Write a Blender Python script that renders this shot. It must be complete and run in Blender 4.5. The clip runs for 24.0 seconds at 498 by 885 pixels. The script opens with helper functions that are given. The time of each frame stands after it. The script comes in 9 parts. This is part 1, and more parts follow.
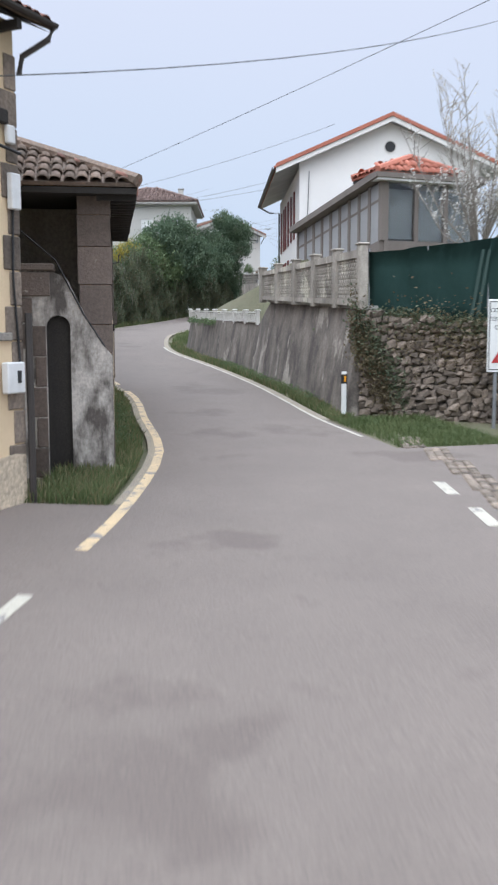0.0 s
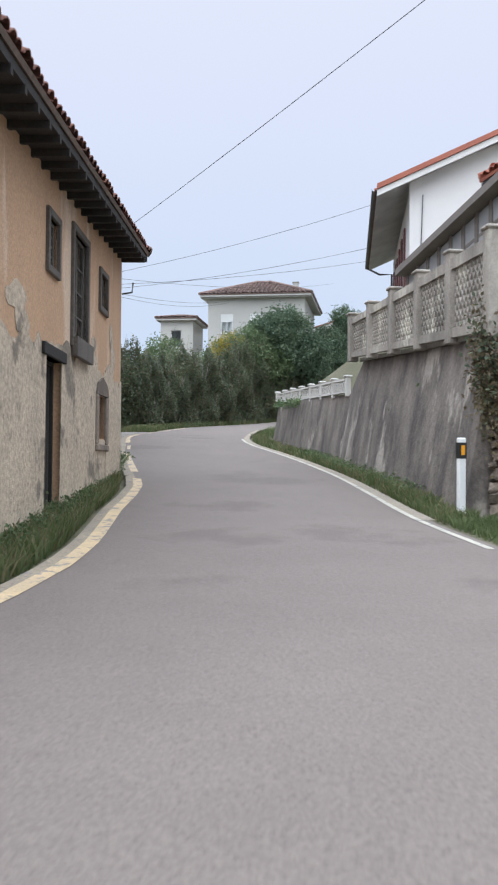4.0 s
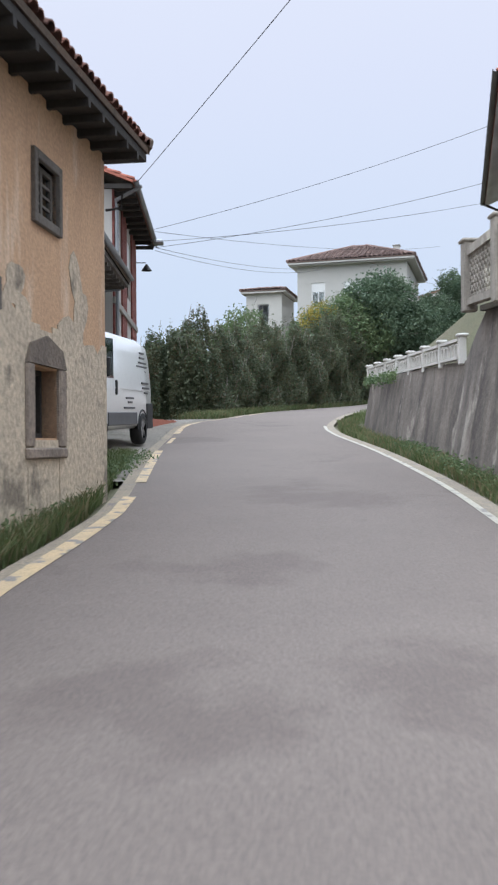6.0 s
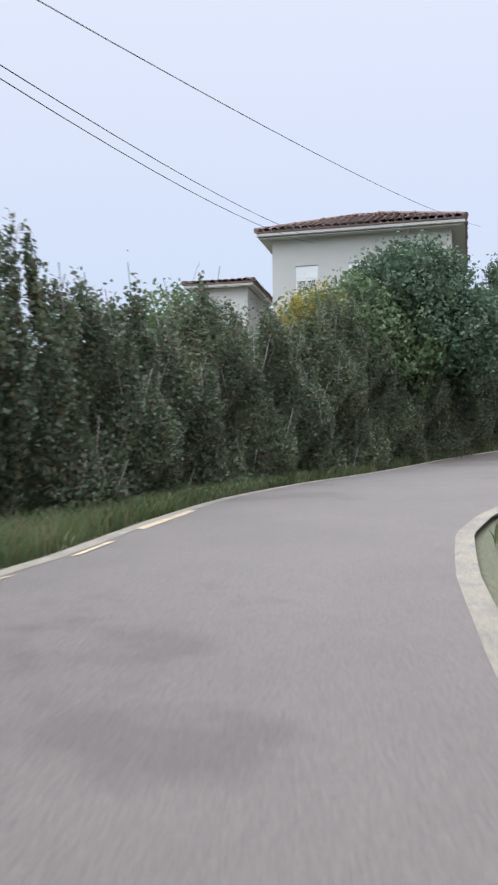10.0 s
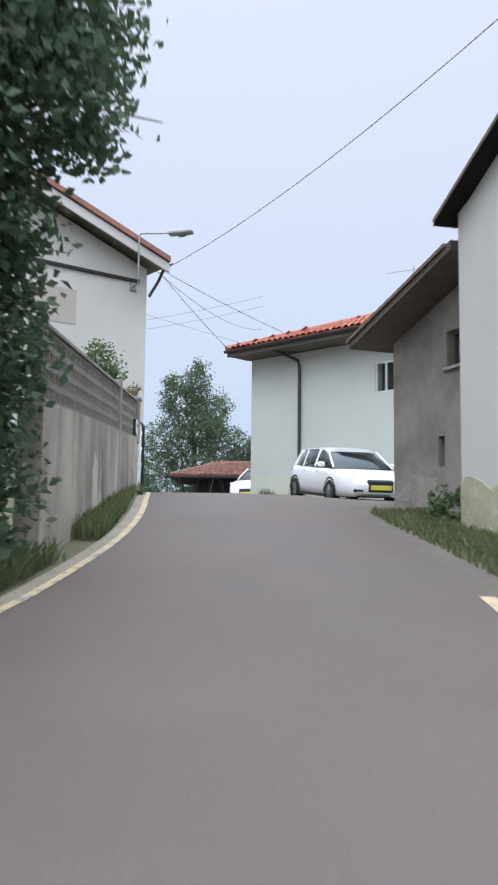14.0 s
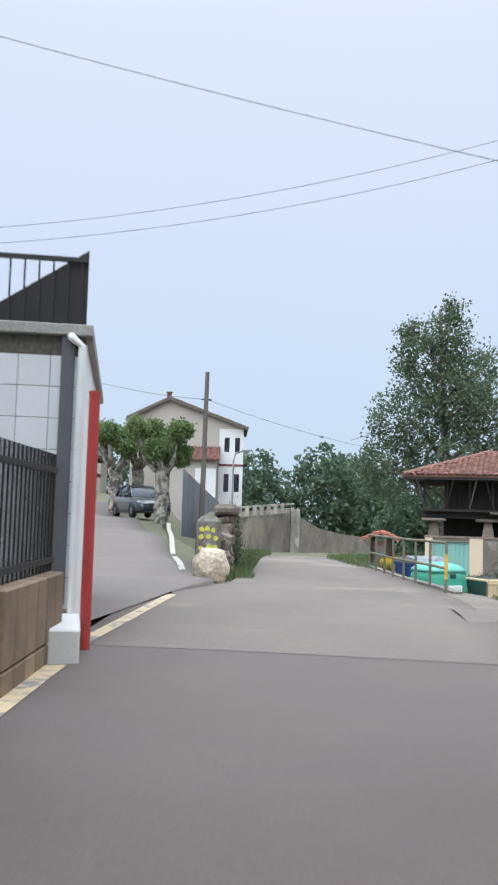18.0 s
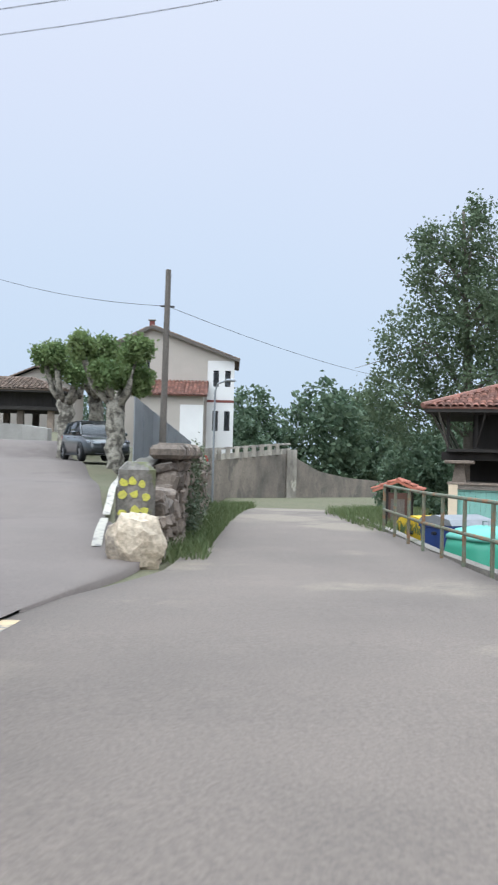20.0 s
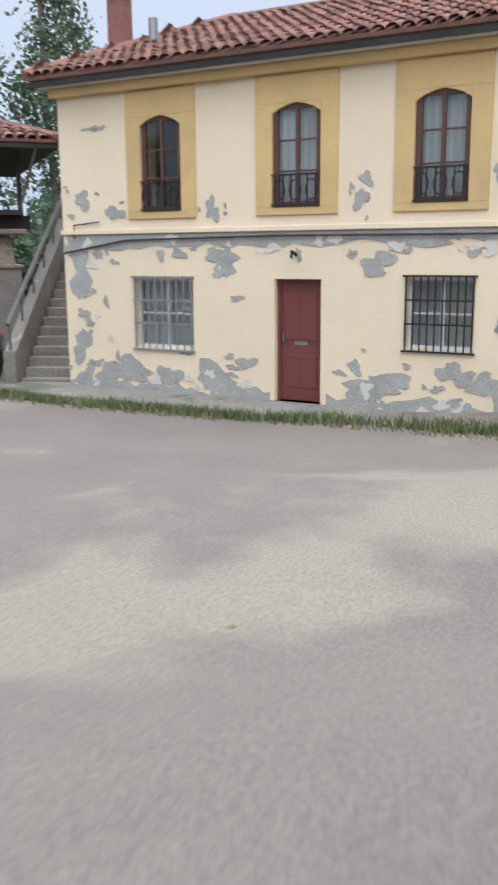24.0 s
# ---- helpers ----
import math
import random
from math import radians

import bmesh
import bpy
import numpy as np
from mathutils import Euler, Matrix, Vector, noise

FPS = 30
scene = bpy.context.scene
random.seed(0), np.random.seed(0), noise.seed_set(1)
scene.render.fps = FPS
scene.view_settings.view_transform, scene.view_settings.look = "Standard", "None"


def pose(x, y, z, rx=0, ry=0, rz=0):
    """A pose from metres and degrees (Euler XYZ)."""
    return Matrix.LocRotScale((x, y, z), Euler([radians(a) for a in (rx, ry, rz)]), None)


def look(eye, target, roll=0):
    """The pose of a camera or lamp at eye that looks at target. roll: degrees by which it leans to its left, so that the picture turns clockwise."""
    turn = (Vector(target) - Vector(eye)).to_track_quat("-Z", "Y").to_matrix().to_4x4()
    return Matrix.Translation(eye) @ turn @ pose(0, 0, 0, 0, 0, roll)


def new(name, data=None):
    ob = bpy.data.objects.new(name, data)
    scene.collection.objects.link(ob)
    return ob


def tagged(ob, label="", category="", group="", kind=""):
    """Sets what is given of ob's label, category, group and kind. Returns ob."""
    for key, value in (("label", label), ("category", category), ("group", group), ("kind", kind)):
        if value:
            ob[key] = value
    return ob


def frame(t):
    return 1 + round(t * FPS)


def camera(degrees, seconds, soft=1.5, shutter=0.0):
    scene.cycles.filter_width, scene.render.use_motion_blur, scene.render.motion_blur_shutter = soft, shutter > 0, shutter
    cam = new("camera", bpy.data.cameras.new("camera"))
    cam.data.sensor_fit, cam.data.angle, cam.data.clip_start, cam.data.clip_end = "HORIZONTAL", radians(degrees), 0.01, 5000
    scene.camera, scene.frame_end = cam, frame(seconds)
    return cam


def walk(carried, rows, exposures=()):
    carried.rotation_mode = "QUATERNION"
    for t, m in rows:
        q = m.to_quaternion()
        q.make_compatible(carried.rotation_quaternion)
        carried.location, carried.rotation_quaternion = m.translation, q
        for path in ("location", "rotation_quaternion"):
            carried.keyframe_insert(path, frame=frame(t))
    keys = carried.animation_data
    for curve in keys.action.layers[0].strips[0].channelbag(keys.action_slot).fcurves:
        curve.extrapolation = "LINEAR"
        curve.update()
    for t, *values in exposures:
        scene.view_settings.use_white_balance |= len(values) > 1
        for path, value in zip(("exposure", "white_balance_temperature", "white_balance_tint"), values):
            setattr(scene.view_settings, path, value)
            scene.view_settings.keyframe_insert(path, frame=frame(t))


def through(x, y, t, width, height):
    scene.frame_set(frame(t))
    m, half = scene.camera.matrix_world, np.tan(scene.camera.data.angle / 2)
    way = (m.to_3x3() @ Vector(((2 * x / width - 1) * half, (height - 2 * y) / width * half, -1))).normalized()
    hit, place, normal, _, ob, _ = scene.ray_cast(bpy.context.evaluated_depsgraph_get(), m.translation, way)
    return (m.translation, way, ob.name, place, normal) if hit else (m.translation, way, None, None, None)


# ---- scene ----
# ---- camera ----
cam = camera(31.0, 24.0, soft=2.1, shutter=0.4)
PATH = [
    (0, (-5.68, -11.40, 7.75), (-2.70, -1.90, 6.62), -0.10),
    (0.2, (-6.25, -13.90, 7.15), (-3.25, -4.40, 6.40), -0.30),
    (0.4, (-7.19, -17.61, 6.39), (-4.16, -8.08, 6.30), -0.56),
    (0.6, (-6.78, -16.58, 6.45), (-3.73, -7.06, 6.22), -0.02),
    (1, (-5.92, -14.51, 6.55), (-2.90, -4.98, 6.34), -0.12),
    (1.5, (-4.98, -12.17, 6.55), (-2.08, -2.60, 6.43), 0.24),
    (2, (-4.11, -9.91, 6.53), (-1.48, -0.26, 6.52), 0.01),
    (2.5, (-3.36, -7.84, 6.48), (-1.04, 1.88, 6.68), 0.41),
    (4.5, (-1.19, -1.47, 6.67), (0.01, 8.45, 6.87), 0.28),
    (5, (-0.78, 0.14, 6.76), (0.11, 10.10, 6.89), 0.19),
    (5.5, (-0.35, 1.79, 6.83), (0.24, 11.77, 6.92), -0.21),
    (6, (0.00, 3.54, 6.90), (0.31, 13.54, 6.94), -0.43),
    (6.5, (0.36, 5.72, 7.02), (0.35, 15.72, 7.04), -0.00),
    (7, (0.65, 8.08, 7.16), (0.38, 18.08, 7.17), 0.48),
    (7.5, (0.92, 10.78, 7.31), (0.51, 20.77, 7.37), 0.85),
    (8, (0.92, 13.69, 7.61), (0.60, 23.68, 7.78), 0.61),
    (8.5, (1.19, 16.32, 7.80), (1.03, 26.32, 8.06), 0.89),
    (9, (1.38, 19.19, 8.02), (1.36, 29.18, 8.36), 0.75),
    (9.5, (1.50, 22.41, 8.28), (1.68, 32.40, 8.68), -0.35),
    (10, (1.65, 25.75, 8.57), (2.31, 35.72, 9.07), -0.41),
    (10.5, (1.91, 28.98, 8.88), (3.28, 38.87, 9.47), 0.52),
    (11, (2.43, 32.40, 9.17), (4.69, 42.12, 9.78), 0.98),
    (11.5, (3.36, 35.91, 9.46), (6.17, 45.49, 10.15), 1.45),
    (13.5, (12.90, 51.09, 10.67), (17.50, 59.91, 11.65), -0.08),
    (14, (15.09, 54.61, 11.03), (19.58, 63.48, 12.10), 0.64),
    (14.5, (16.96, 57.93, 11.41), (21.13, 66.96, 12.44), 1.66),
    (15, (18.75, 61.11, 11.81), (22.49, 70.34, 12.71), 2.40),
    (15.5, (20.22, 64.19, 12.27), (23.53, 73.60, 12.97), 2.60),
    (16, (21.62, 67.32, 12.76), (24.54, 76.86, 13.47), 0.96),
    (16.5, (22.87, 70.12, 13.14), (25.48, 79.74, 13.91), 0.81),
    (17, (23.84, 72.66, 13.40), (26.11, 82.36, 14.27), 1.06),
    (17.5, (24.59, 74.96, 13.60), (26.60, 84.72, 14.48), 1.41),
    (19.5, (27.01, 83.52, 13.76), (28.64, 93.38, 13.99), 1.97),
    (20, (27.52, 85.08, 13.76), (29.36, 94.91, 13.89), 1.51),
    (20.5, (28.08, 86.40, 13.74), (30.30, 96.15, 13.82), 0.85),
    (21, (28.70, 87.69, 13.71), (31.59, 97.27, 13.64), -0.11),
    (21.5, (29.28, 88.59, 13.75), (33.12, 97.82, 13.47), -0.76),
    (22, (30.22, 89.10, 13.75), (34.89, 97.92, 13.12), -0.46),
    (22.5, (31.10, 90.48, 13.75), (36.74, 98.66, 12.67), -0.76),
    (23, (32.39, 91.73, 13.65), (38.74, 99.28, 12.04), -0.82),
    (24, (35.22, 93.95, 13.22), (42.53, 100.45, 11.13), -0.43),
]
walk(cam, [(t, look(eye, target, roll)) for t, eye, target, roll in PATH],
     [(0, 0.03, 6330, 10), (8, 0.03, 6300, 9.8), (14, 0.03, 6250, 8.5), (17, 0.03, 6250, 7), (20, 0.03, 6250, 7), (24, 0.03, 6350, 9)])

# ---- light: a bright overcast sky, with a weak wide sun behind the cloud ----
world = bpy.data.worlds.new("sky")
scene.world = world
world.use_nodes = True
wn, wl = world.node_tree.nodes, world.node_tree.links
wn.clear()
w_out, w_bg = wn.new("ShaderNodeOutputWorld"), wn.new("ShaderNodeBackground")
w_sky, w_mix = wn.new("ShaderNodeTexSky"), wn.new("ShaderNodeMix")
w_co, w_sep, w_ramp = wn.new("ShaderNodeTexCoord"), wn.new("ShaderNodeSeparateXYZ"), wn.new("ShaderNodeValToRGB")
w_sky.sky_type, w_sky.sun_disc = "NISHITA", False
w_sky.sun_elevation, w_sky.sun_rotation = radians(38), radians(217)
w_sky.air_density, w_sky.dust_density, w_sky.ozone_density = 1.0, 6.0, 1.0
w_mul = wn.new("ShaderNodeVectorMath")
w_mul.operation, w_mul.inputs[1].default_value = "SCALE", (1, 1, 1)
w_mul.inputs["Scale"].default_value = 0.10
w_mix.data_type = "RGBA"
w_mix.inputs["Factor"].default_value = 0.93
ramp = w_ramp.color_ramp
ramp.elements[0].position, ramp.elements[0].color = 0.0, (0.62, 0.745, 0.90, 1)
ramp.elements[1].position, ramp.elements[1].color = 1.0, (4.4, 5.05, 5.9, 1)
for at_z, tone in ((0.16, (0.65, 0.76, 0.93, 1)), (0.42, (0.76, 0.81, 0.97, 1)), (0.64, (0.85, 0.88, 1.0, 1)), (0.82, (2.9, 3.05, 3.27, 1))):
    ramp.elements.new(at_z).color = tone
w_noise = wn.new("ShaderNodeTexNoise")
w_noise.inputs["Scale"].default_value, w_noise.inputs["Detail"].default_value = 2.2, 3.0
w_add = wn.new("ShaderNodeMath")
w_add.operation = "MULTIPLY_ADD"
w_add.inputs[1].default_value = 0.09
wl.new(w_co.outputs["Generated"], w_sep.inputs[0])
wl.new(w_co.outputs["Generated"], w_noise.inputs["Vector"])
wl.new(w_noise.outputs["Fac"], w_add.inputs[0])
wl.new(w_sep.outputs["Z"], w_add.inputs[2])
wl.new(w_add.outputs[0], w_ramp.inputs[0])
wl.new(w_sky.outputs[0], w_mul.inputs[0])
wl.new(w_mul.outputs[0], w_mix.inputs["A"])
wl.new(w_ramp.outputs[0], w_mix.inputs["B"])
wl.new(w_mix.outputs["Result"], w_bg.inputs[0])
wl.new(w_bg.outputs[0], w_out.inputs[0])
w_bg.inputs[1].default_value = 1.0
sun = new("sun", bpy.data.lights.new("sun", "SUN"))
sun.data.energy, sun.data.angle, sun.data.color = 1.6, radians(60), (0.89, 0.965, 1.05)
sun.matrix_world = look((-30, -40, 40), (0, 0, 0))

# ---- materials ----
def surf(name, base, rough=0.8, second=None, spread=0.5, scale=1.2, grain=0.25, grain_scale=40.0, bump=0.15, metal=0.0, third=None,
         third_scale=0.35, third_at=0.6, streak=False, per_piece=0.0, detail=6.0, clear=0.0, crack=None):
    """A surface: base colour mixed with a second tone in blotches, a third in large patches, fine grain, relief."""
    m = bpy.data.materials.new(name)
    m.use_nodes = True
    n, k = m.node_tree.nodes, m.node_tree.links
    p = n["Principled BSDF"]
    pos = n.new("ShaderNodeNewGeometry").outputs["Position"]
    vec = pos
    if streak:
        sc = n.new("ShaderNodeVectorMath")
        sc.operation, sc.inputs[1].default_value = "MULTIPLY", (1, 1, 0.16 if streak is True else streak)
        k.new(pos, sc.inputs[0])
        vec = sc.outputs[0]

    def noise_of(s, d, v):
        t = n.new("ShaderNodeTexNoise")
        t.inputs["Scale"].default_value, t.inputs["Detail"].default_value, t.inputs["Roughness"].default_value = s, d, 0.62
        k.new(v, t.inputs["Vector"])
        return t.outputs["Fac"]

    def ramped(v, a, b):
        r = n.new("ShaderNodeMapRange")
        r.inputs["From Min"].default_value, r.inputs["From Max"].default_value = a, b
        k.new(v, r.inputs["Value"])
        return r.outputs["Result"]

    def mixed(f, a, b, kind="MIX"):
        x = n.new("ShaderNodeMix")
        x.data_type, x.blend_type = "RGBA", kind
        for sock, v in (("Factor", f), ("A", a), ("B", b)):
            if hasattr(v, "is_linked"):
                k.new(v, x.inputs[sock])
            else:
                x.inputs[sock].default_value = v if sock == "Factor" else (*v, 1)
        return x.outputs["Result"]

    col = mixed(ramped(noise_of(scale, detail, vec), 0.5 - spread * 0.3, 0.5 + spread * 0.3), base, second or tuple(c * 0.72 for c in base))
    if third:
        col = mixed(ramped(noise_of(third_scale, 5.0, vec), third_at, third_at + 0.06), col, third)
    fine = noise_of(grain_scale, 3.0, pos)
    g = n.new("ShaderNodeMapRange")
    g.inputs["From Min"].default_value, g.inputs["From Max"].default_value = 0.3, 0.7
    g.inputs["To Min"].default_value, g.inputs["To Max"].default_value = 1 - grain, 1 + grain
    k.new(fine, g.inputs["Value"])
    vm = n.new("ShaderNodeVectorMath")
    vm.operation = "SCALE"
    k.new(col, vm.inputs[0])
    k.new(g.outputs["Result"], vm.inputs["Scale"])
    col = vm.outputs[0]
    if crack:
        vo = n.new("ShaderNodeTexVoronoi")
        vo.feature, vo.inputs["Scale"].default_value = "DISTANCE_TO_EDGE", crack
        k.new(pos, vo.inputs["Vector"])
        col = mixed(ramped(vo.outputs["Distance"], 0.012, 0.0), col, tuple(c * 0.35 for c in base))
    if per_piece:
        rnd = n.new("ShaderNodeNewGeometry").outputs["Random Per Island"] if per_piece < 0 else n.new("ShaderNodeObjectInfo").outputs["Random"]
        h = n.new("ShaderNodeMapRange")
        h.inputs["To Min"].default_value, h.inputs["To Max"].default_value = 1 - abs(per_piece), 1 + abs(per_piece)
        k.new(rnd, h.inputs["Value"])
        v2 = n.new("ShaderNodeVectorMath")
        v2.operation = "SCALE"
        k.new(col, v2.inputs[0])
        k.new(h.outputs["Result"], v2.inputs["Scale"])
        col = v2.outputs[0]
    k.new(col, p.inputs["Base Color"])
    p.inputs["Metallic"].default_value = metal
    rr = n.new("ShaderNodeMapRange")
    rr.inputs["To Min"].default_value, rr.inputs["To Max"].default_value = max(0.02, rough - 0.1), min(1, rough + 0.1)
    k.new(fine, rr.inputs["Value"])
    k.new(rr.outputs["Result"], p.inputs["Roughness"])
    if clear:
        p.inputs["Coat Weight"].default_value, p.inputs["Coat Roughness"].default_value = clear, 0.04
    if bump:
        b = n.new("ShaderNodeBump")
        b.inputs["Strength"].default_value, b.inputs["Distance"].default_value = bump, 0.03
        k.new(fine, b.inputs["Height"])
        k.new(b.outputs[0], p.inputs["Normal"])
    return m


def glass_mat(name, tint, rough=0.02):
    m = bpy.data.materials.new(name)
    m.use_nodes = True
    p = m.node_tree.nodes["Principled BSDF"]
    p.inputs["Base Color"].default_value = (*tint, 1)
    p.inputs["Roughness"].default_value, p.inputs["Transmission Weight"].default_value, p.inputs["IOR"].default_value = rough, 1.0, 1.45
    return m


def leaf_mat(name, base, second, through=0.35):
    """Leaves: colour varied leaf by leaf, some light passing through."""
    m = bpy.data.materials.new(name)
    m.use_nodes = True
    n, k = m.node_tree.nodes, m.node_tree.links
    p, out = n["Principled BSDF"], n["Material Output"]
    rnd = n.new("ShaderNodeNewGeometry")
    big = n.new("ShaderNodeTexNoise")
    big.inputs["Scale"].default_value = 0.9
    k.new(rnd.outputs["Position"], big.inputs["Vector"])
    add = n.new("ShaderNodeMath")
    add.operation = "MULTIPLY_ADD"
    add.inputs[1].default_value, add.use_clamp = 0.55, True
    k.new(rnd.outputs["Random Per Island"], add.inputs[0])
    sub = n.new("ShaderNodeMapRange")
    sub.inputs["From Min"].default_value, sub.inputs["From Max"].default_value, sub.inputs["To Max"].default_value = 0.35, 0.7, 0.5
    k.new(big.outputs["Fac"], sub.inputs["Value"])
    k.new(sub.outputs[0], add.inputs[2])
    mx = n.new("ShaderNodeMix")
    mx.data_type = "RGBA"
    mx.inputs["A"].default_value, mx.inputs["B"].default_value = (*base, 1), (*second, 1)
    k.new(add.outputs[0], mx.inputs["Factor"])
    k.new(mx.outputs["Result"], p.inputs["Base Color"])
    p.inputs["Roughness"].default_value = 0.6
    p.inputs["Specular IOR Level"].default_value = 0.3
    tr, ms = n.new("ShaderNodeBsdfTranslucent"), n.new("ShaderNodeMixShader")
    k.new(mx.outputs["Result"], tr.inputs[0])
    ms.inputs[0].default_value = through
    k.new(p.outputs[0], ms.inputs[1])
    k.new(tr.outputs[0], ms.inputs[2])
    k.new(ms.outputs[0], out.inputs[0])
    return m


ASPHALT = surf("worn_asphalt", (0.133, 0.107, 0.092), 0.82, (0.172, 0.140, 0.120), 1.0, 0.6, 0.28, 42, 0.3, third=(0.122, 0.096, 0.083), third_scale=0.3, third_at=0.57)
# darker, browner asphalt for the upper stretch of road
ASPHALT_DARK = surf("deep_brown_asphalt", (0.090, 0.066, 0.055), 0.75, (0.126, 0.095, 0.079), 1.0, 0.5, 0.2, 55, 0.2, third=(0.105, 0.081, 0.070), third_scale=0.35, third_at=0.5)
GRAVEL = surf("dusty_gravel_shoulder", (0.165, 0.132, 0.108), 0.95, (0.10, 0.082, 0.068), 1.0, 1.6, 0.35, 26, 0.6, third=(0.10, 0.115, 0.055), third_scale=0.9, third_at=0.57)
ROUGH_SCREED = surf("rough_cement_screed", (0.25, 0.225, 0.19), 0.93, (0.15, 0.135, 0.115), 1.0, 1.1, 0.3, 24, 0.5, third=(0.11, 0.105, 0.07), third_scale=0.8, third_at=0.58)
ASPHALT_LIGHT = surf("bleached_asphalt", (0.185, 0.148, 0.122), 0.88, (0.120, 0.098, 0.082), 1.0, 0.42, 0.26, 38, 0.3, third=(0.215, 0.178, 0.138), third_scale=0.16, third_at=0.54)
KERB_DIRT = surf("dusty_concrete_edge", (0.33, 0.275, 0.20), 0.9, (0.19, 0.16, 0.13), 1.0, 1.5, 0.3, 30, 0.4, third=(0.20, 0.178, 0.16), third_scale=3.5, third_at=0.58)
LINE_YELLOW = surf("worn_yellow_line", (0.60, 0.44, 0.25), 0.7, (0.42, 0.32, 0.21), 0.8, 3.0, 0.2, 40, 0.1, third=(0.21, 0.19, 0.178), third_scale=5.0, third_at=0.54)
LINE_WHITE = surf("worn_white_line", (0.46, 0.42, 0.34), 0.7, (0.37, 0.34, 0.29), 0.8, 3.0, 0.2, 40, 0.1, third=(0.21, 0.19, 0.178), third_scale=5.0, third_at=0.56)
CONCRETE = surf("grey_concrete", (0.36, 0.345, 0.31), 0.9, (0.22, 0.21, 0.19), 0.9, 0.9, 0.2, 35, 0.3)
CONCRETE_STAINED = surf("streaked_dark_concrete", (0.205, 0.175, 0.150), 0.92, (0.068, 0.058, 0.052), 0.5, 1.7, 0.22, 14, 0.5, third=(0.32, 0.285, 0.245), third_scale=1.1, third_at=0.60, streak=0.4)
WALL_BLOTCHED = surf("blotched_old_concrete", (0.33, 0.275, 0.225), 0.92, (0.125, 0.11, 0.095), 0.6, 0.5, 0.2, 10, 0.3, third=(0.17, 0.15, 0.128), third_scale=0.8, third_at=0.56, streak=0.55)
MOULDY = surf("flaking_whitewash_over_mould", (0.52, 0.475, 0.43), 0.92, (0.10, 0.086, 0.076), 0.3, 2.2, 0.2, 16, 0.35, third=(0.62, 0.58, 0.53), third_scale=1.4, third_at=0.57, streak=0.4)
STONE_PILLAR = surf("dressed_brown_stone", (0.165, 0.125, 0.105), 0.92, (0.11, 0.088, 0.075), 0.9, 1.6, 0.2, 20, 0.5, third=(0.42, 0.38, 0.34), third_scale=2.6, third_at=0.64, per_piece=0.18)
GALLERY_WOOD = surf("grey_brown_timber", (0.20, 0.17, 0.15), 0.75, (0.15, 0.128, 0.112), 0.8, 2.5, 0.15, 30, 0.15, streak=True)
BLIND = surf("grey_window_blind", (0.34, 0.34, 0.34), 0.7, (0.28, 0.28, 0.28), 0.8, 1.5, 0.05, 50, 0.0)
CONCRETE_PALE = surf("pale_mouldy_concrete", (0.46, 0.415, 0.355), 0.9, (0.16, 0.142, 0.122), 0.6, 1.0, 0.14, 26, 0.2, third=(0.50, 0.46, 0.38), third_scale=1.2, third_at=0.57, streak=0.4)
BLOCK = surf("grey_concrete_block", (0.30, 0.275, 0.24), 0.92, (0.19, 0.175, 0.15), 0.9, 1.1, 0.25, 30, 0.4)
STONE = surf("rubble_stone", (0.26, 0.205, 0.16), 0.92, (0.11, 0.09, 0.075), 0.9, 2.0, 0.3, 18, 0.6, per_piece=0.45)
STONE_JOIN = surf("rubble_stone_far", (0.26, 0.205, 0.16), 0.92, (0.11, 0.09, 0.075), 0.9, 2.0, 0.3, 18, 0.6, per_piece=-0.45)
MORTAR = surf("earthy_mortar", (0.13, 0.115, 0.095), 0.95, (0.08, 0.075, 0.06), 1.0, 2.0, 0.35, 18, 0.7)
GRASS_GROUND = surf("grassy_earth", (0.095, 0.10, 0.05), 0.95, (0.14, 0.12, 0.075), 1.0, 0.8, 0.4, 25, 0.5)
PLASTER_CREAM = surf("cream_plaster", (0.72, 0.56, 0.37), 0.88, (0.60, 0.46, 0.30), 0.8, 0.8, 0.08, 60, 0.12)
PLASTER_ORANGE = surf("weathered_ochre_plaster", (0.60, 0.38, 0.225), 0.9, (0.46, 0.29, 0.18), 1.0, 0.9, 0.18, 25, 0.3, third=(0.66, 0.50, 0.36), third_scale=0.8, third_at=0.53, streak=True)
LIME = surf("peeling_lime_render", (0.62, 0.51, 0.375), 0.92, (0.40, 0.33, 0.25), 1.0, 1.6, 0.3, 15, 0.6, third=(0.235, 0.195, 0.15), third_scale=0.9, third_at=0.55)
LIME_GREY = surf("mouldy_lime_render", (0.44, 0.40, 0.35), 0.92, (0.17, 0.155, 0.135), 1.0, 1.3, 0.25, 18, 0.5, streak=True)
WHITE_WALL = surf("white_render", (0.76, 0.745, 0.72), 0.85, (0.69, 0.675, 0.65), 0.7, 0.5, 0.05, 60, 0.08)
WHITE_GREEN = surf("white_render_greening", (0.60, 0.62, 0.575), 0.88, (0.53, 0.545, 0.50), 0.8, 0.5, 0.07, 50, 0.1)
WHITE_AGED = surf("aged_white_render", (0.60, 0.575, 0.535), 0.9, (0.51, 0.49, 0.455), 0.9, 0.45, 0.08, 50, 0.12, third=(0.51, 0.45, 0.38), third_scale=0.3, third_at=0.64)
GREY_RENDER = surf("grey_cement_render", (0.30, 0.27, 0.24), 0.92, (0.165, 0.15, 0.132), 0.45, 0.7, 0.15, 35, 0.3, third=(0.37, 0.345, 0.255), third_scale=0.4, third_at=0.6)
GREY_PALE = surf("pale_grey_render", (0.50, 0.485, 0.45), 0.9, (0.43, 0.415, 0.385), 0.8, 0.5, 0.06, 50, 0.1)
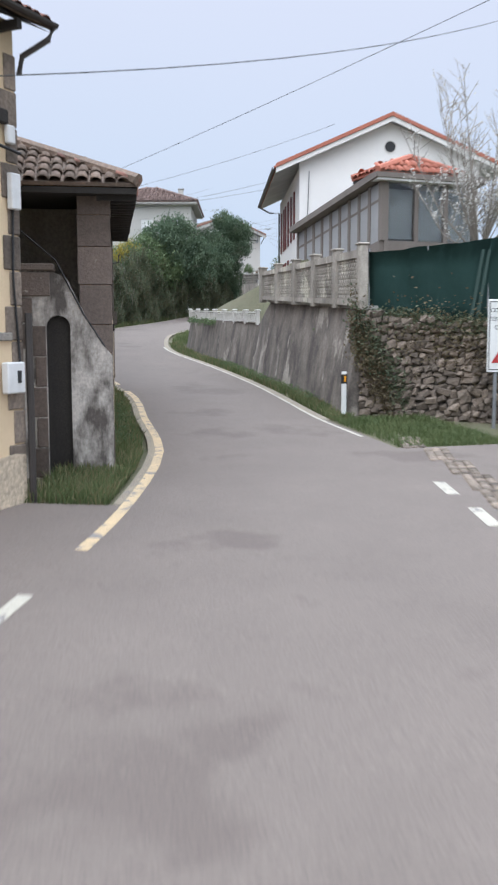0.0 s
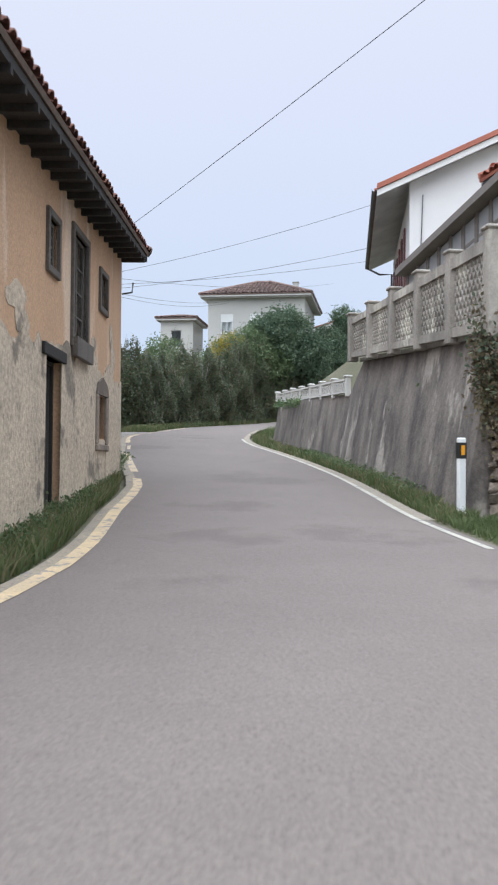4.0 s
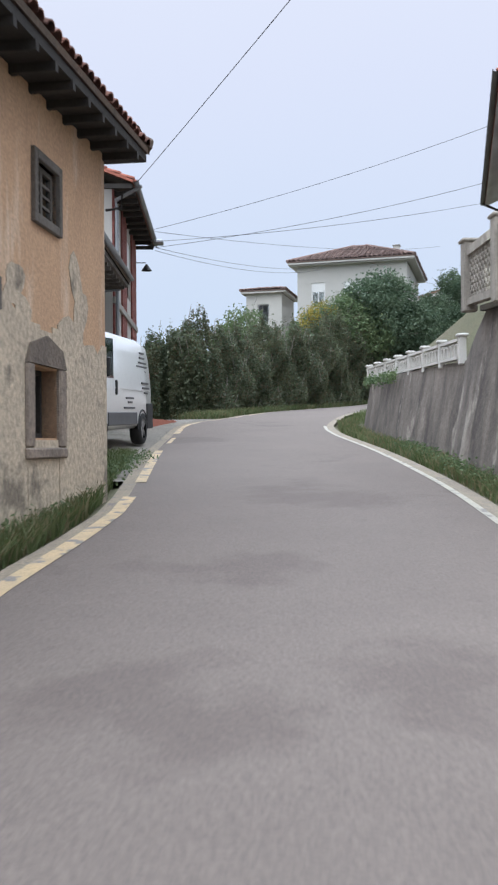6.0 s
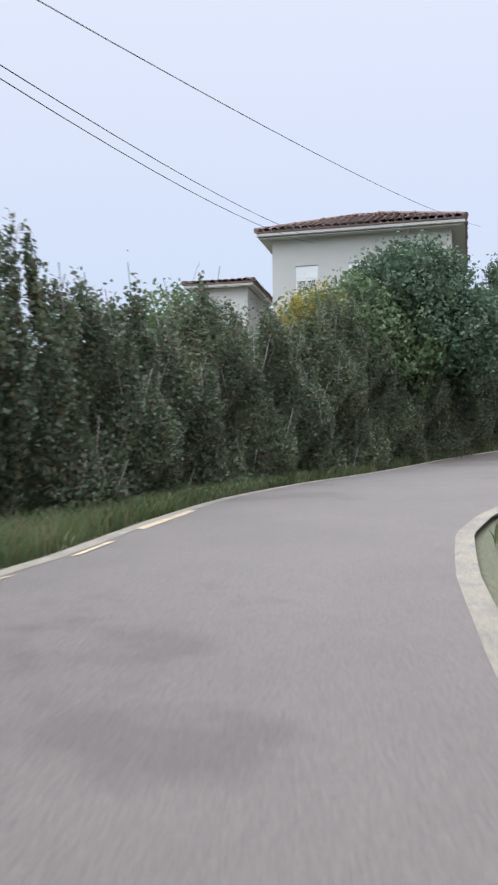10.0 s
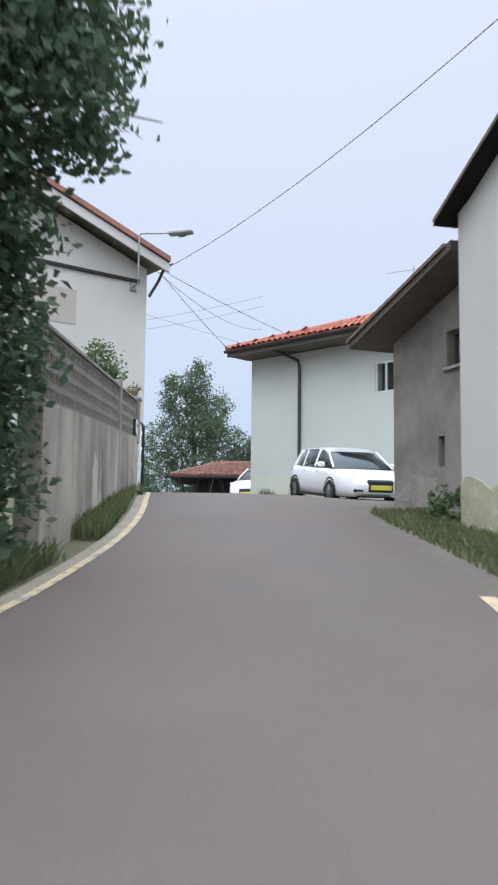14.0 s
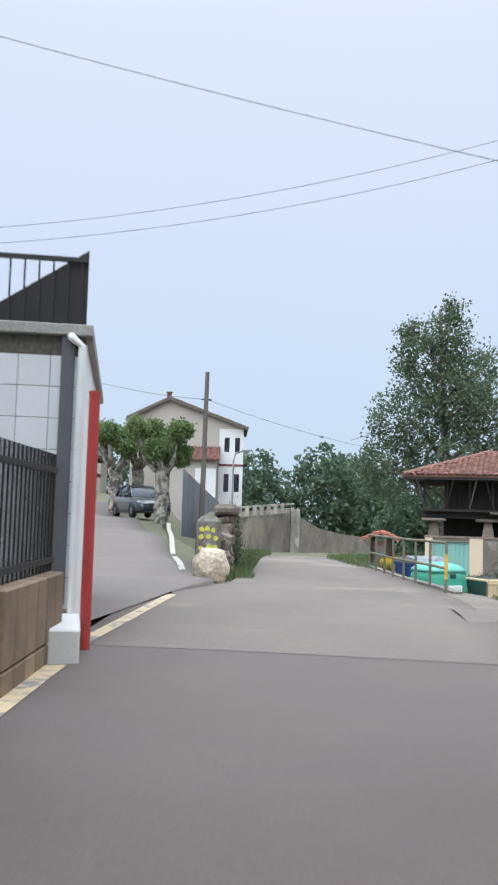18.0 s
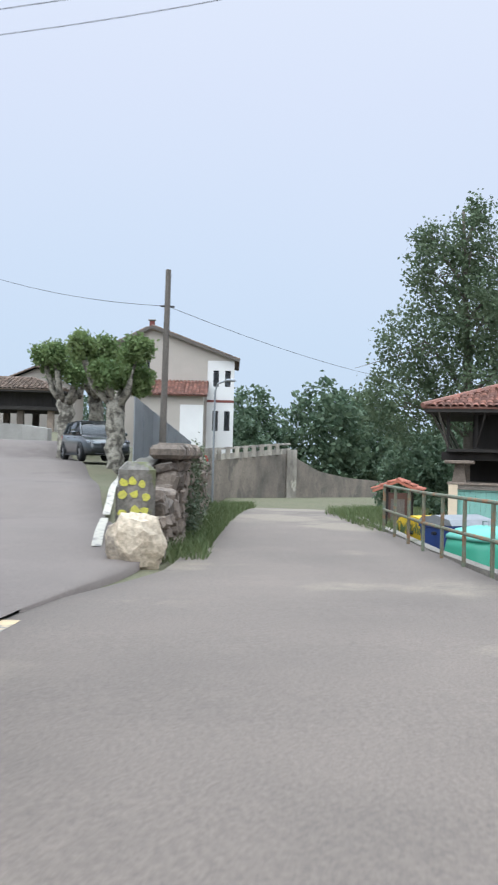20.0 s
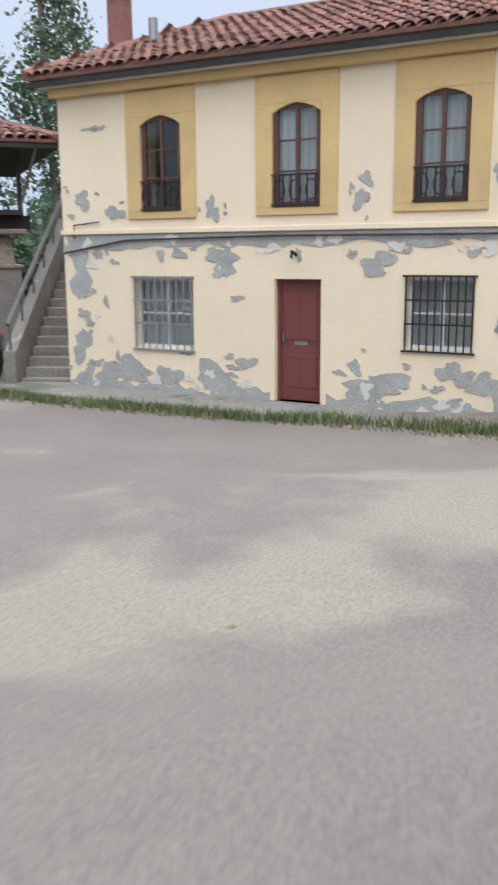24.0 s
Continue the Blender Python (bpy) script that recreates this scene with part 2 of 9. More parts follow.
BEIGE = surf("beige_render", (0.47, 0.42, 0.37), 0.9, (0.40, 0.36, 0.31), 0.8, 0.5, 0.06, 50, 0.1)
CREAM_PEEL = surf("peeling_cream_paint", (0.73, 0.595, 0.43), 0.88, (0.66, 0.535, 0.385), 0.8, 0.6, 0.06, 40, 0.12)
BARE_RENDER = surf("bare_grey_render", (0.385, 0.375, 0.345), 0.92, (0.255, 0.245, 0.225), 1.0, 2.5, 0.2, 30, 0.4)
OCHRE_PAINT = surf("ochre_paint", (0.62, 0.42, 0.175), 0.8, (0.46, 0.32, 0.155), 0.8, 1.0, 0.08, 50, 0.1)
PLINTH_ORANGE = surf("apricot_paint", (0.75, 0.46, 0.20), 0.75, (0.68, 0.42, 0.20), 0.6, 1.0, 0.06, 50, 0.06)
BRICK_RED = surf("red_brick", (0.24, 0.075, 0.06), 0.85, (0.17, 0.055, 0.045), 0.9, 2.2, 0.2, 30, 0.3, per_piece=-0.18)
BRICK_GREY = surf("brown_brick", (0.24, 0.19, 0.165), 0.88, (0.17, 0.14, 0.12), 0.9, 2.2, 0.2, 30, 0.3)
TILE = surf("weathered_clay_tile", (0.30, 0.125, 0.085), 0.88, (0.15, 0.09, 0.075), 0.9, 2.4, 0.3, 22, 0.4, per_piece=0.4)
TILE_JOIN = surf("weathered_clay_tiles", (0.30, 0.125, 0.085), 0.88, (0.15, 0.09, 0.075), 0.9, 2.4, 0.3, 22, 0.4, per_piece=-0.4)
TILE_NEW = surf("bright_clay_tiles", (0.43, 0.145, 0.09), 0.8, (0.36, 0.125, 0.085), 0.8, 1.5, 0.12, 25, 0.2, per_piece=-0.15)
TILE_OLD = surf("mossy_clay_tiles", (0.235, 0.155, 0.115), 0.92, (0.125, 0.105, 0.085), 1.0, 2.4, 0.3, 20, 0.5, per_piece=-0.4)
# brown tiles greyed in colour for the haze before the hill house
TILE_HAZED = surf("haze_greyed_brown_tiles", (0.25, 0.17, 0.145), 0.92, (0.17, 0.115, 0.10), 1.0, 2.4, 0.3, 20, 0.5, per_piece=-0.3)
# dark wood, its tone lowered to hold the granary's deep shade
WOOD_DARK = surf("dark_wood_deep_shade", (0.020, 0.017, 0.015), 0.88, (0.038, 0.033, 0.029), 0.9, 2.5, 0.3, 30, 0.3, streak=True)
WOOD_GREY = surf("silvered_wood", (0.155, 0.135, 0.115), 0.88, (0.095, 0.082, 0.07), 0.9, 3.0, 0.3, 30, 0.3, streak=True)
WOOD_BROWN = surf("brown_varnished_wood", (0.105, 0.045, 0.03), 0.5, (0.075, 0.032, 0.022), 0.8, 2.0, 0.15, 30, 0.12, streak=True)
DOOR_RED = surf("oxblood_paint", (0.16, 0.04, 0.032), 0.55, (0.13, 0.036, 0.03), 0.7, 1.5, 0.1, 40, 0.08)
MINT = surf("faded_mint_paint", (0.27, 0.52, 0.44), 0.75, (0.20, 0.41, 0.35), 0.9, 2.0, 0.15, 30, 0.15, streak=True)
PAINT_WHITE = surf("white_gloss_paint", (0.78, 0.78, 0.77), 0.4, grain=0.03, bump=0.0)
CAR_WHITE = surf("white_car_paint", (0.88, 0.88, 0.87), 0.3, (0.86, 0.86, 0.85), grain=0.02, bump=0.0, clear=0.8)
CAR_BLUE = surf("blue_car_paint", (0.004, 0.05, 0.105), 0.35, (0.004, 0.044, 0.095), grain=0.04, bump=0.0, clear=0.6)
CAR_DARK = surf("dark_green_car_paint", (0.018, 0.024, 0.026), 0.3, grain=0.03, bump=0.0, clear=0.9)
BLACK_PLASTIC = surf("black_plastic", (0.022, 0.022, 0.024), 0.6, grain=0.1, bump=0.05)
GREY_PLASTIC = surf("grey_plastic", (0.11, 0.11, 0.115), 0.6, grain=0.08, bump=0.03)
RUBBER = surf("tyre_rubber", (0.018, 0.018, 0.018), 0.9, grain=0.15, bump=0.1)
ALLOY = surf("alloy_metal", (0.42, 0.42, 0.43), 0.35, grain=0.04, bump=0.0, metal=0.9)
STEEL_GREY = surf("galvanised_steel", (0.34, 0.35, 0.36), 0.5, (0.26, 0.27, 0.28), 0.8, 3.0, 0.1, 40, 0.05, metal=0.6)
IRON_BLACK = surf("black_iron", (0.018, 0.018, 0.02), 0.55, (0.03, 0.025, 0.022), 0.8, 3.0, 0.15, 40, 0.1, metal=0.3)
RAIL_GREEN = surf("flaking_green_rail_paint", (0.12, 0.20, 0.15), 0.7, (0.165, 0.095, 0.05), 1.0, 5.0, 0.2, 40, 0.25, third=(0.22, 0.12, 0.06), third_scale=3.0, third_at=0.55)
RAIL_YELLOW = surf("flaking_yellow_rail_paint", (0.80, 0.50, 0.06), 0.6, (0.30, 0.14, 0.05), 0.8, 5.0, 0.15, 40, 0.25, third=(0.18, 0.085, 0.04), third_scale=4.0, third_at=0.6)
RED_PAINT = surf("red_pole_paint", (0.42, 0.035, 0.03), 0.5, (0.35, 0.04, 0.035), 0.7, 2.0, 0.08, 40, 0.05)
ZINC = surf("grey_zinc_gutter", (0.30, 0.31, 0.32), 0.5, (0.22, 0.23, 0.24), 0.8, 1.5, 0.1, 40, 0.05, metal=0.4)
BROWN_PIPE = surf("dark_brown_downpipe", (0.05, 0.042, 0.038), 0.5, grain=0.1, bump=0.03)
IGLOO_TOP = surf("bleached_green_plastic", (0.10, 0.36, 0.28), 0.5, (0.14, 0.42, 0.34), 0.8, 0.9, 0.06, 40, 0.04)
IGLOO_GREEN = surf("sun_faded_green_plastic", (0.035, 0.25, 0.155), 0.5, (0.05, 0.30, 0.20), 0.8, 0.7, 0.06, 40, 0.04)
BIN_GREEN = surf("dark_green_plastic", (0.014, 0.042, 0.034), 0.55, (0.022, 0.055, 0.044), 0.8, 1.0, 0.1, 30, 0.05)
BIN_BEIGE = surf("sand_plastic", (0.66, 0.53, 0.31), 0.55, (0.57, 0.45, 0.27), 0.8, 1.2, 0.08, 30, 0.05)
BIN_BLUE = surf("blue_plastic", (0.03, 0.06, 0.20), 0.5, grain=0.06, bump=0.03)
BIN_YELLOW = surf("yellow_plastic", (0.72, 0.48, 0.03), 0.5, grain=0.06, bump=0.03)
NET_GREEN = surf("green_shade_netting", (0.018, 0.055, 0.048), 0.85, (0.028, 0.075, 0.064), 0.9, 0.8, 0.2, 90, 0.2)
BAG_WHITE = surf("white_woven_sack", (0.78, 0.79, 0.80), 0.6, (0.68, 0.70, 0.72), 0.7, 2.5, 0.06, 50, 0.2)
SIGN_WHITE = surf("sign_white", (0.74, 0.74, 0.72), 0.4, (0.66, 0.66, 0.63), 0.6, 2.0, 0.04, 40, 0.0)
SIGN_RED = surf("sign_red", (0.45, 0.03, 0.03), 0.4, grain=0.05, bump=0.0)
SIGN_BLACK = surf("sign_black", (0.02, 0.02, 0.02), 0.5, grain=0.05, bump=0.0)
PLATE = surf("plate_yellow", (0.85, 0.75, 0.12), 0.4, grain=0.03, bump=0.0)
AMBER = surf("amber_reflector", (0.85, 0.36, 0.02), 0.3, grain=0.05, bump=0.0)
CERAMIC = surf("white_wall_tile", (0.66, 0.66, 0.665), 0.35, (0.60, 0.60, 0.61), 0.6, 0.8, 0.03, 50, 0.0, per_piece=0.04)
BROWN_STONE = surf("brown_stone_facing", (0.26, 0.175, 0.105), 0.8, (0.17, 0.115, 0.075), 0.9, 2.5, 0.2, 20, 0.3, per_piece=0.3)
CURTAIN = surf("white_curtain", (0.62, 0.62, 0.60), 0.9, (0.5, 0.5, 0.48), 0.8, 3.0, 0.06, 50, 0.1, streak=True)
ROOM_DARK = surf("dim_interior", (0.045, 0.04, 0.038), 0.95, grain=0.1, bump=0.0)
SHUTTER = surf("roller_shutter_white", (0.70, 0.70, 0.68), 0.5, (0.62, 0.62, 0.60), 0.6, 1.0, 0.03, 40, 0.0)
GLASS = glass_mat("window_glass", (0.86, 0.90, 0.90))
GLASS_DARK = glass_mat("tinted_car_glass", (0.10, 0.12, 0.13))
LENS = glass_mat("lamp_glass", (0.85, 0.87, 0.9), 0.08)
BARK = surf("grey_bark", (0.16, 0.135, 0.11), 0.92, (0.09, 0.078, 0.065), 0.9, 3.0, 0.3, 25, 0.5)
BARK_PALE = surf("mottled_plane_bark", (0.38, 0.35, 0.29), 0.9, (0.085, 0.075, 0.06), 0.3, 4.5, 0.2, 20, 0.4)
TWIG = surf("pale_twigs", (0.30, 0.265, 0.23), 0.9, grain=0.2, bump=0.1)
LEAF_HEDGE = leaf_mat("hedge_leaves", (0.070, 0.098, 0.060), (0.175, 0.190, 0.115), 0.3)
LEAF_BROWN = leaf_mat("dry_hedge_leaves", (0.116, 0.085, 0.054), (0.186, 0.155, 0.085), 0.25)
LEAF_BUSH = leaf_mat("bush_leaves", (0.075, 0.125, 0.058), (0.185, 0.232, 0.108))
LEAF_TREE = leaf_mat("tree_leaves", (0.058, 0.10, 0.060), (0.135, 0.180, 0.105), 0.3)
LEAF_BIRCH = leaf_mat("birch_leaves", (0.070, 0.109, 0.059), (0.155, 0.194, 0.109))
LEAF_PLANE = leaf_mat("plane_tree_leaves", (0.093, 0.155, 0.054), (0.217, 0.271, 0.109))
LEAF_GORSE = leaf_mat("yellow_blossom", (0.22, 0.18, 0.035), (0.40, 0.32, 0.06))
LEAF_WHITE = leaf_mat("white_blossom", (0.62, 0.60, 0.56), (0.72, 0.70, 0.66))
BLADE = leaf_mat("grass_blades", (0.082, 0.122, 0.045), (0.165, 0.19, 0.085))
BLADE_DRY = leaf_mat("dry_grass_blades", (0.16, 0.15, 0.07), (0.27, 0.23, 0.13))

# ---- helpers of this scene ----
def thing(name, m=None, label="", category="", group="", kind=""):
    ob = new(name)
    ob.empty_display_size = 0.2
    if m is not None:
        ob.matrix_world = m
    return tagged(ob, label, category, group, kind)


def mesh_of(name, bm, mat):
    me = bpy.data.meshes.new(name)
    bmesh.ops.recalc_face_normals(bm, faces=bm.faces)
    bm.to_mesh(me)
    bm.free()
    me.materials.append(mat)
    return me


def part(name, bm, mat, parent=None, label="", smooth=False):
    me = mesh_of(name, bm, mat)
    if smooth:
        me.shade_smooth()
    ob = new(name, me)
    if parent:
        ob.parent = parent
    if label:
        ob["label"] = label
    return ob


def solo(name, bm, mat, label, category, kind="", group="", smooth=False):
    return tagged(part(name, bm, mat, None, "", smooth), label, category, group, kind)


def raw(name, verts, faces, mat, parent=None, label="", kind="", smooth=False, category="", group=""):
    """A mesh from arrays of vertices and of equal-sized faces."""
    v, f = np.asarray(verts, np.float32), np.asarray(faces, np.int32)
    me = bpy.data.meshes.new(name)
    me.vertices.add(len(v))
    me.vertices.foreach_set("co", v.ravel())
    me.loops.add(f.size)
    me.loops.foreach_set("vertex_index", f.ravel())
    me.polygons.add(len(f))
    me.polygons.foreach_set("loop_start", np.arange(0, f.size, f.shape[1], dtype=np.int32))
    me.update(calc_edges=True)
    me.materials.append(mat)
    if smooth:
        me.shade_smooth()
    ob = new(name, me)
    if parent:
        ob.parent = parent
    return tagged(ob, label, category, group, kind)


def quad(bm, *pts):
    return bm.faces.new([bm.verts.new(p) for p in pts])


def box(bm, x0, x1, y0, y1, z0, z1, bevel=0.0, m=None):
    vs = [bm.verts.new((x, y, z)) for z in (z0, z1) for x, y in ((x0, y0), (x1, y0), (x1, y1), (x0, y1))]
    fs = [bm.faces.new([vs[i] for i in idx]) for idx in ((3, 2, 1, 0), (4, 5, 6, 7), (0, 1, 5, 4), (1, 2, 6, 5), (2, 3, 7, 6), (3, 0, 4, 7))]
    if bevel:
        es = list({e for f in fs for e in f.edges})
        r = bmesh.ops.bevel(bm, geom=es, offset=bevel, segments=1, affect="EDGES")
        vs = list({v for f in r["faces"] for v in f.verts} | {v for v in vs if v.is_valid})
    if m is not None:
        bmesh.ops.transform(bm, matrix=m, verts=[v for v in vs if v.is_valid])
    return bm


def boxed(x0, x1, y0, y1, z0, z1, bevel=0.0, m=None):
    return box(bmesh.new(), x0, x1, y0, y1, z0, z1, bevel, m)


def tube(bm, pts, r, n=8, caps=True, r1=None):
    """A round bar along points; r1: the radius at the end."""
    pts = [Vector(p) for p in pts]
    rings = []
    for i, p in enumerate(pts):
        d = (pts[min(i + 1, len(pts) - 1)] - pts[max(i - 1, 0)]).normalized()
        u = d.cross((0, 0, 1) if abs(d.z) < 0.9 else (1, 0, 0)).normalized()
        w = d.cross(u)
        q = r if r1 is None else r + (r1 - r) * i / max(1, len(pts) - 1)
        rings.append([bm.verts.new(p + q * (math.cos(a) * u + math.sin(a) * w)) for a in (2 * math.pi * k / n for k in range(n))])
    for a, b in zip(rings, rings[1:]):
        for k in range(n):
            bm.faces.new((a[k], a[(k + 1) % n], b[(k + 1) % n], b[k]))
    if caps:
        bm.faces.new(rings[0][::-1])
        bm.faces.new(rings[-1])
    return bm


def tubed(pts, r, n=8, r1=None):
    return tube(bmesh.new(), pts, r, n, True, r1)


def prism(bm, outline, y0, y1, axis="y"):
    """An outline in x and z, drawn out along y (or along x, z)."""
    def at(a, b, c):
        return (a, c, b) if axis == "y" else (c, a, b) if axis == "x" else (a, b, c)
    lo, hi = [bm.verts.new(at(a, b, y0)) for a, b in outline], [bm.verts.new(at(a, b, y1)) for a, b in outline]
    n = len(outline)
    bm.faces.new(lo)
    bm.faces.new(hi[::-1])
    for i in range(n):
        bm.faces.new((lo[i], hi[i], hi[(i + 1) % n], lo[(i + 1) % n]))
    return bm


def prismed(outline, y0, y1, axis="y"):
    return prism(bmesh.new(), outline, y0, y1, axis)


def facade_at(a, b, z):
    """The frame of a wall that runs from a to b as seen from outside, left to right: x along it, y inward, z up."""
    d = Vector((b[0] - a[0], b[1] - a[1], 0)).normalized()
    m = Matrix(((d.x, -d.y, 0, a[0]), (d.y, d.x, 0, a[1]), (0, 0, 1, z), (0, 0, 0, 1)))
    return m


def wall_bm(x0, x1, z0, z1, y0, y1, holes=()):
    """A wall slab in x and z between depths y0 and y1, with holes (x0, x1, z0, z1) right through it."""
    bm = bmesh.new()
    xs = sorted({x0, x1, *(min(max(v, x0), x1) for h in holes for v in h[:2])})
    zs = sorted({z0, z1, *(min(max(v, z0), z1) for h in holes for v in h[2:4])})
    pool = {}

    def v(x, y, z):
        key = (round(x, 4), round(y, 4), round(z, 4))
        if key not in pool:
            pool[key] = bm.verts.new((x, y, z))
        return pool[key]

    def solid(i, j):
        if not (0 <= i < len(xs) - 1 and 0 <= j < len(zs) - 1):
            return False
        cx, cz = (xs[i] + xs[i + 1]) / 2, (zs[j] + zs[j + 1]) / 2
        return not any(h[0] < cx < h[1] and h[2] < cz < h[3] for h in holes)

    for i in range(len(xs) - 1):
        for j in range(len(zs) - 1):
            if not solid(i, j):
                continue
            a, b, c, e = xs[i], xs[i + 1], zs[j], zs[j + 1]
            bm.faces.new((v(a, y0, c), v(b, y0, c), v(b, y0, e), v(a, y0, e)))
            bm.faces.new((v(b, y1, c), v(a, y1, c), v(a, y1, e), v(b, y1, e)))
            for di, dj, p, q in ((-1, 0, (a, c), (a, e)), (1, 0, (b, e), (b, c)), (0, -1, (b, c), (a, c)), (0, 1, (a, e), (b, e))):
                if not solid(i + di, j + dj):
                    bm.faces.new((v(p[0], y0, p[1]), v(q[0], y0, q[1]), v(q[0], y1, q[1]), v(p[0], y1, p[1])))
    return bm


def shell(house, L, D, h, t, mat, front=(), right=(), left=(), back=(), gable=0.0, names=("wall",)):
    """Four walls of a house whose front runs along x from 0 to L. Holes are (u0, u1, z0, z1), from the left end as seen from outside."""
    part("wall", wall_bm(0, L, -2.5, h, 0, t, front), mat, house)
    part("wall", wall_bm(0, L, -2.5, h, D - t, D, [(L - b, L - a, c, e) for a, b, c, e in back]), mat, house)
    bm = wall_bm(t, D - t, -2.5, h, 0, t, right)
    bmesh.ops.transform(bm, matrix=Matrix.Translation((L, 0, 0)) @ Matrix.Rotation(math.pi / 2, 4, "Z"), verts=bm.verts)
    part("wall", bm, mat, house)
    bm = wall_bm(t, D - t, -2.5, h, 0, t, [(D - b, D - a, c, e) for a, b, c, e in left])
    bmesh.ops.transform(bm, matrix=Matrix.Translation((t, 0, 0)) @ Matrix.Rotation(math.pi / 2, 4, "Z"), verts=bm.verts)
    part("wall", bm, mat, house)
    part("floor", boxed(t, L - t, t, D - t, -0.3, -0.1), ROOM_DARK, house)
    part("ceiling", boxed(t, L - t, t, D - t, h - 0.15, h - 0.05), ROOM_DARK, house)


def tile_slope(parent, origin, along, up, length, rise, mat_piece, mat_join, pieces=0, w=0.22, step=0.36, skew=None, wob=0.012, name="roof_tile"):
    """Barrel tiles on a slope: along the eave (unit vector), up the slope (unit vector). skew(s) gives the start and end along the eave
    at the height s up the slope. The lowest rows are parts of their own, up to `pieces`; the rest is one part."""
    rng = random.Random(int(length * 100 + rise * 10))
    o, a, u = Vector(origin), Vector(along), Vector(up)
    nrm = a.cross(u).normalized()
    if nrm.z < 0:
        nrm = -nrm
    n = 5
    arc = [(math.cos(math.pi * k / n), math.sin(math.pi * k / n)) for k in range(n + 1)]

    def ring(r, s, lift):
        return [a * (c * r) + nrm * (d * r * 0.75 + lift) + u * s for c, d in arc]

    tl = step * 1.18
    lo, hi = ring(w * 0.47, 0, 0.035), ring(w * 0.36, tl, 0.012)
    proto_v = [tuple(p) for p in lo + hi] + [tuple(p - nrm * 0.014) for p in lo] + [tuple(p * 1.0) for p in ()]
    proto_f = [(k, k + 1, n + 2 + k, n + 1 + k) for k in range(n)] + [(k + 1, k, 2 * n + 2 + k, 2 * n + 3 + k) for k in range(n)]
    shared = bpy.data.meshes.new(name)
    shared.from_pydata(proto_v, [], proto_f)
    shared.materials.append(mat_piece)
    shared.shade_smooth()
    pv, pf = np.array(proto_v, np.float32), np.array(proto_f, np.int32)
    vs, fs, made, base = [], [], 0, 0
    for j in range(int(rise / step)):
        s0, s1 = skew(j * step) if skew else (0.0, length)
        c0 = math.ceil(s0 / w)
        for i in range(c0, int(s1 / w)):
            p = o + a * ((i + 0.5) * w + rng.uniform(-wob, wob)) + u * (j * step + rng.uniform(-wob, wob) * 2) + nrm * rng.uniform(0, wob)
            if made < pieces:
                ob = new(name, shared)
                ob.parent, ob.location = parent, p
                made += 1
            else:
                vs.append(pv + np.array(p, np.float32))
                fs.append(pf + base)
                base += len(pv)
    # the channel layer below the covers
    bm = bmesh.new()
    s0, s1 = skew(0) if skew else (0.0, length)
    e0, e1 = skew(rise) if skew else (0.0, length)
    c = [o + a * s0, o + a * s1, o + a * e1 + u * rise, o + a * e0 + u * rise]
    lowr = [bm.verts.new(p + nrm * 0.012) for p in c]
    hir = [bm.verts.new(p - nrm * 0.05) for p in c]
    bm.faces.new(lowr)
    bm.faces.new(hir[::-1])
    for k in range(4):
        bm.faces.new((lowr[k], hir[k], hir[(k + 1) % 4], lowr[(k + 1) % 4]))
    part("roof_deck", bm, mat_join, parent)
    if vs:
        raw("roof_tiles", np.concatenate(vs), np.concatenate(fs), mat_join, parent, kind="stuff", smooth=True)


def leaf_cloud(name, centres, size, mat, parent=None, seed=1, label="", category="", kind="", flat=0.0, long=1.7):
    """Many small folded leaves, one round each centre."""
    rng = np.random.default_rng(seed)
    c = np.asarray(centres, np.float32)
    k = len(c)
    d = rng.normal(size=(k, 3))
    d[:, 2] *= 1 - flat
    d /= np.linalg.norm(d, axis=1, keepdims=True) + 1e-9
    e = np.cross(d, rng.normal(size=(k, 3)))
    e /= np.linalg.norm(e, axis=1, keepdims=True) + 1e-9
    f = np.cross(d, e)
    s = (size * rng.uniform(0.6, 1.35, k))[:, None]
    v = np.stack([c - d * s * long / 2, c + e * s / 2 + f * s * 0.18, c + d * s * long / 2, c - e * s / 2 + f * s * 0.18], 1).reshape(-1, 3)
    q = np.arange(4 * k).reshape(-1, 4)
    return raw(name, v, q, mat, parent, label, kind, category=category)


def blob_points(rng, centre, radii, k, hollow=0.55):
    """Points in the outer shell of an ellipsoid."""
    d = rng.normal(size=(k, 3))
    d /= np.linalg.norm(d, axis=1, keepdims=True)
    r = rng.uniform(hollow, 1.0, k) ** 0.7
    return np.asarray(centre) + d * r[:, None] * np.asarray(radii)


def blades(name, pts, h, mat, label, seed=3, spread=0.35):
    """Grass: thin bent blades at the points; one object."""
    rng = np.random.default_rng(seed)
    p = np.asarray(pts, np.float32)
    k = len(p)
    a = rng.uniform(0, 2 * math.pi, k)
    w = np.stack([np.cos(a), np.sin(a), np.zeros(k)], 1) * 0.012
    lean = rng.normal(size=(k, 3)) * spread
    lean[:, 2] = 1
    hh = (h * rng.uniform(0.35, 1.2, k))[:, None]
    tip = p + lean * hh
    mid = p + lean * hh * np.array([0.35, 0.35, 0.6])
    v = np.stack([p - w, p + w, mid + w * 0.8, mid - w * 0.8, tip], 1).reshape(-1, 3)
    i = np.arange(k)[:, None] * 5
    f = np.concatenate([np.concatenate([i, i + 1, i + 2], 1), np.concatenate([i, i + 2, i + 3], 1), np.concatenate([i + 3, i + 2, i + 4], 1)])
    return raw(name, v, f, mat, None, label, "stuff", category="grass")


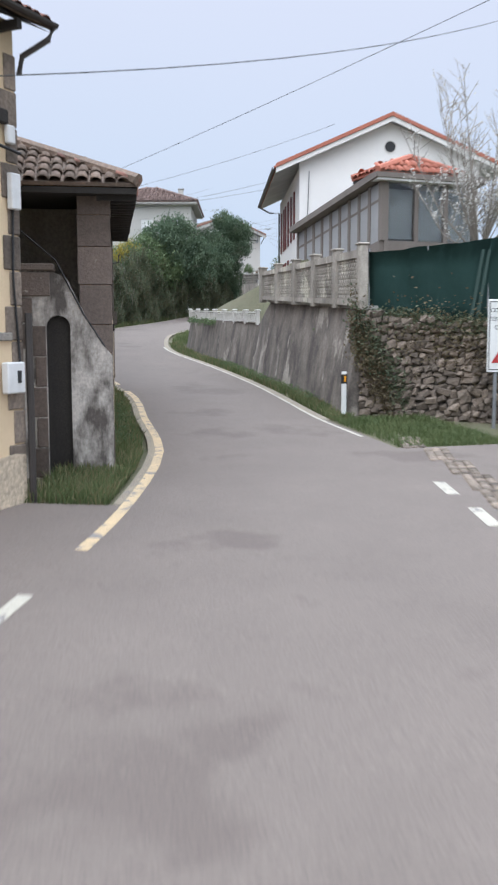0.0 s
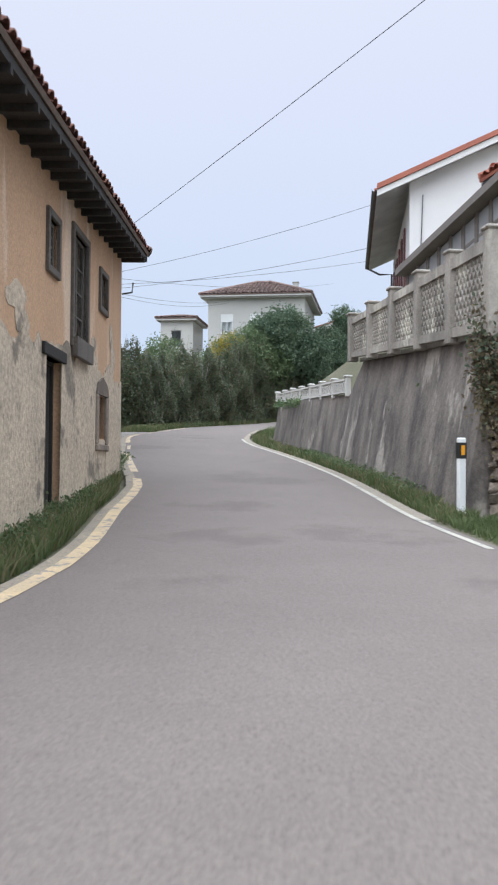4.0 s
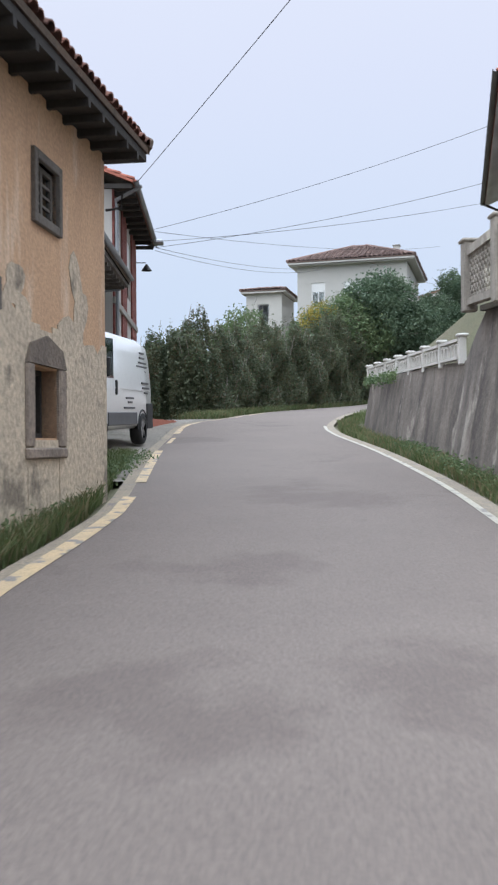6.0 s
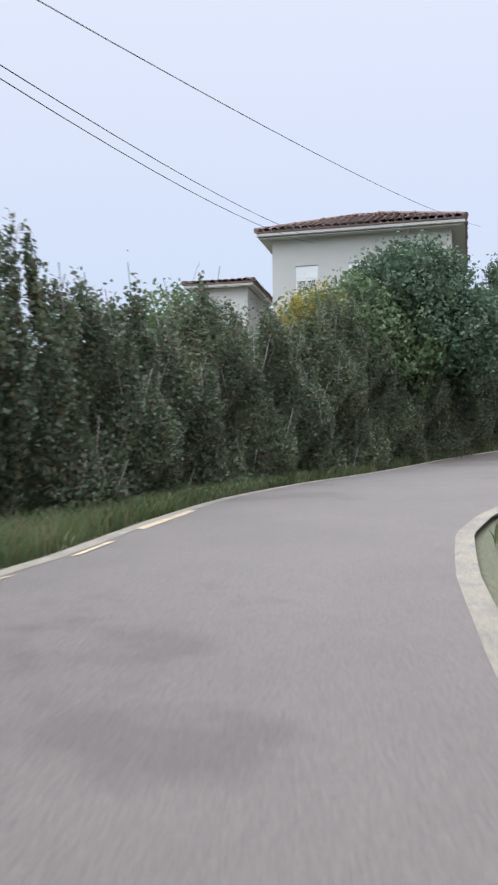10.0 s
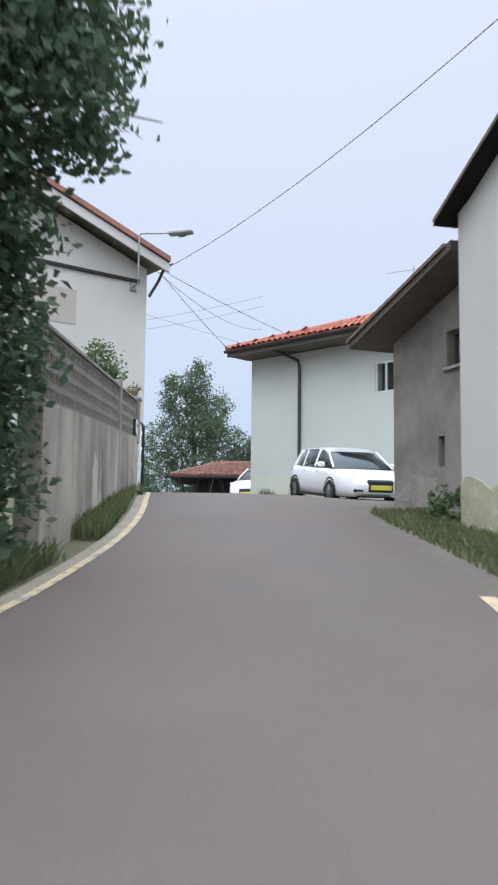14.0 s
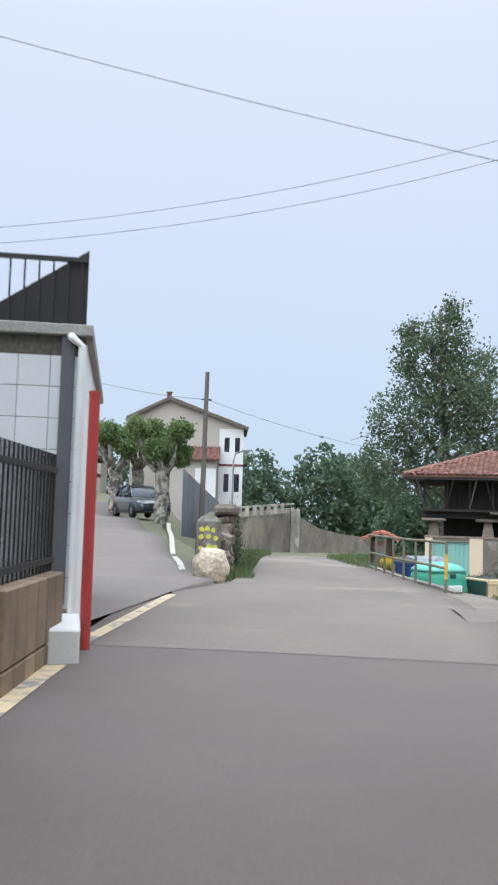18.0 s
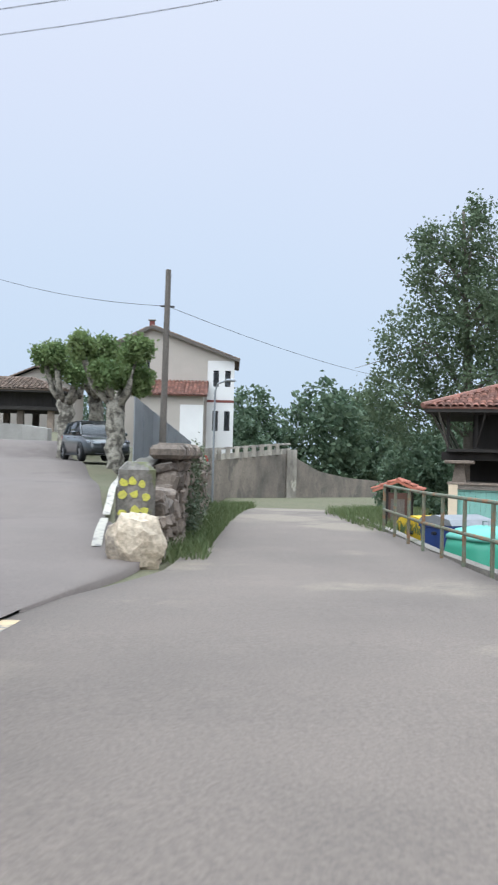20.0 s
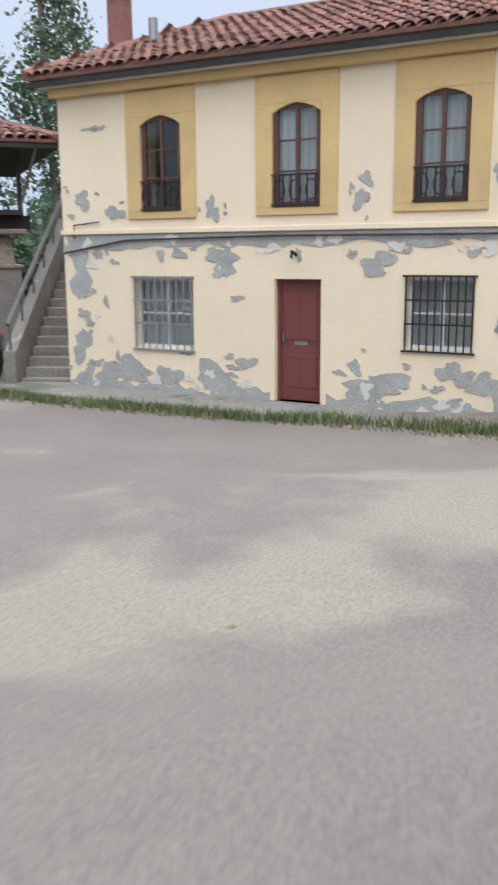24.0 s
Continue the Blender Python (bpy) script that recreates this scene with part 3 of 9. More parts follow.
def smooth_line(pts, step):
    """A rounded line through the points."""
    p = [np.array(q, float) for q in pts]
    p = [2 * p[0] - p[1]] + p + [2 * p[-1] - p[-2]]
    out = []
    for i in range(1, len(p) - 2):
        n = max(2, int(np.linalg.norm(p[i + 1] - p[i]) / step))
        for k in range(n):
            s = k / n
            out.append(0.5 * (2 * p[i] + (p[i + 1] - p[i - 1]) * s + (2 * p[i - 1] - 5 * p[i] + 4 * p[i + 1] - p[i + 2]) * s * s
                              + (3 * p[i] - p[i - 1] - 3 * p[i + 1] + p[i + 2]) * s ** 3))
    return out + [p[-2]]

# ---- the lie of the land ----
SPINE = smooth_line([(-20, -51, 4.5), (-8.12, -19.69, 4.86), (-5.92, -14.51, 5.0), (-3.36, -7.84, 5.06), (-1.19, -1.47, 5.22), (0, 3.54, 5.45), (0.65, 8.08, 5.71), (0.92, 13.69, 6.16),
                     (1.38, 19.19, 6.57), (1.65, 25.75, 7.12), (2.43, 32.4, 7.72), (3.36, 35.91, 8.01), (5.9, 41.15, 8.41), (10.35, 47.4, 8.88), (12.9, 51.09, 9.22), (16.96, 57.93, 9.96),
                     (20.22, 64.19, 10.82), (22.87, 70.12, 11.69), (24.59, 74.96, 12.15), (27.01, 83.52, 12.31), (28.7, 87.69, 12.26), (30.8, 98.5, 12.12), (32.4, 106, 12.08),
                     (35, 115, 11.9), (40, 130, 10.8), (48, 152, 9.2), (60, 200, 7.5)], 0.8)
SPINE = np.array(SPINE)
YARD = np.array([(31.1, 90.48, 12.3), (35.22, 93.95, 11.8), (37.9, 88.7, 12.0), (35.35, 101.5, 10.85), (36.7, 101.4, 10.88), (42.9, 108.1, 10.72), (45.87, 108.05, 10.6), (46.9, 103.3, 10.65),
                 (44.4, 100.5, 10.8), (40.0, 97.5, 11.25), (38.3, 103.8, 10.85), (37.8, 109.8, 10.85), (48.4, 95.7, 11.1), (43.4, 115.8, 10.75), (47.4, 124.0, 10.1), (36.3, 106.0, 10.85)])
HILL = np.array([(27.5, 102, 12.35), (26, 109, 12.9), (26, 117, 13.35), (24, 127, 14.1), (22.0, 150.0, 15.0), (16.0, 112.0, 13.6), (16.0, 130.0, 14.2), (25.3, 95.6, 12.28)])


def lie(x, y, low=False, hill=False):
    """The height of the road surface and of the ground beside it; low: of the yard below the railing; hill: of the lane that climbs away."""
    c = SPINE if not low else np.concatenate([SPINE[SPINE[:, 1] < 90], YARD])
    if hill:
        c = np.concatenate([SPINE[SPINE[:, 1] < 98], HILL])
    w = 1 / ((c[:, 0] - x) ** 2 + (c[:, 1] - y) ** 2 + 0.7) ** 2
    return float((w * c[:, 2]).sum() / w.sum())


EDGE_L = smooth_line([(-22.5, -45), (-12.0, -17.5), (-8.2, -8.6), (-5.2, -2.1), (-3.6, 1.6), (-2.2, 6), (-1.7, 10.3), (-1.3, 13.6), (-1.36, 18.1), (-1.42, 22), (-1.35, 25.5), (-1.3, 28.5), (-1.1, 31), (-0.5, 32.9), (0.3, 34.9), (1.2, 38.5), (2.4, 42.5),
                      (4.2, 46.5), (6, 49.3), (10.6, 56), (15.3, 60.6), (16.5, 62.2), (17.4, 63.6), (19.05, 66.5), (20.3, 69.2), (21.3, 71.7), (22.5, 74.8), (23.4, 78.0), (24.15, 81.6), (25.2, 86.8)], 1.2)
EDGE_R = smooth_line([(-17, -50), (-6.0, -19.5), (-2.63, -10.6), (0.0, -4.8), (1.1, -1.2), (2.5, 3.7), (2.7, 9), (2.9, 11.6), (3.2, 16), (3.25, 21.6), (3.0, 26), (3.1, 29), (3.7, 32), (4.3, 34.3), (5.5, 37.3),
                      (9.5, 43.5), (14.0, 50.6), (19, 57.9), (20.9, 61), (22.3, 64), (23.6, 67.2), (25.9, 72), (27.6, 77), (29.4, 83), (29.9, 85.2)], 1.2)


def strip(name, left, right, mat, label, category, n=5, low=False, hill=False, lift=0.0, skirt=0.0, steps=None, parent=None, kind="structure"):
    """A sheet between two lines, laid on the ground."""
    def even(line, k):
        p = np.array([q[:2] for q in line])
        s = np.r_[0, np.cumsum(np.linalg.norm(np.diff(p, axis=0), axis=1))]
        u = np.linspace(0, s[-1], k)
        return np.stack([np.interp(u, s, p[:, 0]), np.interp(u, s, p[:, 1])], 1)
    k = steps or max(len(left), len(right))
    a, b = even(left, k), even(right, k)
    v, f = [], []
    for i in range(k):
        for j in range(n):
            x, y = a[i] + (b[i] - a[i]) * j / (n - 1)
            v.append((x, y, lie(x, y, low, hill) + lift))
    for i in range(k - 1):
        for j in range(n - 1):
            q = i * n + j
            f.append((q, q + 1, q + n + 1, q + n))
    if skirt:
        m = len(v)
        for i in range(k):
            for j in (0, n - 1):
                x, y, z = v[i * n + j]
                v.append((x, y, z - skirt))
        for i in range(k - 1):
            f.append((i * n, (i + 1) * n, m + 2 * (i + 1), m + 2 * i))
            f.append((i * n + n - 1, m + 2 * i + 1, m + 2 * i + 3, (i + 1) * n + n - 1))
    return raw(name, v, f, mat, parent, label, kind, category=category)


def off(line, d, start=0.0, stop=1.0):
    """A line moved d metres to its right."""
    p = np.array([q[:2] for q in line])
    t = np.gradient(p, axis=0)
    t /= np.linalg.norm(t, axis=1, keepdims=True)
    q = p + np.stack([t[:, 1], -t[:, 0]], 1) * d
    k = len(q)
    return q[int(k * start):max(int(k * start) + 2, int(k * stop))]


YARD = np.concatenate([YARD, [(x, y, lie(x, y) - 0.005) for x, y in ((29.6, 85.3), (30.5, 88.4), (31.3, 91.2), (31.9, 93.2), (30.2, 86.2), (30.9, 88.3), (31.6, 90.2), (32.1, 91.8), (32.5, 93.4), (32.75, 94.4))]])
def cut(line, y0, y1):
    """The stretch of a line between two values of y."""
    p = np.array([q[:2] for q in line])
    return p[(p[:, 1] >= y0) & (p[:, 1] <= y1)]


def across(line, x, y):
    """The stretch end of a line square to the point x, y of the other edge."""
    p = np.array([q[:2] for q in line])
    return int(np.argmin(np.hypot(p[:, 0] - x, p[:, 1] - y)))


EL, ER = np.array([q[:2] for q in EDGE_L]), np.array([q[:2] for q in EDGE_R])
kl, kr = across(EDGE_L, 8.6, 53.2), across(EDGE_R, 15.4, 52.7)
strip("road", EL[:kl + 1], ER[:kr + 1], ASPHALT, "narrow worn grey asphalt village road climbing between walls", "road", 7, steps=110, lift=0.02)
strip("road_upper", EL[kl:], ER[kr:], ASPHALT_DARK, "narrow brownish asphalt road climbing between houses", "road", 7, steps=60, lift=0.02)
strip("shoulder", off(cut(EDGE_R, 54, 86), -0.35), off(cut(EDGE_R, 54, 86), 3.6), GRAVEL, "dusty gravel shoulder where cars park beside the road", "shoulder", 7, steps=60, lift=0.004)
strip("shoulder", off(cut(EDGE_L, -30, 1.6), -3.4), off(cut(EDGE_L, -30, 1.6), 0.05), ASPHALT, "worn asphalt shoulder widening before the houses", "shoulder", 5, steps=40, lift=0.012)
JUNC_L = [(25.2, 86.8), (25.9, 90.5), (26.9, 94.0), (28.6, 97.0), (29.6, 101.6), (30.0, 103.4), (31.8, 110.9), (35.5, 124.0), (42.4, 148.0)]
JUNC_R = [(29.9, 85.2), (31.5, 90.3), (32.78, 94.9), (33.2, 97.5), (33.9, 101.5), (34.7, 108.5), (35.1, 111.4), (37.1, 115.0), (40.8, 124.0), (48.3, 146.0)]
strip("road_north", smooth_line(JUNC_L, 1.2), smooth_line(JUNC_R, 1.2), ASPHALT_LIGHT, "bleached cracked asphalt road leading downhill past a railing", "road", 7, steps=70, lift=0.024, skirt=1.3)
strip("lane", smooth_line([(25.1, 87.8), (24.9, 97), (23.0, 110), (18.8, 130)], 1.5), smooth_line([(27.0, 93.8), (28.5, 98.4), (28.1, 102.8), (27.8, 112), (26.5, 130)], 1.5), ASPHALT,
      "grey asphalt lane climbing away from the junction", "road", 6, hill=True, steps=40, lift=0.03, skirt=0.3)
strip("yard", smooth_line([(29.4, 85.1), (31.0, 90.2), (32.3, 94.9), (33.0, 97.4), (34.0, 101.4), (34.95, 108.4), (36.8, 115.8)], 1.0), smooth_line([(36.5, 77.8), (41.4, 85.7), (46.4, 92.7), (49.0, 99.7), (48.0, 105.7), (48.0, 109.7), (46.9, 117)], 1.0),
      ASPHALT_LIGHT, "wide bleached asphalt yard before the peeling house", "yard", 14, low=True, steps=50, lift=0.015)
DRIVE = np.array([q[:2] for q in EDGE_R if -10 < q[1] < 5.2])
strip("driveway", off(DRIVE, -0.4), off(DRIVE, 6.5), ASPHALT, "worn asphalt driveway opening beside the road", "road", 8, steps=30, lift=0.006)
gut = thing("gutter_strip", None, "cobbled drainage gutter along the road", "gutter", kind="structure")
cob = mesh_of("cobble", boxed(-0.07, 0.07, -0.07, 0.07, -0.05, 0.03, 0.02), STONE)
for row in range(3):
    for q in off(DRIVE, 0.22 + 0.17 * row)[4:]:
        for k in range(7):
            x, y = q[0] + 0.07 * k, q[1] + 0.17 * k
            ob = new("cobble", cob)
            ob.parent, ob.location, ob.rotation_euler = gut, (x, y, lie(x, y) + 0.01), (0, 0, 0.35 + 0.3 * math.sin(x * 31 + y * 17))
# dusty edges and painted lines
for line, sgn, y0, y1 in ((EDGE_L, -1, 1.6, 74), (EDGE_R, 1, 8.5, 50)):
    seg = cut(line, y0, y1)
    strip("road_edge", off(seg, -0.1 * sgn), off(seg, 0.1 * sgn), KERB_DIRT, "dusty light concrete edge of the road", "kerb", 3, steps=110, lift=0.0235)


COURT = np.array([q[:2] for q in EDGE_L if 16.4 < q[1] < 34.5])
fc = strip("forecourt", [(-5.4 if y < 26.3 else -2.8, y) for y in np.linspace(16.4, 34.5, 30)], off(COURT, -0.1), ROUGH_SCREED, "rough concrete forecourt between the houses and the road", "forecourt", 6, steps=30, lift=0.04, skirt=0.6)
for v in fc.data.vertices:
    v.co.z += 0.16 * min(1.0, max(0.0, (-1.2 - v.co.x) / 1.0)) * min(1.0, (v.co.y - 16.4) / 3.5) * min(1.0, max(0.0, (29.5 - v.co.y) / 2.5))


def paint(line, d, a, b, w, mat, label):
    """A painted line at d metres right of an edge, between two shares of its length."""
    seg = off(line, d, a, b)
    strip("road_line", off(seg, -w / 2) if len(seg) > 2 else seg, off(seg, w / 2) if len(seg) > 2 else seg + 0.1, mat, label, "road marking", 2, steps=max(3, len(seg) * 2), lift=0.027)


def share(line, y):
    p = np.array([q[:2] for q in line])
    return float(np.argmin(abs(p[:, 1] - y))) / len(p)


def dash(p0, p1, w, mat, label, lift=0.028):
    """One painted dash from p0 to p1."""
    a, b = np.array(p0, float), np.array(p1, float)
    d = (b - a) / np.linalg.norm(b - a)
    n = np.array([-d[1], d[0]]) * w / 2
    strip("road_line", [a + n, b + n], [a - n, b - n], mat, label, "road marking", 2, steps=4, lift=lift)


for k in range(6):
    c = off(EDGE_L, 0.1)[int(len(EDGE_L) * share(EDGE_L, -12.2 + 1.9 * k))]
    dash(c, c + np.array([0.42, 0.92]), 0.17, LINE_WHITE, "worn white dash along the road edge")
for p, q in (((0.4, -3.3), (0.75, -2.25)), ((0.98, -1.15), (1.3, -0.1)), ((1.48, 0.8), (1.75, 1.75))):
    dash(p, q, 0.2, LINE_WHITE, "worn white dash along the road edge")
dash((-2.75, -10.4), (-1.2, -7.1), 0.16, LINE_YELLOW, "worn yellow line along the road edge")
paint(EDGE_L, 0.12, share(EDGE_L, -0.8), share(EDGE_L, 16), 0.17, LINE_YELLOW, "worn yellow painted line along the road edge")
for p, q in (((27.72, 99.2), (27.95, 103.4)), ((28.0, 104.2), (28.75, 113.6))):
    strip("road_line", [p, q], [(p[0] + 0.16, p[1]), (q[0] + 0.16, q[1])], LINE_WHITE, "worn white line along the lane", "road marking", 2, hill=True, steps=8, lift=0.05)
dash((25.35, 86.9), (26.95, 93.4), 0.18, LINE_YELLOW, "worn yellow line along the road edge")
for y0, y1 in ((16, 23.2), (24.4, 26.0), (26.5, 27.2)):
    paint(EDGE_L, 0.15, share(EDGE_L, y0), share(EDGE_L, y1), 0.16, LINE_YELLOW, "worn cream painted line along the road edge")
for y0, y1 in ((27.7, 32.6), (33.1, 33.9), (34.6, 36.2), (37.4, 41)):
    paint(EDGE_L, 0.15, share(EDGE_L, y0), share(EDGE_L, y1), 0.14, LINE_YELLOW, "worn yellow painted line along the road edge")
paint(EDGE_R, -0.15, share(EDGE_R, 7), share(EDGE_R, 30), 0.09, LINE_WHITE, "worn cream painted line along the road edge")
paint(EDGE_R, -0.1, share(EDGE_R, 51), share(EDGE_R, 62.5), 0.15, LINE_YELLOW, "worn yellow painted line along the road edge")
paint(EDGE_L, 0.12, share(EDGE_L, 57), share(EDGE_L, 80), 0.1, LINE_YELLOW, "worn yellow painted line along the road edge")
paint(EDGE_L, 0.2, share(EDGE_L, 80), share(EDGE_L, 87), 0.18, LINE_YELLOW, "worn yellow painted line along the road edge")

# ---- ground sheet: fine near the road, then out to the horizon ----
def sheet_z(x, y):
    rail = np.interp(y, [84, 90.1, 94.9, 97.5, 101.5, 108.5, 116], [30.5, 31.6, 32.9, 33.3, 34.0, 34.9, 37.0])
    if y > 80 and x > rail - 0.1:
        return lie(x, y, True) - 0.07
    if y > 93 and x < np.interp(y, [93, 98, 104, 113, 130], [26, 28, 28.5, 29.5, 31]):
        return lie(x, y, False, True) - 0.07
    return lie(x, y) - 0.07


def ground_sheet():
    xs = np.r_[-900, -400, -150, -80, -50, np.arange(-30, 60.1, 1.5), 70, 90, 130, 200, 420, 900]
    ys = np.r_[-900, -400, -150, -80, np.arange(-48, 136.1, 1.5), 145, 160, 185, 230, 320, 500, 900]
    v = []
    for y in ys:
        for x in xs:
            far = max(0.0, abs(x - 15) - 70, y - 150, -60 - y)
            v.append((x, y, sheet_z(x, y) - min(far * 0.05, 14)))
    n, m = len(xs), len(ys)
    f = [(j * n + i, j * n + i + 1, (j + 1) * n + i + 1, (j + 1) * n + i) for j in range(m - 1) for i in range(n - 1)]
    raw("ground", v, f, GRASS_GROUND, None, "grassy earth of the hillside", "structure", category="ground", smooth=True)


ground_sheet()

# ---- buildings ----
def window(house, u0, u1, z0, z1, m=None, frame=WOOD_BROWN, glass=GLASS, mullions=1, bars=2, depth=0.14, curtain=None, sill=None, w=0.055, name="window"):
    """A window in a hole of a wall, in the wall's own frame: casing, mullions, bars, panes."""
    T = m or Matrix.Identity(4)

    def put(nm, bm, mat, par):
        bmesh.ops.transform(bm, matrix=T, verts=bm.verts)
        return part(nm, bm, mat, par)
    bm = bmesh.new()
    for a, b, c, e in ((u0, u0 + w, z0, z1), (u1 - w, u1, z0, z1), (u0 + w, u1 - w, z0, z0 + w), (u0 + w, u1 - w, z1 - w, z1)):
        box(bm, a, b, depth - 0.03, depth + 0.03, c, e)
    win = put(name, bm, frame, house)
    xs = [u0 + w + (u1 - u0 - 2 * w) * i / (mullions + 1) for i in range(mullions + 2)]
    zs = [z0 + w + (z1 - z0 - 2 * w) * i / (bars + 1) for i in range(bars + 2)]
    for x in xs[1:-1]:
        put("mullion", boxed(x - 0.03, x + 0.03, depth - 0.026, depth + 0.026, z0 + w, z1 - w), frame, win)
    for z in zs[1:-1]:
        put("glazing_bar", boxed(u0 + w, u1 - w, depth - 0.018, depth + 0.018, z - 0.014, z + 0.014), frame, win)
    if glass:
        for i in range(len(xs) - 1):
            put("pane", boxed(xs[i], xs[i + 1], depth - 0.004, depth + 0.004, z0 + w, z1 - w), glass, win)
    if curtain:
        n = 14
        bm = bmesh.new()
        top = [(u0 + (u1 - u0) * i / n, depth + 0.09 + 0.02 * (i % 2)) for i in range(n + 1)]
        for (a, p), (b, q) in zip(top, top[1:]):
            quad(bm, (a, p, z0 + (z1 - z0) * curtain[0]), (b, q, z0 + (z1 - z0) * curtain[0]), (b, q, z0 + (z1 - z0) * curtain[1]), (a, p, z0 + (z1 - z0) * curtain[1]))
        put("curtain", bm, CURTAIN, win)
    if sill:
        put("window_sill", boxed(u0 - 0.06, u1 + 0.06, -0.06, depth, z0 - 0.06, z0, 0.008), sill, win)
    return win


def grille(house, u0, u1, z0, z1, mat, n=9, y=-0.03, rails=2, name="window_grille"):
    g = part(name, boxed(u0, u1, y - 0.012, y + 0.012, z1 - 0.03, z1), mat, house)
    part("grille_rail", boxed(u0, u1, y - 0.012, y + 0.012, z0, z0 + 0.03), mat, g)
    for k in range(n):
        x = u0 + (u1 - u0) * (k + 0.5) / n
        part("grille_bar", boxed(x - 0.011, x + 0.011, y - 0.011, y + 0.011, z0 + 0.03, z1 - 0.03), mat, g)
    return g


def plain_door(house, u0, u1, z0, z1, mat, planks=0, depth=0.12, m=None, name="door", handle=ALLOY):
    T = m or Matrix.Identity(4)

    def put(nm, bm, mt, par):
        bmesh.ops.transform(bm, matrix=T, verts=bm.verts)
        return part(nm, bm, mt, par)
    bm = bmesh.new()
    for a, b, c, e in ((u0, u0 + 0.06, z0, z1), (u1 - 0.06, u1, z0, z1), (u0 + 0.06, u1 - 0.06, z1 - 0.06, z1)):
        box(bm, a, b, depth - 0.06, depth + 0.05, c, e)
    d = put(name, bm, mat, house)
    if planks:
        for k in range(planks):
            a = u0 + 0.06 + (u1 - u0 - 0.12) * k / planks
            b = u0 + 0.06 + (u1 - u0 - 0.12) * (k + 1) / planks
            put("plank", boxed(a + 0.004, b - 0.004, depth - 0.02, depth + 0.02, z0 + 0.02, z1 - 0.06, 0.004), mat, d)
    else:
        put("door_leaf", boxed(u0 + 0.06, u1 - 0.06, depth - 0.02, depth + 0.02, z0 + 0.01, z1 - 0.06, 0.004), mat, d)
        put("letterbox", boxed((u0 + u1) / 2 - 0.12, (u0 + u1) / 2 + 0.12, depth - 0.03, depth - 0.018, z0 + 0.95, z0 + 1.01), handle, d)
    put("door_handle", boxed(u0 + 0.1, u0 + 0.13, depth - 0.07, depth - 0.02, z0 + 1.0, z0 + 1.12), handle, d)
    return d


def gutter(house, p, q, r=0.065, mat=None):
    """A half-round gutter from p to q."""
    bm = bmesh.new()
    p, q = Vector(p), Vector(q)
    d = (q - p).normalized()
    u = d.cross((0, 0, 1)).normalized()
    ring = [(math.cos(a), math.sin(a)) for a in (math.pi + math.pi * k / 6 for k in range(7))]
    rows = [[bm.verts.new(e + u * c * s + Vector((0, 0, 1)) * z * s) for c, z in ring] for e in (p, q) for s in (r, r * 0.86)]
    for a, b in ((0, 2), (1, 3)):
        for k in range(6):
            bm.faces.new((rows[a][k], rows[a][k + 1], rows[b][k + 1], rows[b][k]))
    for k in (0, 6):
        bm.faces.new((rows[0][k], rows[1][k], rows[3][k], rows[2][k]))
    return part("gutter", bm, mat or ZINC, house)


def gable_roof(house, L, D, h, over, rise, mats, pieces=0, ridge_along="x", w=0.22, sides=(True, True), soffit=WOOD_DARK, end=None):
    """Two tiled slopes over a house; the ridge runs along x (front and back eaves) or along y."""
    a, b = (L, D) if ridge_along == "x" else (D, L)
    e = over if end is None else end
    half = b / 2 + over
    sl = math.hypot(half, rise)
    for k, on in enumerate(sides):
        if not on:
            continue
        if ridge_along == "x":
            o = (-e, -over, h) if k == 0 else (L + e, D + over, h)
            al = (1, 0, 0) if k == 0 else (-1, 0, 0)
            up = (0, half / sl, rise / sl) if k == 0 else (0, -half / sl, rise / sl)
        else:
            o = (-over, D + e, h) if k == 0 else (L + over, -e, h)
            al = (0, -1, 0) if k == 0 else (0, 1, 0)
            up = (half / sl, 0, rise / sl) if k == 0 else (-half / sl, 0, rise / sl)
        tile_slope(house, o, al, up, a + 2 * e, sl, mats[0], mats[1], pieces if k == 0 else 0, w)
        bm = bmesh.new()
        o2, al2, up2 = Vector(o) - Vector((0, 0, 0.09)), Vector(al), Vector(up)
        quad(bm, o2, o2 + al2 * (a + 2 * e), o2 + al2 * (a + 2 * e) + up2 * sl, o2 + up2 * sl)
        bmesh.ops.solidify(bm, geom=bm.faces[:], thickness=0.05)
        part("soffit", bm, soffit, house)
    # ridge caps
    bm = bmesh.new()
    if ridge_along == "x":
        tube(bm, [(-e, D / 2, h + rise + 0.02), (L + e, D / 2, h + rise + 0.02)], 0.13, 8)
    else:
        tube(bm, [(L / 2, -e, h + rise + 0.02), (L / 2, D + e, h + rise + 0.02)], 0.13, 8)
    part("ridge_tiles", bm, mats[1], house)


def gable_fill(house, L, y0, y1, h, rise, mat, along="x", half=None):
    """The triangle of wall under a gable, across x at depth y."""
    if along == "x":
        part("gable", prismed([(0, h), (L, h), (L / 2, h + rise)], y0, y1, "y"), mat, house)
    else:
        part("gable", prismed([(0, h), (L, h), (L / 2, h + rise)], y0, y1, "x"), mat, house)


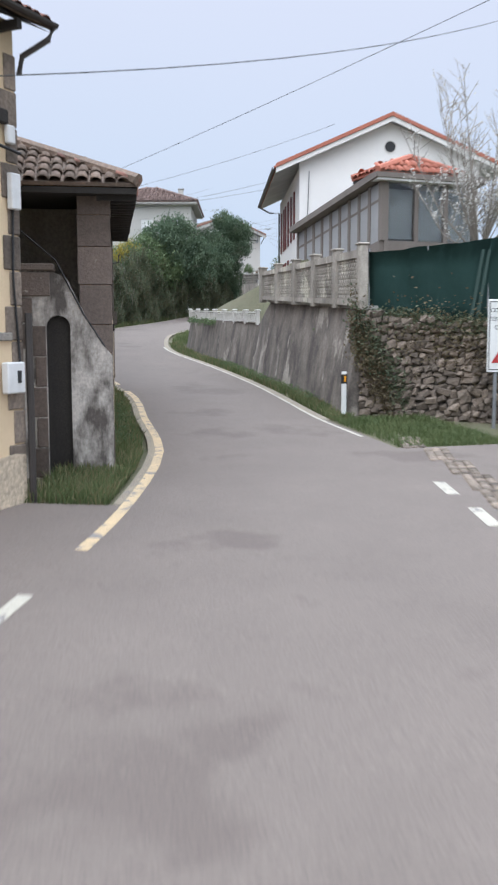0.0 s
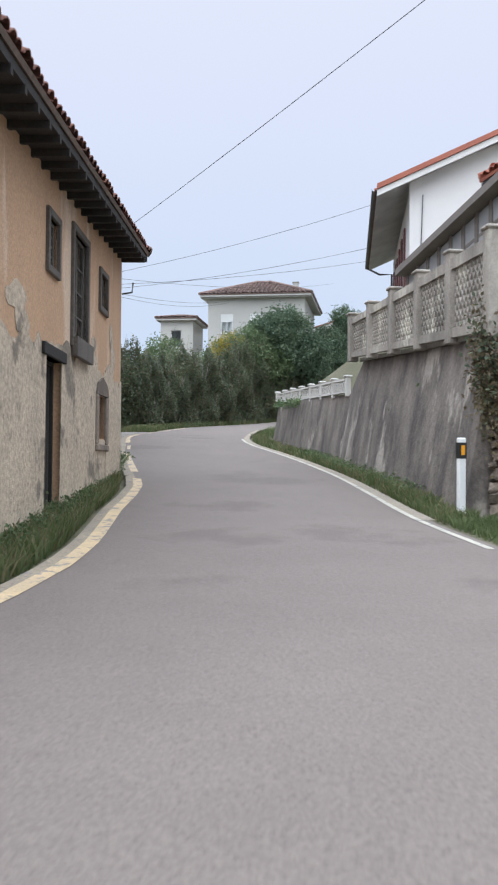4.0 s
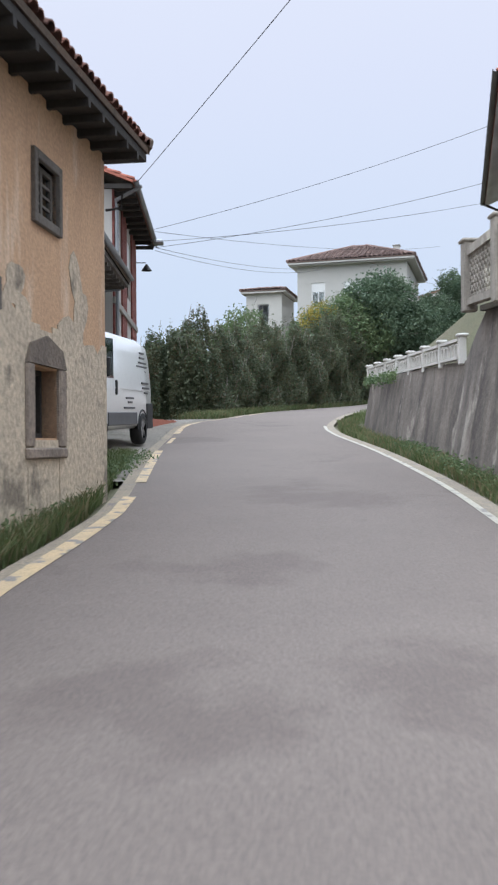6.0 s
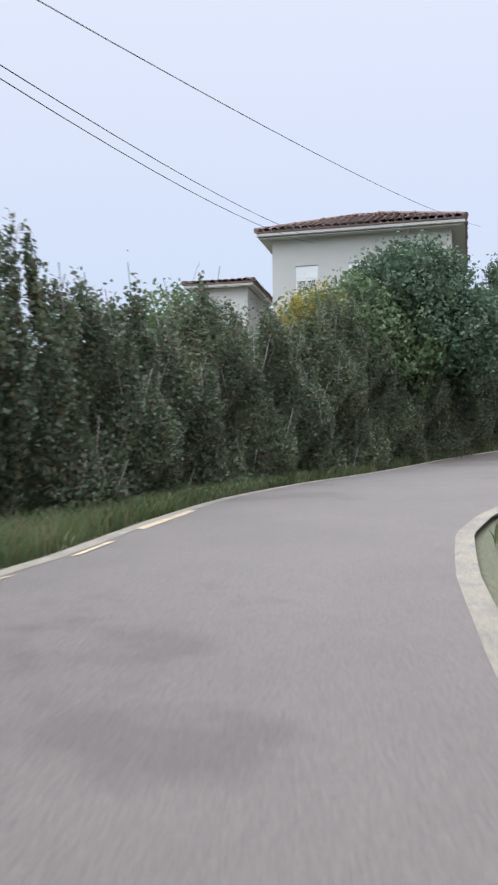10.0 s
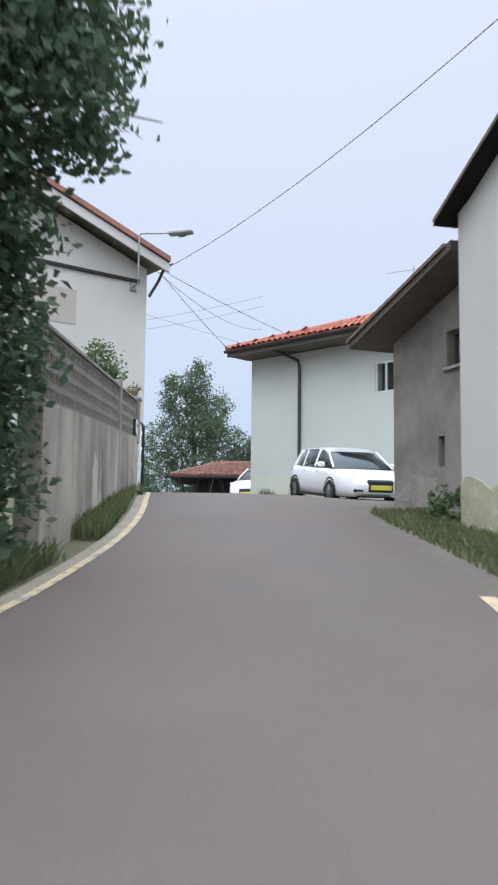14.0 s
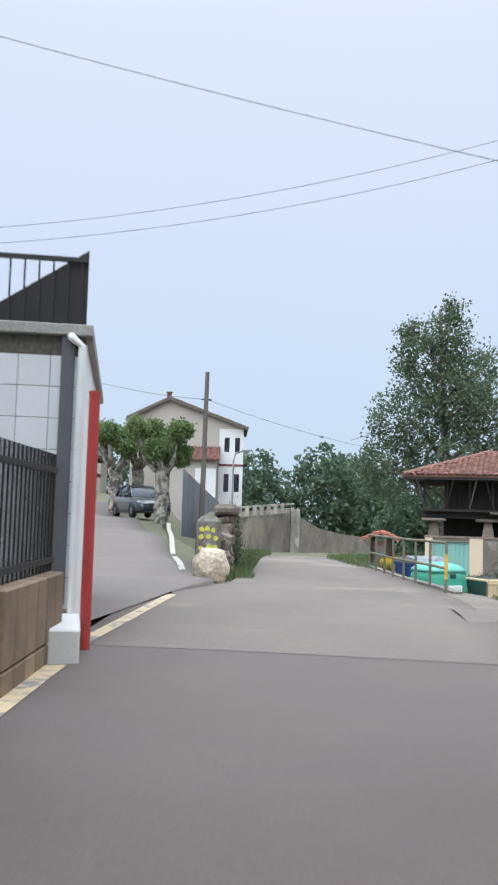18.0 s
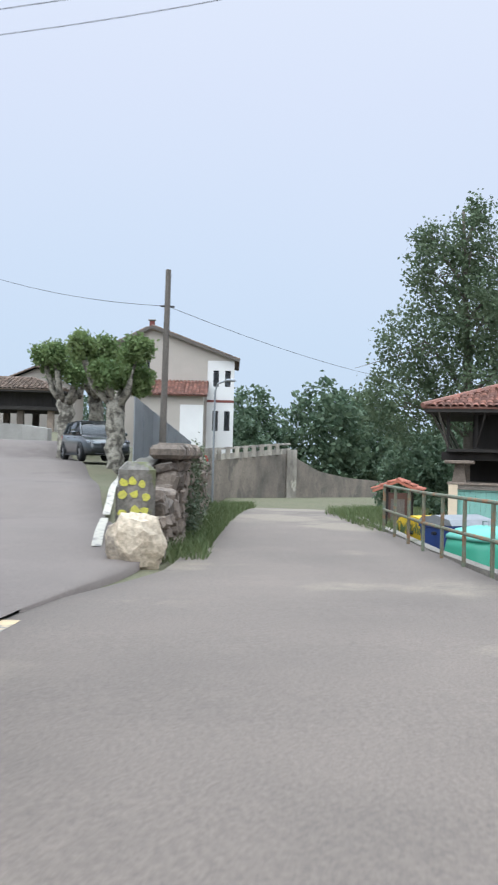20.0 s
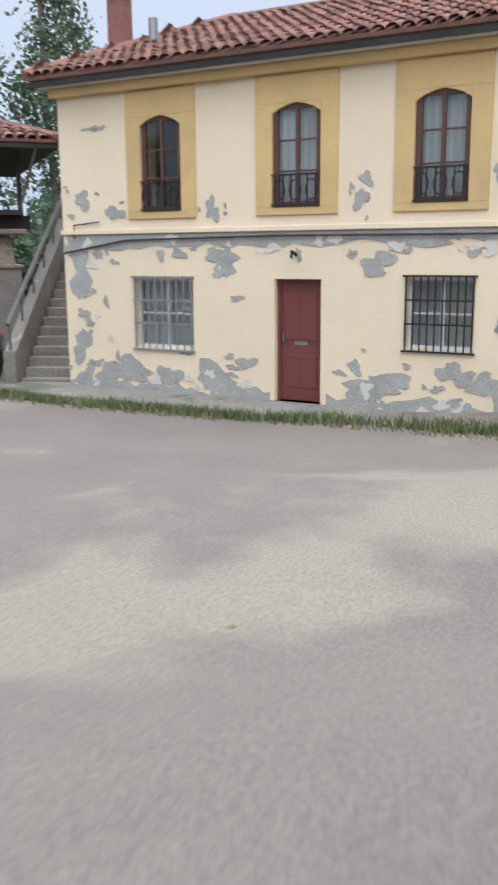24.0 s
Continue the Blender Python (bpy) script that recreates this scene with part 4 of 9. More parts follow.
def hip_roof(house, L, D, h, over, rise, mats, pieces=0, ridge=None, w=0.22, back=True, overx=None, soffit=WOOD_DARK):
    """Four tiled slopes; ridge: its length."""
    r = ridge if ridge is not None else max(0.0, L - D)
    ox = over if overx is None else overx
    x0, x1, y0, y1 = -ox, L + ox, -over, D + over
    hx, hy = (x1 - x0 - r) / 2, (y1 - y0) / 2
    for o, al, ln, run, nm in (((x0, y0, h), (1, 0, 0), x1 - x0, hy, 0), ((x1, y0, h), (0, 1, 0), y1 - y0, hx, 1), ((x0, y1, h), (0, -1, 0), y1 - y0, hx, 2), ((x1, y1, h), (-1, 0, 0), x1 - x0, hy, 3)):
        if nm == 3 and not back:
            continue
        sl = math.hypot(run, rise)
        inw = Vector((0, 0, 1)).cross(Vector(al))
        up = (inw * run + Vector((0, 0, rise))) / sl
        side = hx if nm in (0, 3) else hy
        tile_slope(house, o, al, up, ln, sl, mats[0], mats[1], pieces if nm == 0 else 0, w, skew=lambda s, sl=sl, side=side, ln=ln: (side * s / sl, ln - side * s / sl))
    bm = bmesh.new()
    a, b = Vector((x0 + hx, D / 2, h + rise)), Vector((x1 - hx, D / 2, h + rise))
    if r > 0.1:
        tube(bm, [a, b], 0.12, 7)
    for c, e in (((x0, y0, h), a), ((x0, y1, h), a), ((x1, y0, h), b), ((x1, y1, h), b)):
        tube(bm, [Vector(c) + Vector((0, 0, 0.06)), e + Vector((0, 0, 0.04))], 0.11, 7)
    part("hip_tiles", bm, mats[1], house)
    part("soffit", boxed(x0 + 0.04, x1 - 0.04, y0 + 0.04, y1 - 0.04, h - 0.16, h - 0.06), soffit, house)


def jag(x0, x1, z, amp, seed, n=40):
    """An uneven edge from x0 to x1 round height z."""
    rng = random.Random(seed)
    out, v = [], 0.0
    for k in range(n + 1):
        v = v * 0.7 + rng.uniform(-amp, amp) * 0.6
        out.append((x0 + (x1 - x0) * k / n, z + v))
    return out


def blotch(house, u, z, w, h, mat, seed, y=-0.006, name="bare_patch"):
    """A thin flake with an uneven outline lying on a wall."""
    rng = random.Random(seed)
    n = 22
    ph = [rng.uniform(0, 6.28) for _ in range(4)]
    pts = []
    for k in range(n):
        a = 2 * math.pi * k / n
        r = 0.72 + 0.2 * math.sin(2 * a + ph[0]) + 0.16 * math.sin(3 * a + ph[1]) + 0.12 * math.sin(5 * a + ph[2]) + rng.uniform(-0.1, 0.1)
        pts.append((u + w / 2 * r * math.cos(a), z + h / 2 * r * math.sin(a)))
    return part(name, prismed(pts, y - 0.003, y + 0.003), mat, house)


# -- the cream house at the start
def cream_house():
    h = thing("cream_house", facade_at((-11.18, -4.74), (-4.9, 2.2), 5.25), "cream plastered two-storey house with dark stone quoins and wide eaves", "house")
    L, D, top = 9.36, 8.0, 6.95
    holes = [(7.25, 8.1, 2.8, 4.95), (7.15, 8.1, 0.8, 2.35), (4.45, 5.3, 2.8, 4.95), (4.35, 5.3, 0.8, 2.35)]
    shell(h, L, D, top, 0.4, PLASTER_CREAM, front=holes)
    for a, b, c, e in holes:
        window(h, a, b, c, e, frame=WOOD_DARK, mullions=1, bars=3, depth=0.2)
        for nm, q in (("jamb", (a - 0.22, a, c - 0.1, e + 0.25)), ("jamb", (b, b + 0.22, c - 0.1, e + 0.25)), ("lintel", (a, b, e, e + 0.25)), ("sill", (a - 0.3, b + 0.3, c - 0.28, c - 0.1))):
            part(nm, boxed(q[0], q[1], -0.05, 0.06, q[2], q[3], 0.012), STONE_JOIN, h)
    for k in range(13):
        part("quoin", boxed(L - (0.34 if k % 2 else 0.22), L + 0.025, -0.025, 0.3, k * 0.5 + 0.01, k * 0.5 + 0.49, 0.015), STONE, h)
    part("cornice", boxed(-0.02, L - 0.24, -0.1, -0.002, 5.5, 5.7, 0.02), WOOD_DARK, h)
    part("string_course", boxed(-0.02, L - 0.24, -0.05, -0.002, 2.5, 2.62, 0.015), LIME_GREY, h)
    part("stone_base", prismed([(0, -0.4), (L, -0.4)] + jag(0, L, 0.75, 0.12, 4)[::-1], -0.03, -0.004), LIME, h, "rubble plinth with flaking render")
    gable_roof(h, L, D, top, 0.4, 2.0, (TILE, TILE_OLD), pieces=150)
    for k in range(16):
        part("rafter", boxed(0.3 + k * 0.58, 0.4 + k * 0.58, -0.38, 0.3, top - 0.22, top - 0.1), WOOD_DARK, h)
    gutter(h, (-0.4, -0.45, top + 0.02), (L + 0.4, -0.45, top + 0.02), mat=BROWN_PIPE)
    part("downpipe", tubed([(L + 0.35, -0.45, top - 0.03), (L + 0.3, -0.4, top - 0.2), (L + 0.08, -0.1, top - 0.45), (L + 0.05, -0.06, top - 0.7)], 0.045), BROWN_PIPE, h)
    part("drain_pipe", tubed([(L + 0.05, -0.1, 0.0), (L + 0.05, -0.1, 2.9)], 0.055), BROWN_PIPE, h)
    ch = part("chimney", boxed(6.9, 7.6, 2.2, 2.9, top + 0.6, top + 2.9, 0.02), BRICK_GREY, h)
    for k in range(4):
        part("chimney_slat", boxed(6.84, 7.66, 2.14, 2.96, top + 2.95 + k * 0.17, top + 3.05 + k * 0.17, 0.01), CONCRETE_STAINED, ch)
    bx = part("meter_box", boxed(L - 0.5, L - 0.12, -0.16, -0.03, 1.75, 2.2, 0.02), PAINT_WHITE, h, "white electricity meter box")
    part("meter_window", boxed(L - 0.3, L - 0.22, -0.168, -0.158, 1.9, 2.08), BLACK_PLASTIC, bx)
    part("junction_box", boxed(L - 0.26, L - 0.06, -0.13, -0.03, 4.35, 4.85, 0.015), PAINT_WHITE, h)
    part("junction_box", boxed(L - 0.28, L - 0.12, -0.11, -0.03, 5.25, 5.5, 0.015), PAINT_WHITE, h)
    part("wall_cable", tubed([(L - 0.16, -0.05, 4.35), (L - 0.2, -0.05, 3.4), (L - 0.1, -0.05, 2.2)], 0.018, 6), BLACK_PLASTIC, h)
    part("wall_cable", tubed([(0, -0.12, 5.4), (4, -0.12, 5.35), (L - 1.3, -0.13, 5.25), (L, -0.08, 5.15)], 0.022, 6), BLACK_PLASTIC, h)


cream_house()


# -- the old farmhouse with the open porch
def farmhouse():
    z0 = 5.2
    h = thing("old_farmhouse", facade_at((-3.27, 4.26), (-1.5, 15.4), z0), "derelict ochre farmhouse with peeling lime base and sagging tile eaves", "house")
    L, D, top = 11.22, 7.5, 5.3
    holes = [(4.62, 5.68, 0.7, 2.77), (6.37, 7.48, 3.2, 4.85), (4.78, 5.34, 3.98, 4.63), (8.69, 9.35, 4.12, 4.69), (8.57, 9.33, 1.8, 2.54)]
    shell(h, L, D, top, 0.5, PLASTER_ORANGE, front=holes, left=[(D - 4.6, D - 0.51, 1.9, 5.05), (D - 2.9, D - 1.95, -0.3, 1.85)])
    part("porch_back_wall", boxed(2.4, 2.6, 0.5, D - 0.5, -0.1, top - 0.2), LIME_GREY, h)
    part("porch_floor", boxed(0.5, 2.4, 0.5, D - 0.5, 2.5, 2.65), WOOD_DARK, h)
    # lime coat on the lower wall
    z_edge = jag(0.02, L, 3.0, 0.22, 8, 60)
    bm = bmesh.new()
    cuts = [(4.62, 5.68, 2.77), (8.57, 9.33, 2.54)]
    xs = [p[0] for p in z_edge]
    for (a, za), (b, zb) in zip(z_edge, z_edge[1:]):
        mid = (a + b) / 2
        lo = -0.5
        for c0, c1, cz in cuts:
            if c0 - 0.02 < mid < c1 + 0.02:
                lo = cz + 0.12 if c0 > 8 else cz
        if c0 > 8 and 8.5 < mid < 9.4:
            for k0, k1 in ((-0.5, 1.78), (2.56, min(za, zb))):
                if k1 > k0:
                    quad(bm, (a, -0.018, k0), (b, -0.018, k0), (b, -0.018, k1), (a, -0.018, k1))
            continue
        if min(za, zb) > lo:
            quad(bm, (a, -0.018, lo), (b, -0.018, lo), (b, -0.018, zb), (a, -0.018, za))
    bmesh.ops.remove_doubles(bm, verts=bm.verts, dist=0.001)
    bmesh.ops.solidify(bm, geom=bm.faces[:], thickness=0.016)
    part("lime_coat", bm, LIME, h, "peeling lime render over stone")
    rng = random.Random(17)
    for u, z, w, hh in ((0.9, 3.4, 0.9, 1.4), (3.4, 3.2, 1.3, 0.7), (8.2, 3.2, 0.9, 0.8), (10.1, 3.4, 0.8, 1.3)):
        blotch(h, u, z, w, hh, LIME, rng.randrange(999), -0.006, "worn_patch")
    for a, b, c, e in holes[1:4]:
        window(h, a, b, c, e, frame=WOOD_GREY, mullions=1, bars=3, depth=0.07, curtain=(0.35, 0.95) if e - c > 1 else (0.3, 0.9))
        for nm, q in (("jamb", (a - 0.09, a, c - 0.1, e + 0.1)), ("jamb", (b, b + 0.09, c - 0.1, e + 0.1)), ("lintel", (a, b, e, e + 0.1)), ("sill", (a, b, c - 0.1, c))):
            part(nm, boxed(q[0], q[1], -0.05, 0.08, q[2], q[3], 0.008), WOOD_GREY, h)
    # a balconet of planks under the tall window
    part("window_apron", boxed(6.29, 7.56, -0.12, -0.03, 2.95, 3.25, 0.01), WOOD_GREY, h)
    plain_door(h, 4.62, 5.68, 0.7, 2.77, WOOD_DARK, planks=7, depth=0.16, handle=IRON_BLACK)
    part("door_lintel", boxed(4.48, 5.82, -0.06, 0.3, 2.77, 2.93, 0.012), WOOD_DARK, h)
    window(h, 8.57, 9.33, 1.8, 2.54, frame=WOOD_DARK, glass=None, mullions=2, bars=0, depth=0.2)
    part("jamb", boxed(8.35, 8.57, -0.05, 0.25, 1.7, 2.56, 0.02), STONE_JOIN, h)
    part("jamb", boxed(9.33, 9.55, -0.05, 0.25, 1.7, 2.56, 0.02), STONE_JOIN, h)
    part("lintel", prismed([(8.35, 2.56), (9.55, 2.56), (9.42, 2.76), (8.95, 2.88), (8.48, 2.76)], -0.05, 0.25), STONE_JOIN, h, "curved stone lintel")
    part("sill", boxed(8.35, 9.55, -0.06, 0.25, 1.58, 1.7, 0.02), STONE_JOIN, h)
    part("porch_lining", boxed(0.5, 2.4, 0.502, 0.53, -0.1, top - 0.2), LIME_GREY, h)
    # corner pillar of dressed stone
    rng = random.Random(5)
    z = -0.3
    for k in range(9):
        hh = rng.uniform(0.48, 0.74)
        part("pillar_stone", boxed(-0.03 + rng.uniform(-0.012, 0.012), 0.48, -0.03 + rng.uniform(-0.008, 0.008), 0.53 + rng.uniform(-0.015, 0.015), z + 0.004, min(z + hh - 0.004, 5.1), 0.012), STONE_PILLAR, h)
        z += hh
        if z > 4.9:
            break
    # flaking yard wall with an arched doorway, in front of the porch
    arch = [(0.68 + 0.2 * (1 - math.cos(math.pi * k / 8)), 2.78 + 0.2 * math.sin(math.pi * k / 8)) for k in range(9)]
    bm = prismed([(-0.02, -0.5), (0.68, -0.5)] + arch + [(1.08, -0.5), (3.6, -0.5), (3.6, 3.72), (1.0, 3.72), (0.72, 3.6), (0.56, 3.25), (0.36, 2.85), (0.16, 2.5), (-0.02, 2.3)], -0.2, -0.04, "x")
    pw = part("porch_wall", bm, MOULDY, h, "mouldy whitewashed porch wall with sweeping top")
    part("door_leaf", boxed(-0.1, -0.06, 0.68, 1.08, -0.4, 2.96), WOOD_DARK, pw, "dark plank door set back in the arch")
    for k in range(6):
        part("jamb_stone", boxed(-0.225, -0.19, 1.09, 1.27 + 0.06 * (k % 2), -0.3 + k * 0.52, 0.2 + k * 0.52, 0.012), STONE_PILLAR, pw)
    for k, (v0, v1, q0, q1) in enumerate(((1.0, 1.55, 3.3, 3.7), (1.57, 2.2, 3.3, 3.7), (2.22, 2.9, 3.3, 3.7), (1.3, 1.95, 2.86, 3.27), (1.97, 2.6, 2.86, 3.27), (1.3, 1.7, 2.42, 2.83))):
        part("ashlar", boxed(-0.235, -0.19, v0, v1 - 0.015, q0, q1, 0.012), STONE_PILLAR, pw)
    part("wall_coping", boxed(-0.26, 0.02, 0.92, 3.6, 3.72, 3.84, 0.02), STONE_PILLAR, h)
    part("porch_cable", tubed([(-0.1, 2.4, 4.9), (-0.2, 1.6, 4.5), (-0.22, 0.9, 3.9), (-0.24, 0.45, 3.0), (-0.24, 0.1, 2.45)], 0.014, 5), BLACK_PLASTIC, h)
    # the roof
    part("wall", prismed([(0, top), (L, top), (L, top + 0.5), (0, top + 0.02)], 0.0, 0.4), PLASTER_ORANGE, h)
    before = set(h.children)
    hip_roof(h, L, D, -0.05, 0.5, 1.7, (TILE, TILE_OLD), pieces=200, ridge=5.0)
    for k in range(23):
        part("rafter", boxed(-0.3 + k * 0.52, -0.22 + k * 0.52, -0.47, 0.2, -0.3, -0.2), WOOD_DARK, h)
    tilt = Matrix.Translation((0, 0, 5.2)) @ Matrix.Rotation(-0.048, 4, "Y")
    for c in set(h.children) - before:
        c.matrix_basis = tilt @ Matrix.Translation(c.location)
    part("insulator_bracket", tubed([(L, -0.02, 4.8), (L + 0.1, -0.2, 4.85), (L + 0.1, -0.22, 5.05)], 0.02, 6), IRON_BLACK, h)


farmhouse()


# -- the house with the deep eaves beside the van
def porch_house():
    h = thing("porch_house", facade_at((-5.35, 18.6), (-5.2, 26.3), 6.75), "whitewashed house with deep timber eaves and a green balcony", "house")
    L, D, top = 7.7, 6.5, 4.55
    shell(h, L, D, top, 0.35, WHITE_AGED, front=[(0.8, 1.8, 2.4, 3.9), (2.4, 3.4, 0.0, 2.1)])
    window(h, 0.8, 1.8, 2.4, 3.9, frame=WOOD_DARK)
    plain_door(h, 2.4, 3.4, 0.0, 2.1, WOOD_DARK, planks=6)
    gable_roof(h, 5.5, D, top - 0.25, 2.95, 2.5, (TILE_OLD, TILE_OLD), pieces=0, end=2.1)
    for k in range(20):
        part("rafter", boxed(-1.9 + k * 0.48, -1.81 + k * 0.48, -2.85, 0.3, top - 0.5, top - 0.36), WOOD_GREY, h)
    part("eave_beam", boxed(-2.0, 7.5, -2.91, -2.79, top - 0.42, top - 0.3), WOOD_GREY, h)
    bal = part("balcony_floor", boxed(0.2, 4.4, -0.95, 0, 2.1, 2.25), WOOD_GREY, h)
    part("balcony_rail", boxed(0.2, 4.4, -0.95, -0.88, 3.1, 3.17), MINT, bal)
    for k in range(26):
        part("baluster", boxed(0.25 + k * 0.157, 0.29 + k * 0.157, -0.935, -0.895, 2.25, 3.1), BIN_GREEN, bal)
    part("eave_brace", tubed([(7.3, -2.75, top - 0.5), (7.3, -0.1, top - 0.75)], 0.03), ZINC, h)
    gutter(h, (-2.0, -3.0, top - 0.2), (7.5, -3.0, top - 0.2))


porch_house()


# -- the tall house with brick pilasters
def brick_house():
    z0 = 7.6
    h = thing("brick_house", facade_at((-2.73, 26.4), (-2.73, 32.4), z0), "three-storey house of red brick pilasters and grey panels with red roof", "house")
    L, D, top = 6.0, 8.0, 5.92
    cols = [(0.65, 1.9), (3.2, 4.55)]
    holes = [(1.0, 2.6, 1.0, 2.1), (3.35, 5.25, 1.0, 2.1)]
    ups = [(a, b, c, e) for a, b in cols for c, e in ((3.7, 5.4),)]
    shell(h, L, D, top, 0.35, GREY_PALE, front=holes + ups)
    for k, (a, b, c, e) in enumerate(holes):
        window(h, a, b, c, e, frame=IRON_BLACK, glass=GLASS, mullions=1, bars=0, depth=0.22)
        g = grille(h, a - 0.05, b + 0.05, c - 0.08, e + 0.08, IRON_BLACK, 12, -0.06)
    for k, (a, b, c, e) in enumerate(ups):
        window(h, a, b, c, e, frame=WOOD_BROWN, mullions=1, bars=0, depth=0.1)
        part("roller_shutter", boxed(a, b, 0.02, 0.05, c + (0.9 if k % 2 else 0.5), e), SHUTTER, h)
    # brick pilasters, course by course
    for a, b in ((0.0, 0.6), (1.95, 3.15), (4.6, L)):
        bm = bmesh.new()
        n = int((top - 0.98) / 0.075)
        for j in range(n):
            zz, x, sh = 0.98 + j * 0.075, a, 0.06 if j % 2 else 0.0
            xs = [a] + [a + sh + 0.125 * k for k in range(1, 40) if a + sh + 0.125 * k < b - 0.03] + [b]
            for u, v in zip(xs, xs[1:]):
                box(bm, u + 0.004, v - 0.004, -0.05, -0.005, zz + 0.004, zz + 0.069)
        part("brick_pilaster", bm, BRICK_RED, h, "red brick pilaster with pale joints")
    part("string_course", boxed(-0.02, L + 0.02, -0.09, -0.005, 2.95, 3.12, 0.01), CONCRETE, h)
    part("painted_base", boxed(-0.01, L + 0.03, -0.06, -0.004, -0.4, 0.93, 0.006), PLINTH_ORANGE, h, "apricot painted base course")
    gable_roof(h, L, D, top - 0.02, 0.6, 1.75, (TILE_NEW, TILE_NEW), ridge_along="x", soffit=WOOD_GREY)
    gable_fill(h, D, 0.02, 0.3, top, 1.5, GREY_PALE, "y")
    gable_fill(h, D, L - 0.3, L - 0.02, top, 1.5, GREY_PALE, "y")
    gutter(h, (-0.6, -0.65, top + 0.0), (L + 0.6, -0.65, top + 0.0), 0.075)
    part("downpipe", tubed([(-0.2, -0.78, top - 0.05), (0.02, -0.1, top - 0.35), (0.05, -0.12, top - 0.6), (0.05, -0.12, 0)], 0.05), ZINC, h)
    for k in range(11):
        part("rafter", boxed(-0.55 + k * 0.69, -0.46 + k * 0.69, -0.57, 0.2, top - 0.2, top - 0.09), WOOD_DARK, h)
    lamp = part("eave_lamp", tubed([(5.6, -0.55, top - 0.1), (5.6, -0.72, top - 0.12)], 0.025), STEEL_GREY, h)
    part("lamp_head", boxed(5.4, 5.8, -0.95, -0.7, top - 0.22, top - 0.1, 0.03), STEEL_GREY, lamp)
    bell = part("lamp_bracket", tubed([(L, -0.02, 5.2), (L, -0.35, 5.2)], 0.015, 6), IRON_BLACK, h)
    bm = bmesh.new()
    bmesh.ops.create_cone(bm, segments=14, radius1=0.17, radius2=0.03, depth=0.2)
    bmesh.ops.translate(bm, vec=(L, -0.38, 5.05), verts=bm.verts)
    part("bell_shade", bm, IRON_BLACK, bell)
    # the red-tiled doorstep
    st = thing("doorstep", facade_at((-2.73, 26.4), (-2.73, 32.4), z0), "red tiled terrace step on a rough concrete base", "step")
    part("step_base", prismed([(2.6, -0.55), (5.9, -1.3), (6.3, -0.07), (2.6, -0.07)], -0.6, 0.12, "z"), TILE_NEW, st, "red tiled edge of the step")
    for i in range(10):
        for j in range(4):
            u, v = 3.12 + i * 0.3, -0.09 - j * 0.29
            if v - 0.27 > -0.6 - 0.24 * (u - 3.1):
                part("floor_tile", boxed(u + 0.003, u + 0.297, v - 0.284, v - 0.003, 0.121, 0.14), TILE_NEW, st)


brick_house()


# -- far house on the hill
def hill_house():
    h = thing("hill_house", facade_at((4.93, 60.56), (11.5, 58.49), 11.0), "pale grey two-storey house with a hipped brown tile roof", "house")
    L, D, top = 6.89, 8.0, 7.25
    holes = [(0.9, 1.8, 4.75, 6.2), (3.0, 3.9, 4.75, 6.2), (5.0, 5.9, 4.75, 6.2), (0.9, 1.8, 1.6, 3.0), (3.0, 3.9, 1.6, 3.0), (5.0, 5.9, 1.6, 3.0)]
    shell(h, L, D, top, 0.35, GREY_PALE, front=holes)
    for a, b, c, e in holes:
        window(h, a, b, c, e - 0.5, frame=PAINT_WHITE, mullions=1, bars=0, depth=0.08, curtain=(0.1, 0.9), sill=CONCRETE, w=0.09)
        part("roller_shutter", boxed(a, b, 0.04, 0.1, e - 0.5, e), SHUTTER, h)
    hip_roof(h, L, D, top + 0.25, 0.55, 1.7, (TILE_HAZED, TILE_HAZED), ridge=0.8, w=0.3, soffit=GREY_PALE)
    part("eave_board", boxed(-0.5, L + 0.5, -0.5, -0.42, top + 0.06, top + 0.2), GREY_RENDER, h)
    part("eave_soffit", boxed(-0.45, L + 0.45, -0.42, 0.0, top + 0.0, top + 0.05), GREY_PALE, h)
    ch = part("chimney", boxed(5.6, 6.0, 4.2, 4.6, top + 1.0, top + 1.9, 0.02), GREY_PALE, h)
    part("chimney_cap", boxed(5.55, 6.05, 4.15, 4.65, top + 1.9, top + 1.97), CONCRETE, ch)
    an = thing("hill_house_annex", facade_at((1.8, 65.2), (4.2, 64.5), 11.3), "small grey side wing with a flat tiled eave", "house")
    shell(an, 2.5, 4.0, 6.0, 0.3, GREY_PALE, front=[(0.8, 1.6, 4.0, 5.3)])
    window(an, 0.8, 1.6, 4.0, 5.3, frame=PAINT_WHITE, mullions=0, bars=0)
    part("eave_slab", boxed(-0.25, 2.55, -0.3, 4.1, 6.0, 6.1), GREY_RENDER, an)
    hip_roof(an, 2.5, 4.0, 6.2, 0.35, 0.5, (TILE_HAZED, TILE_HAZED), ridge=0.2, w=0.3, soffit=GREY_PALE)


hill_house()


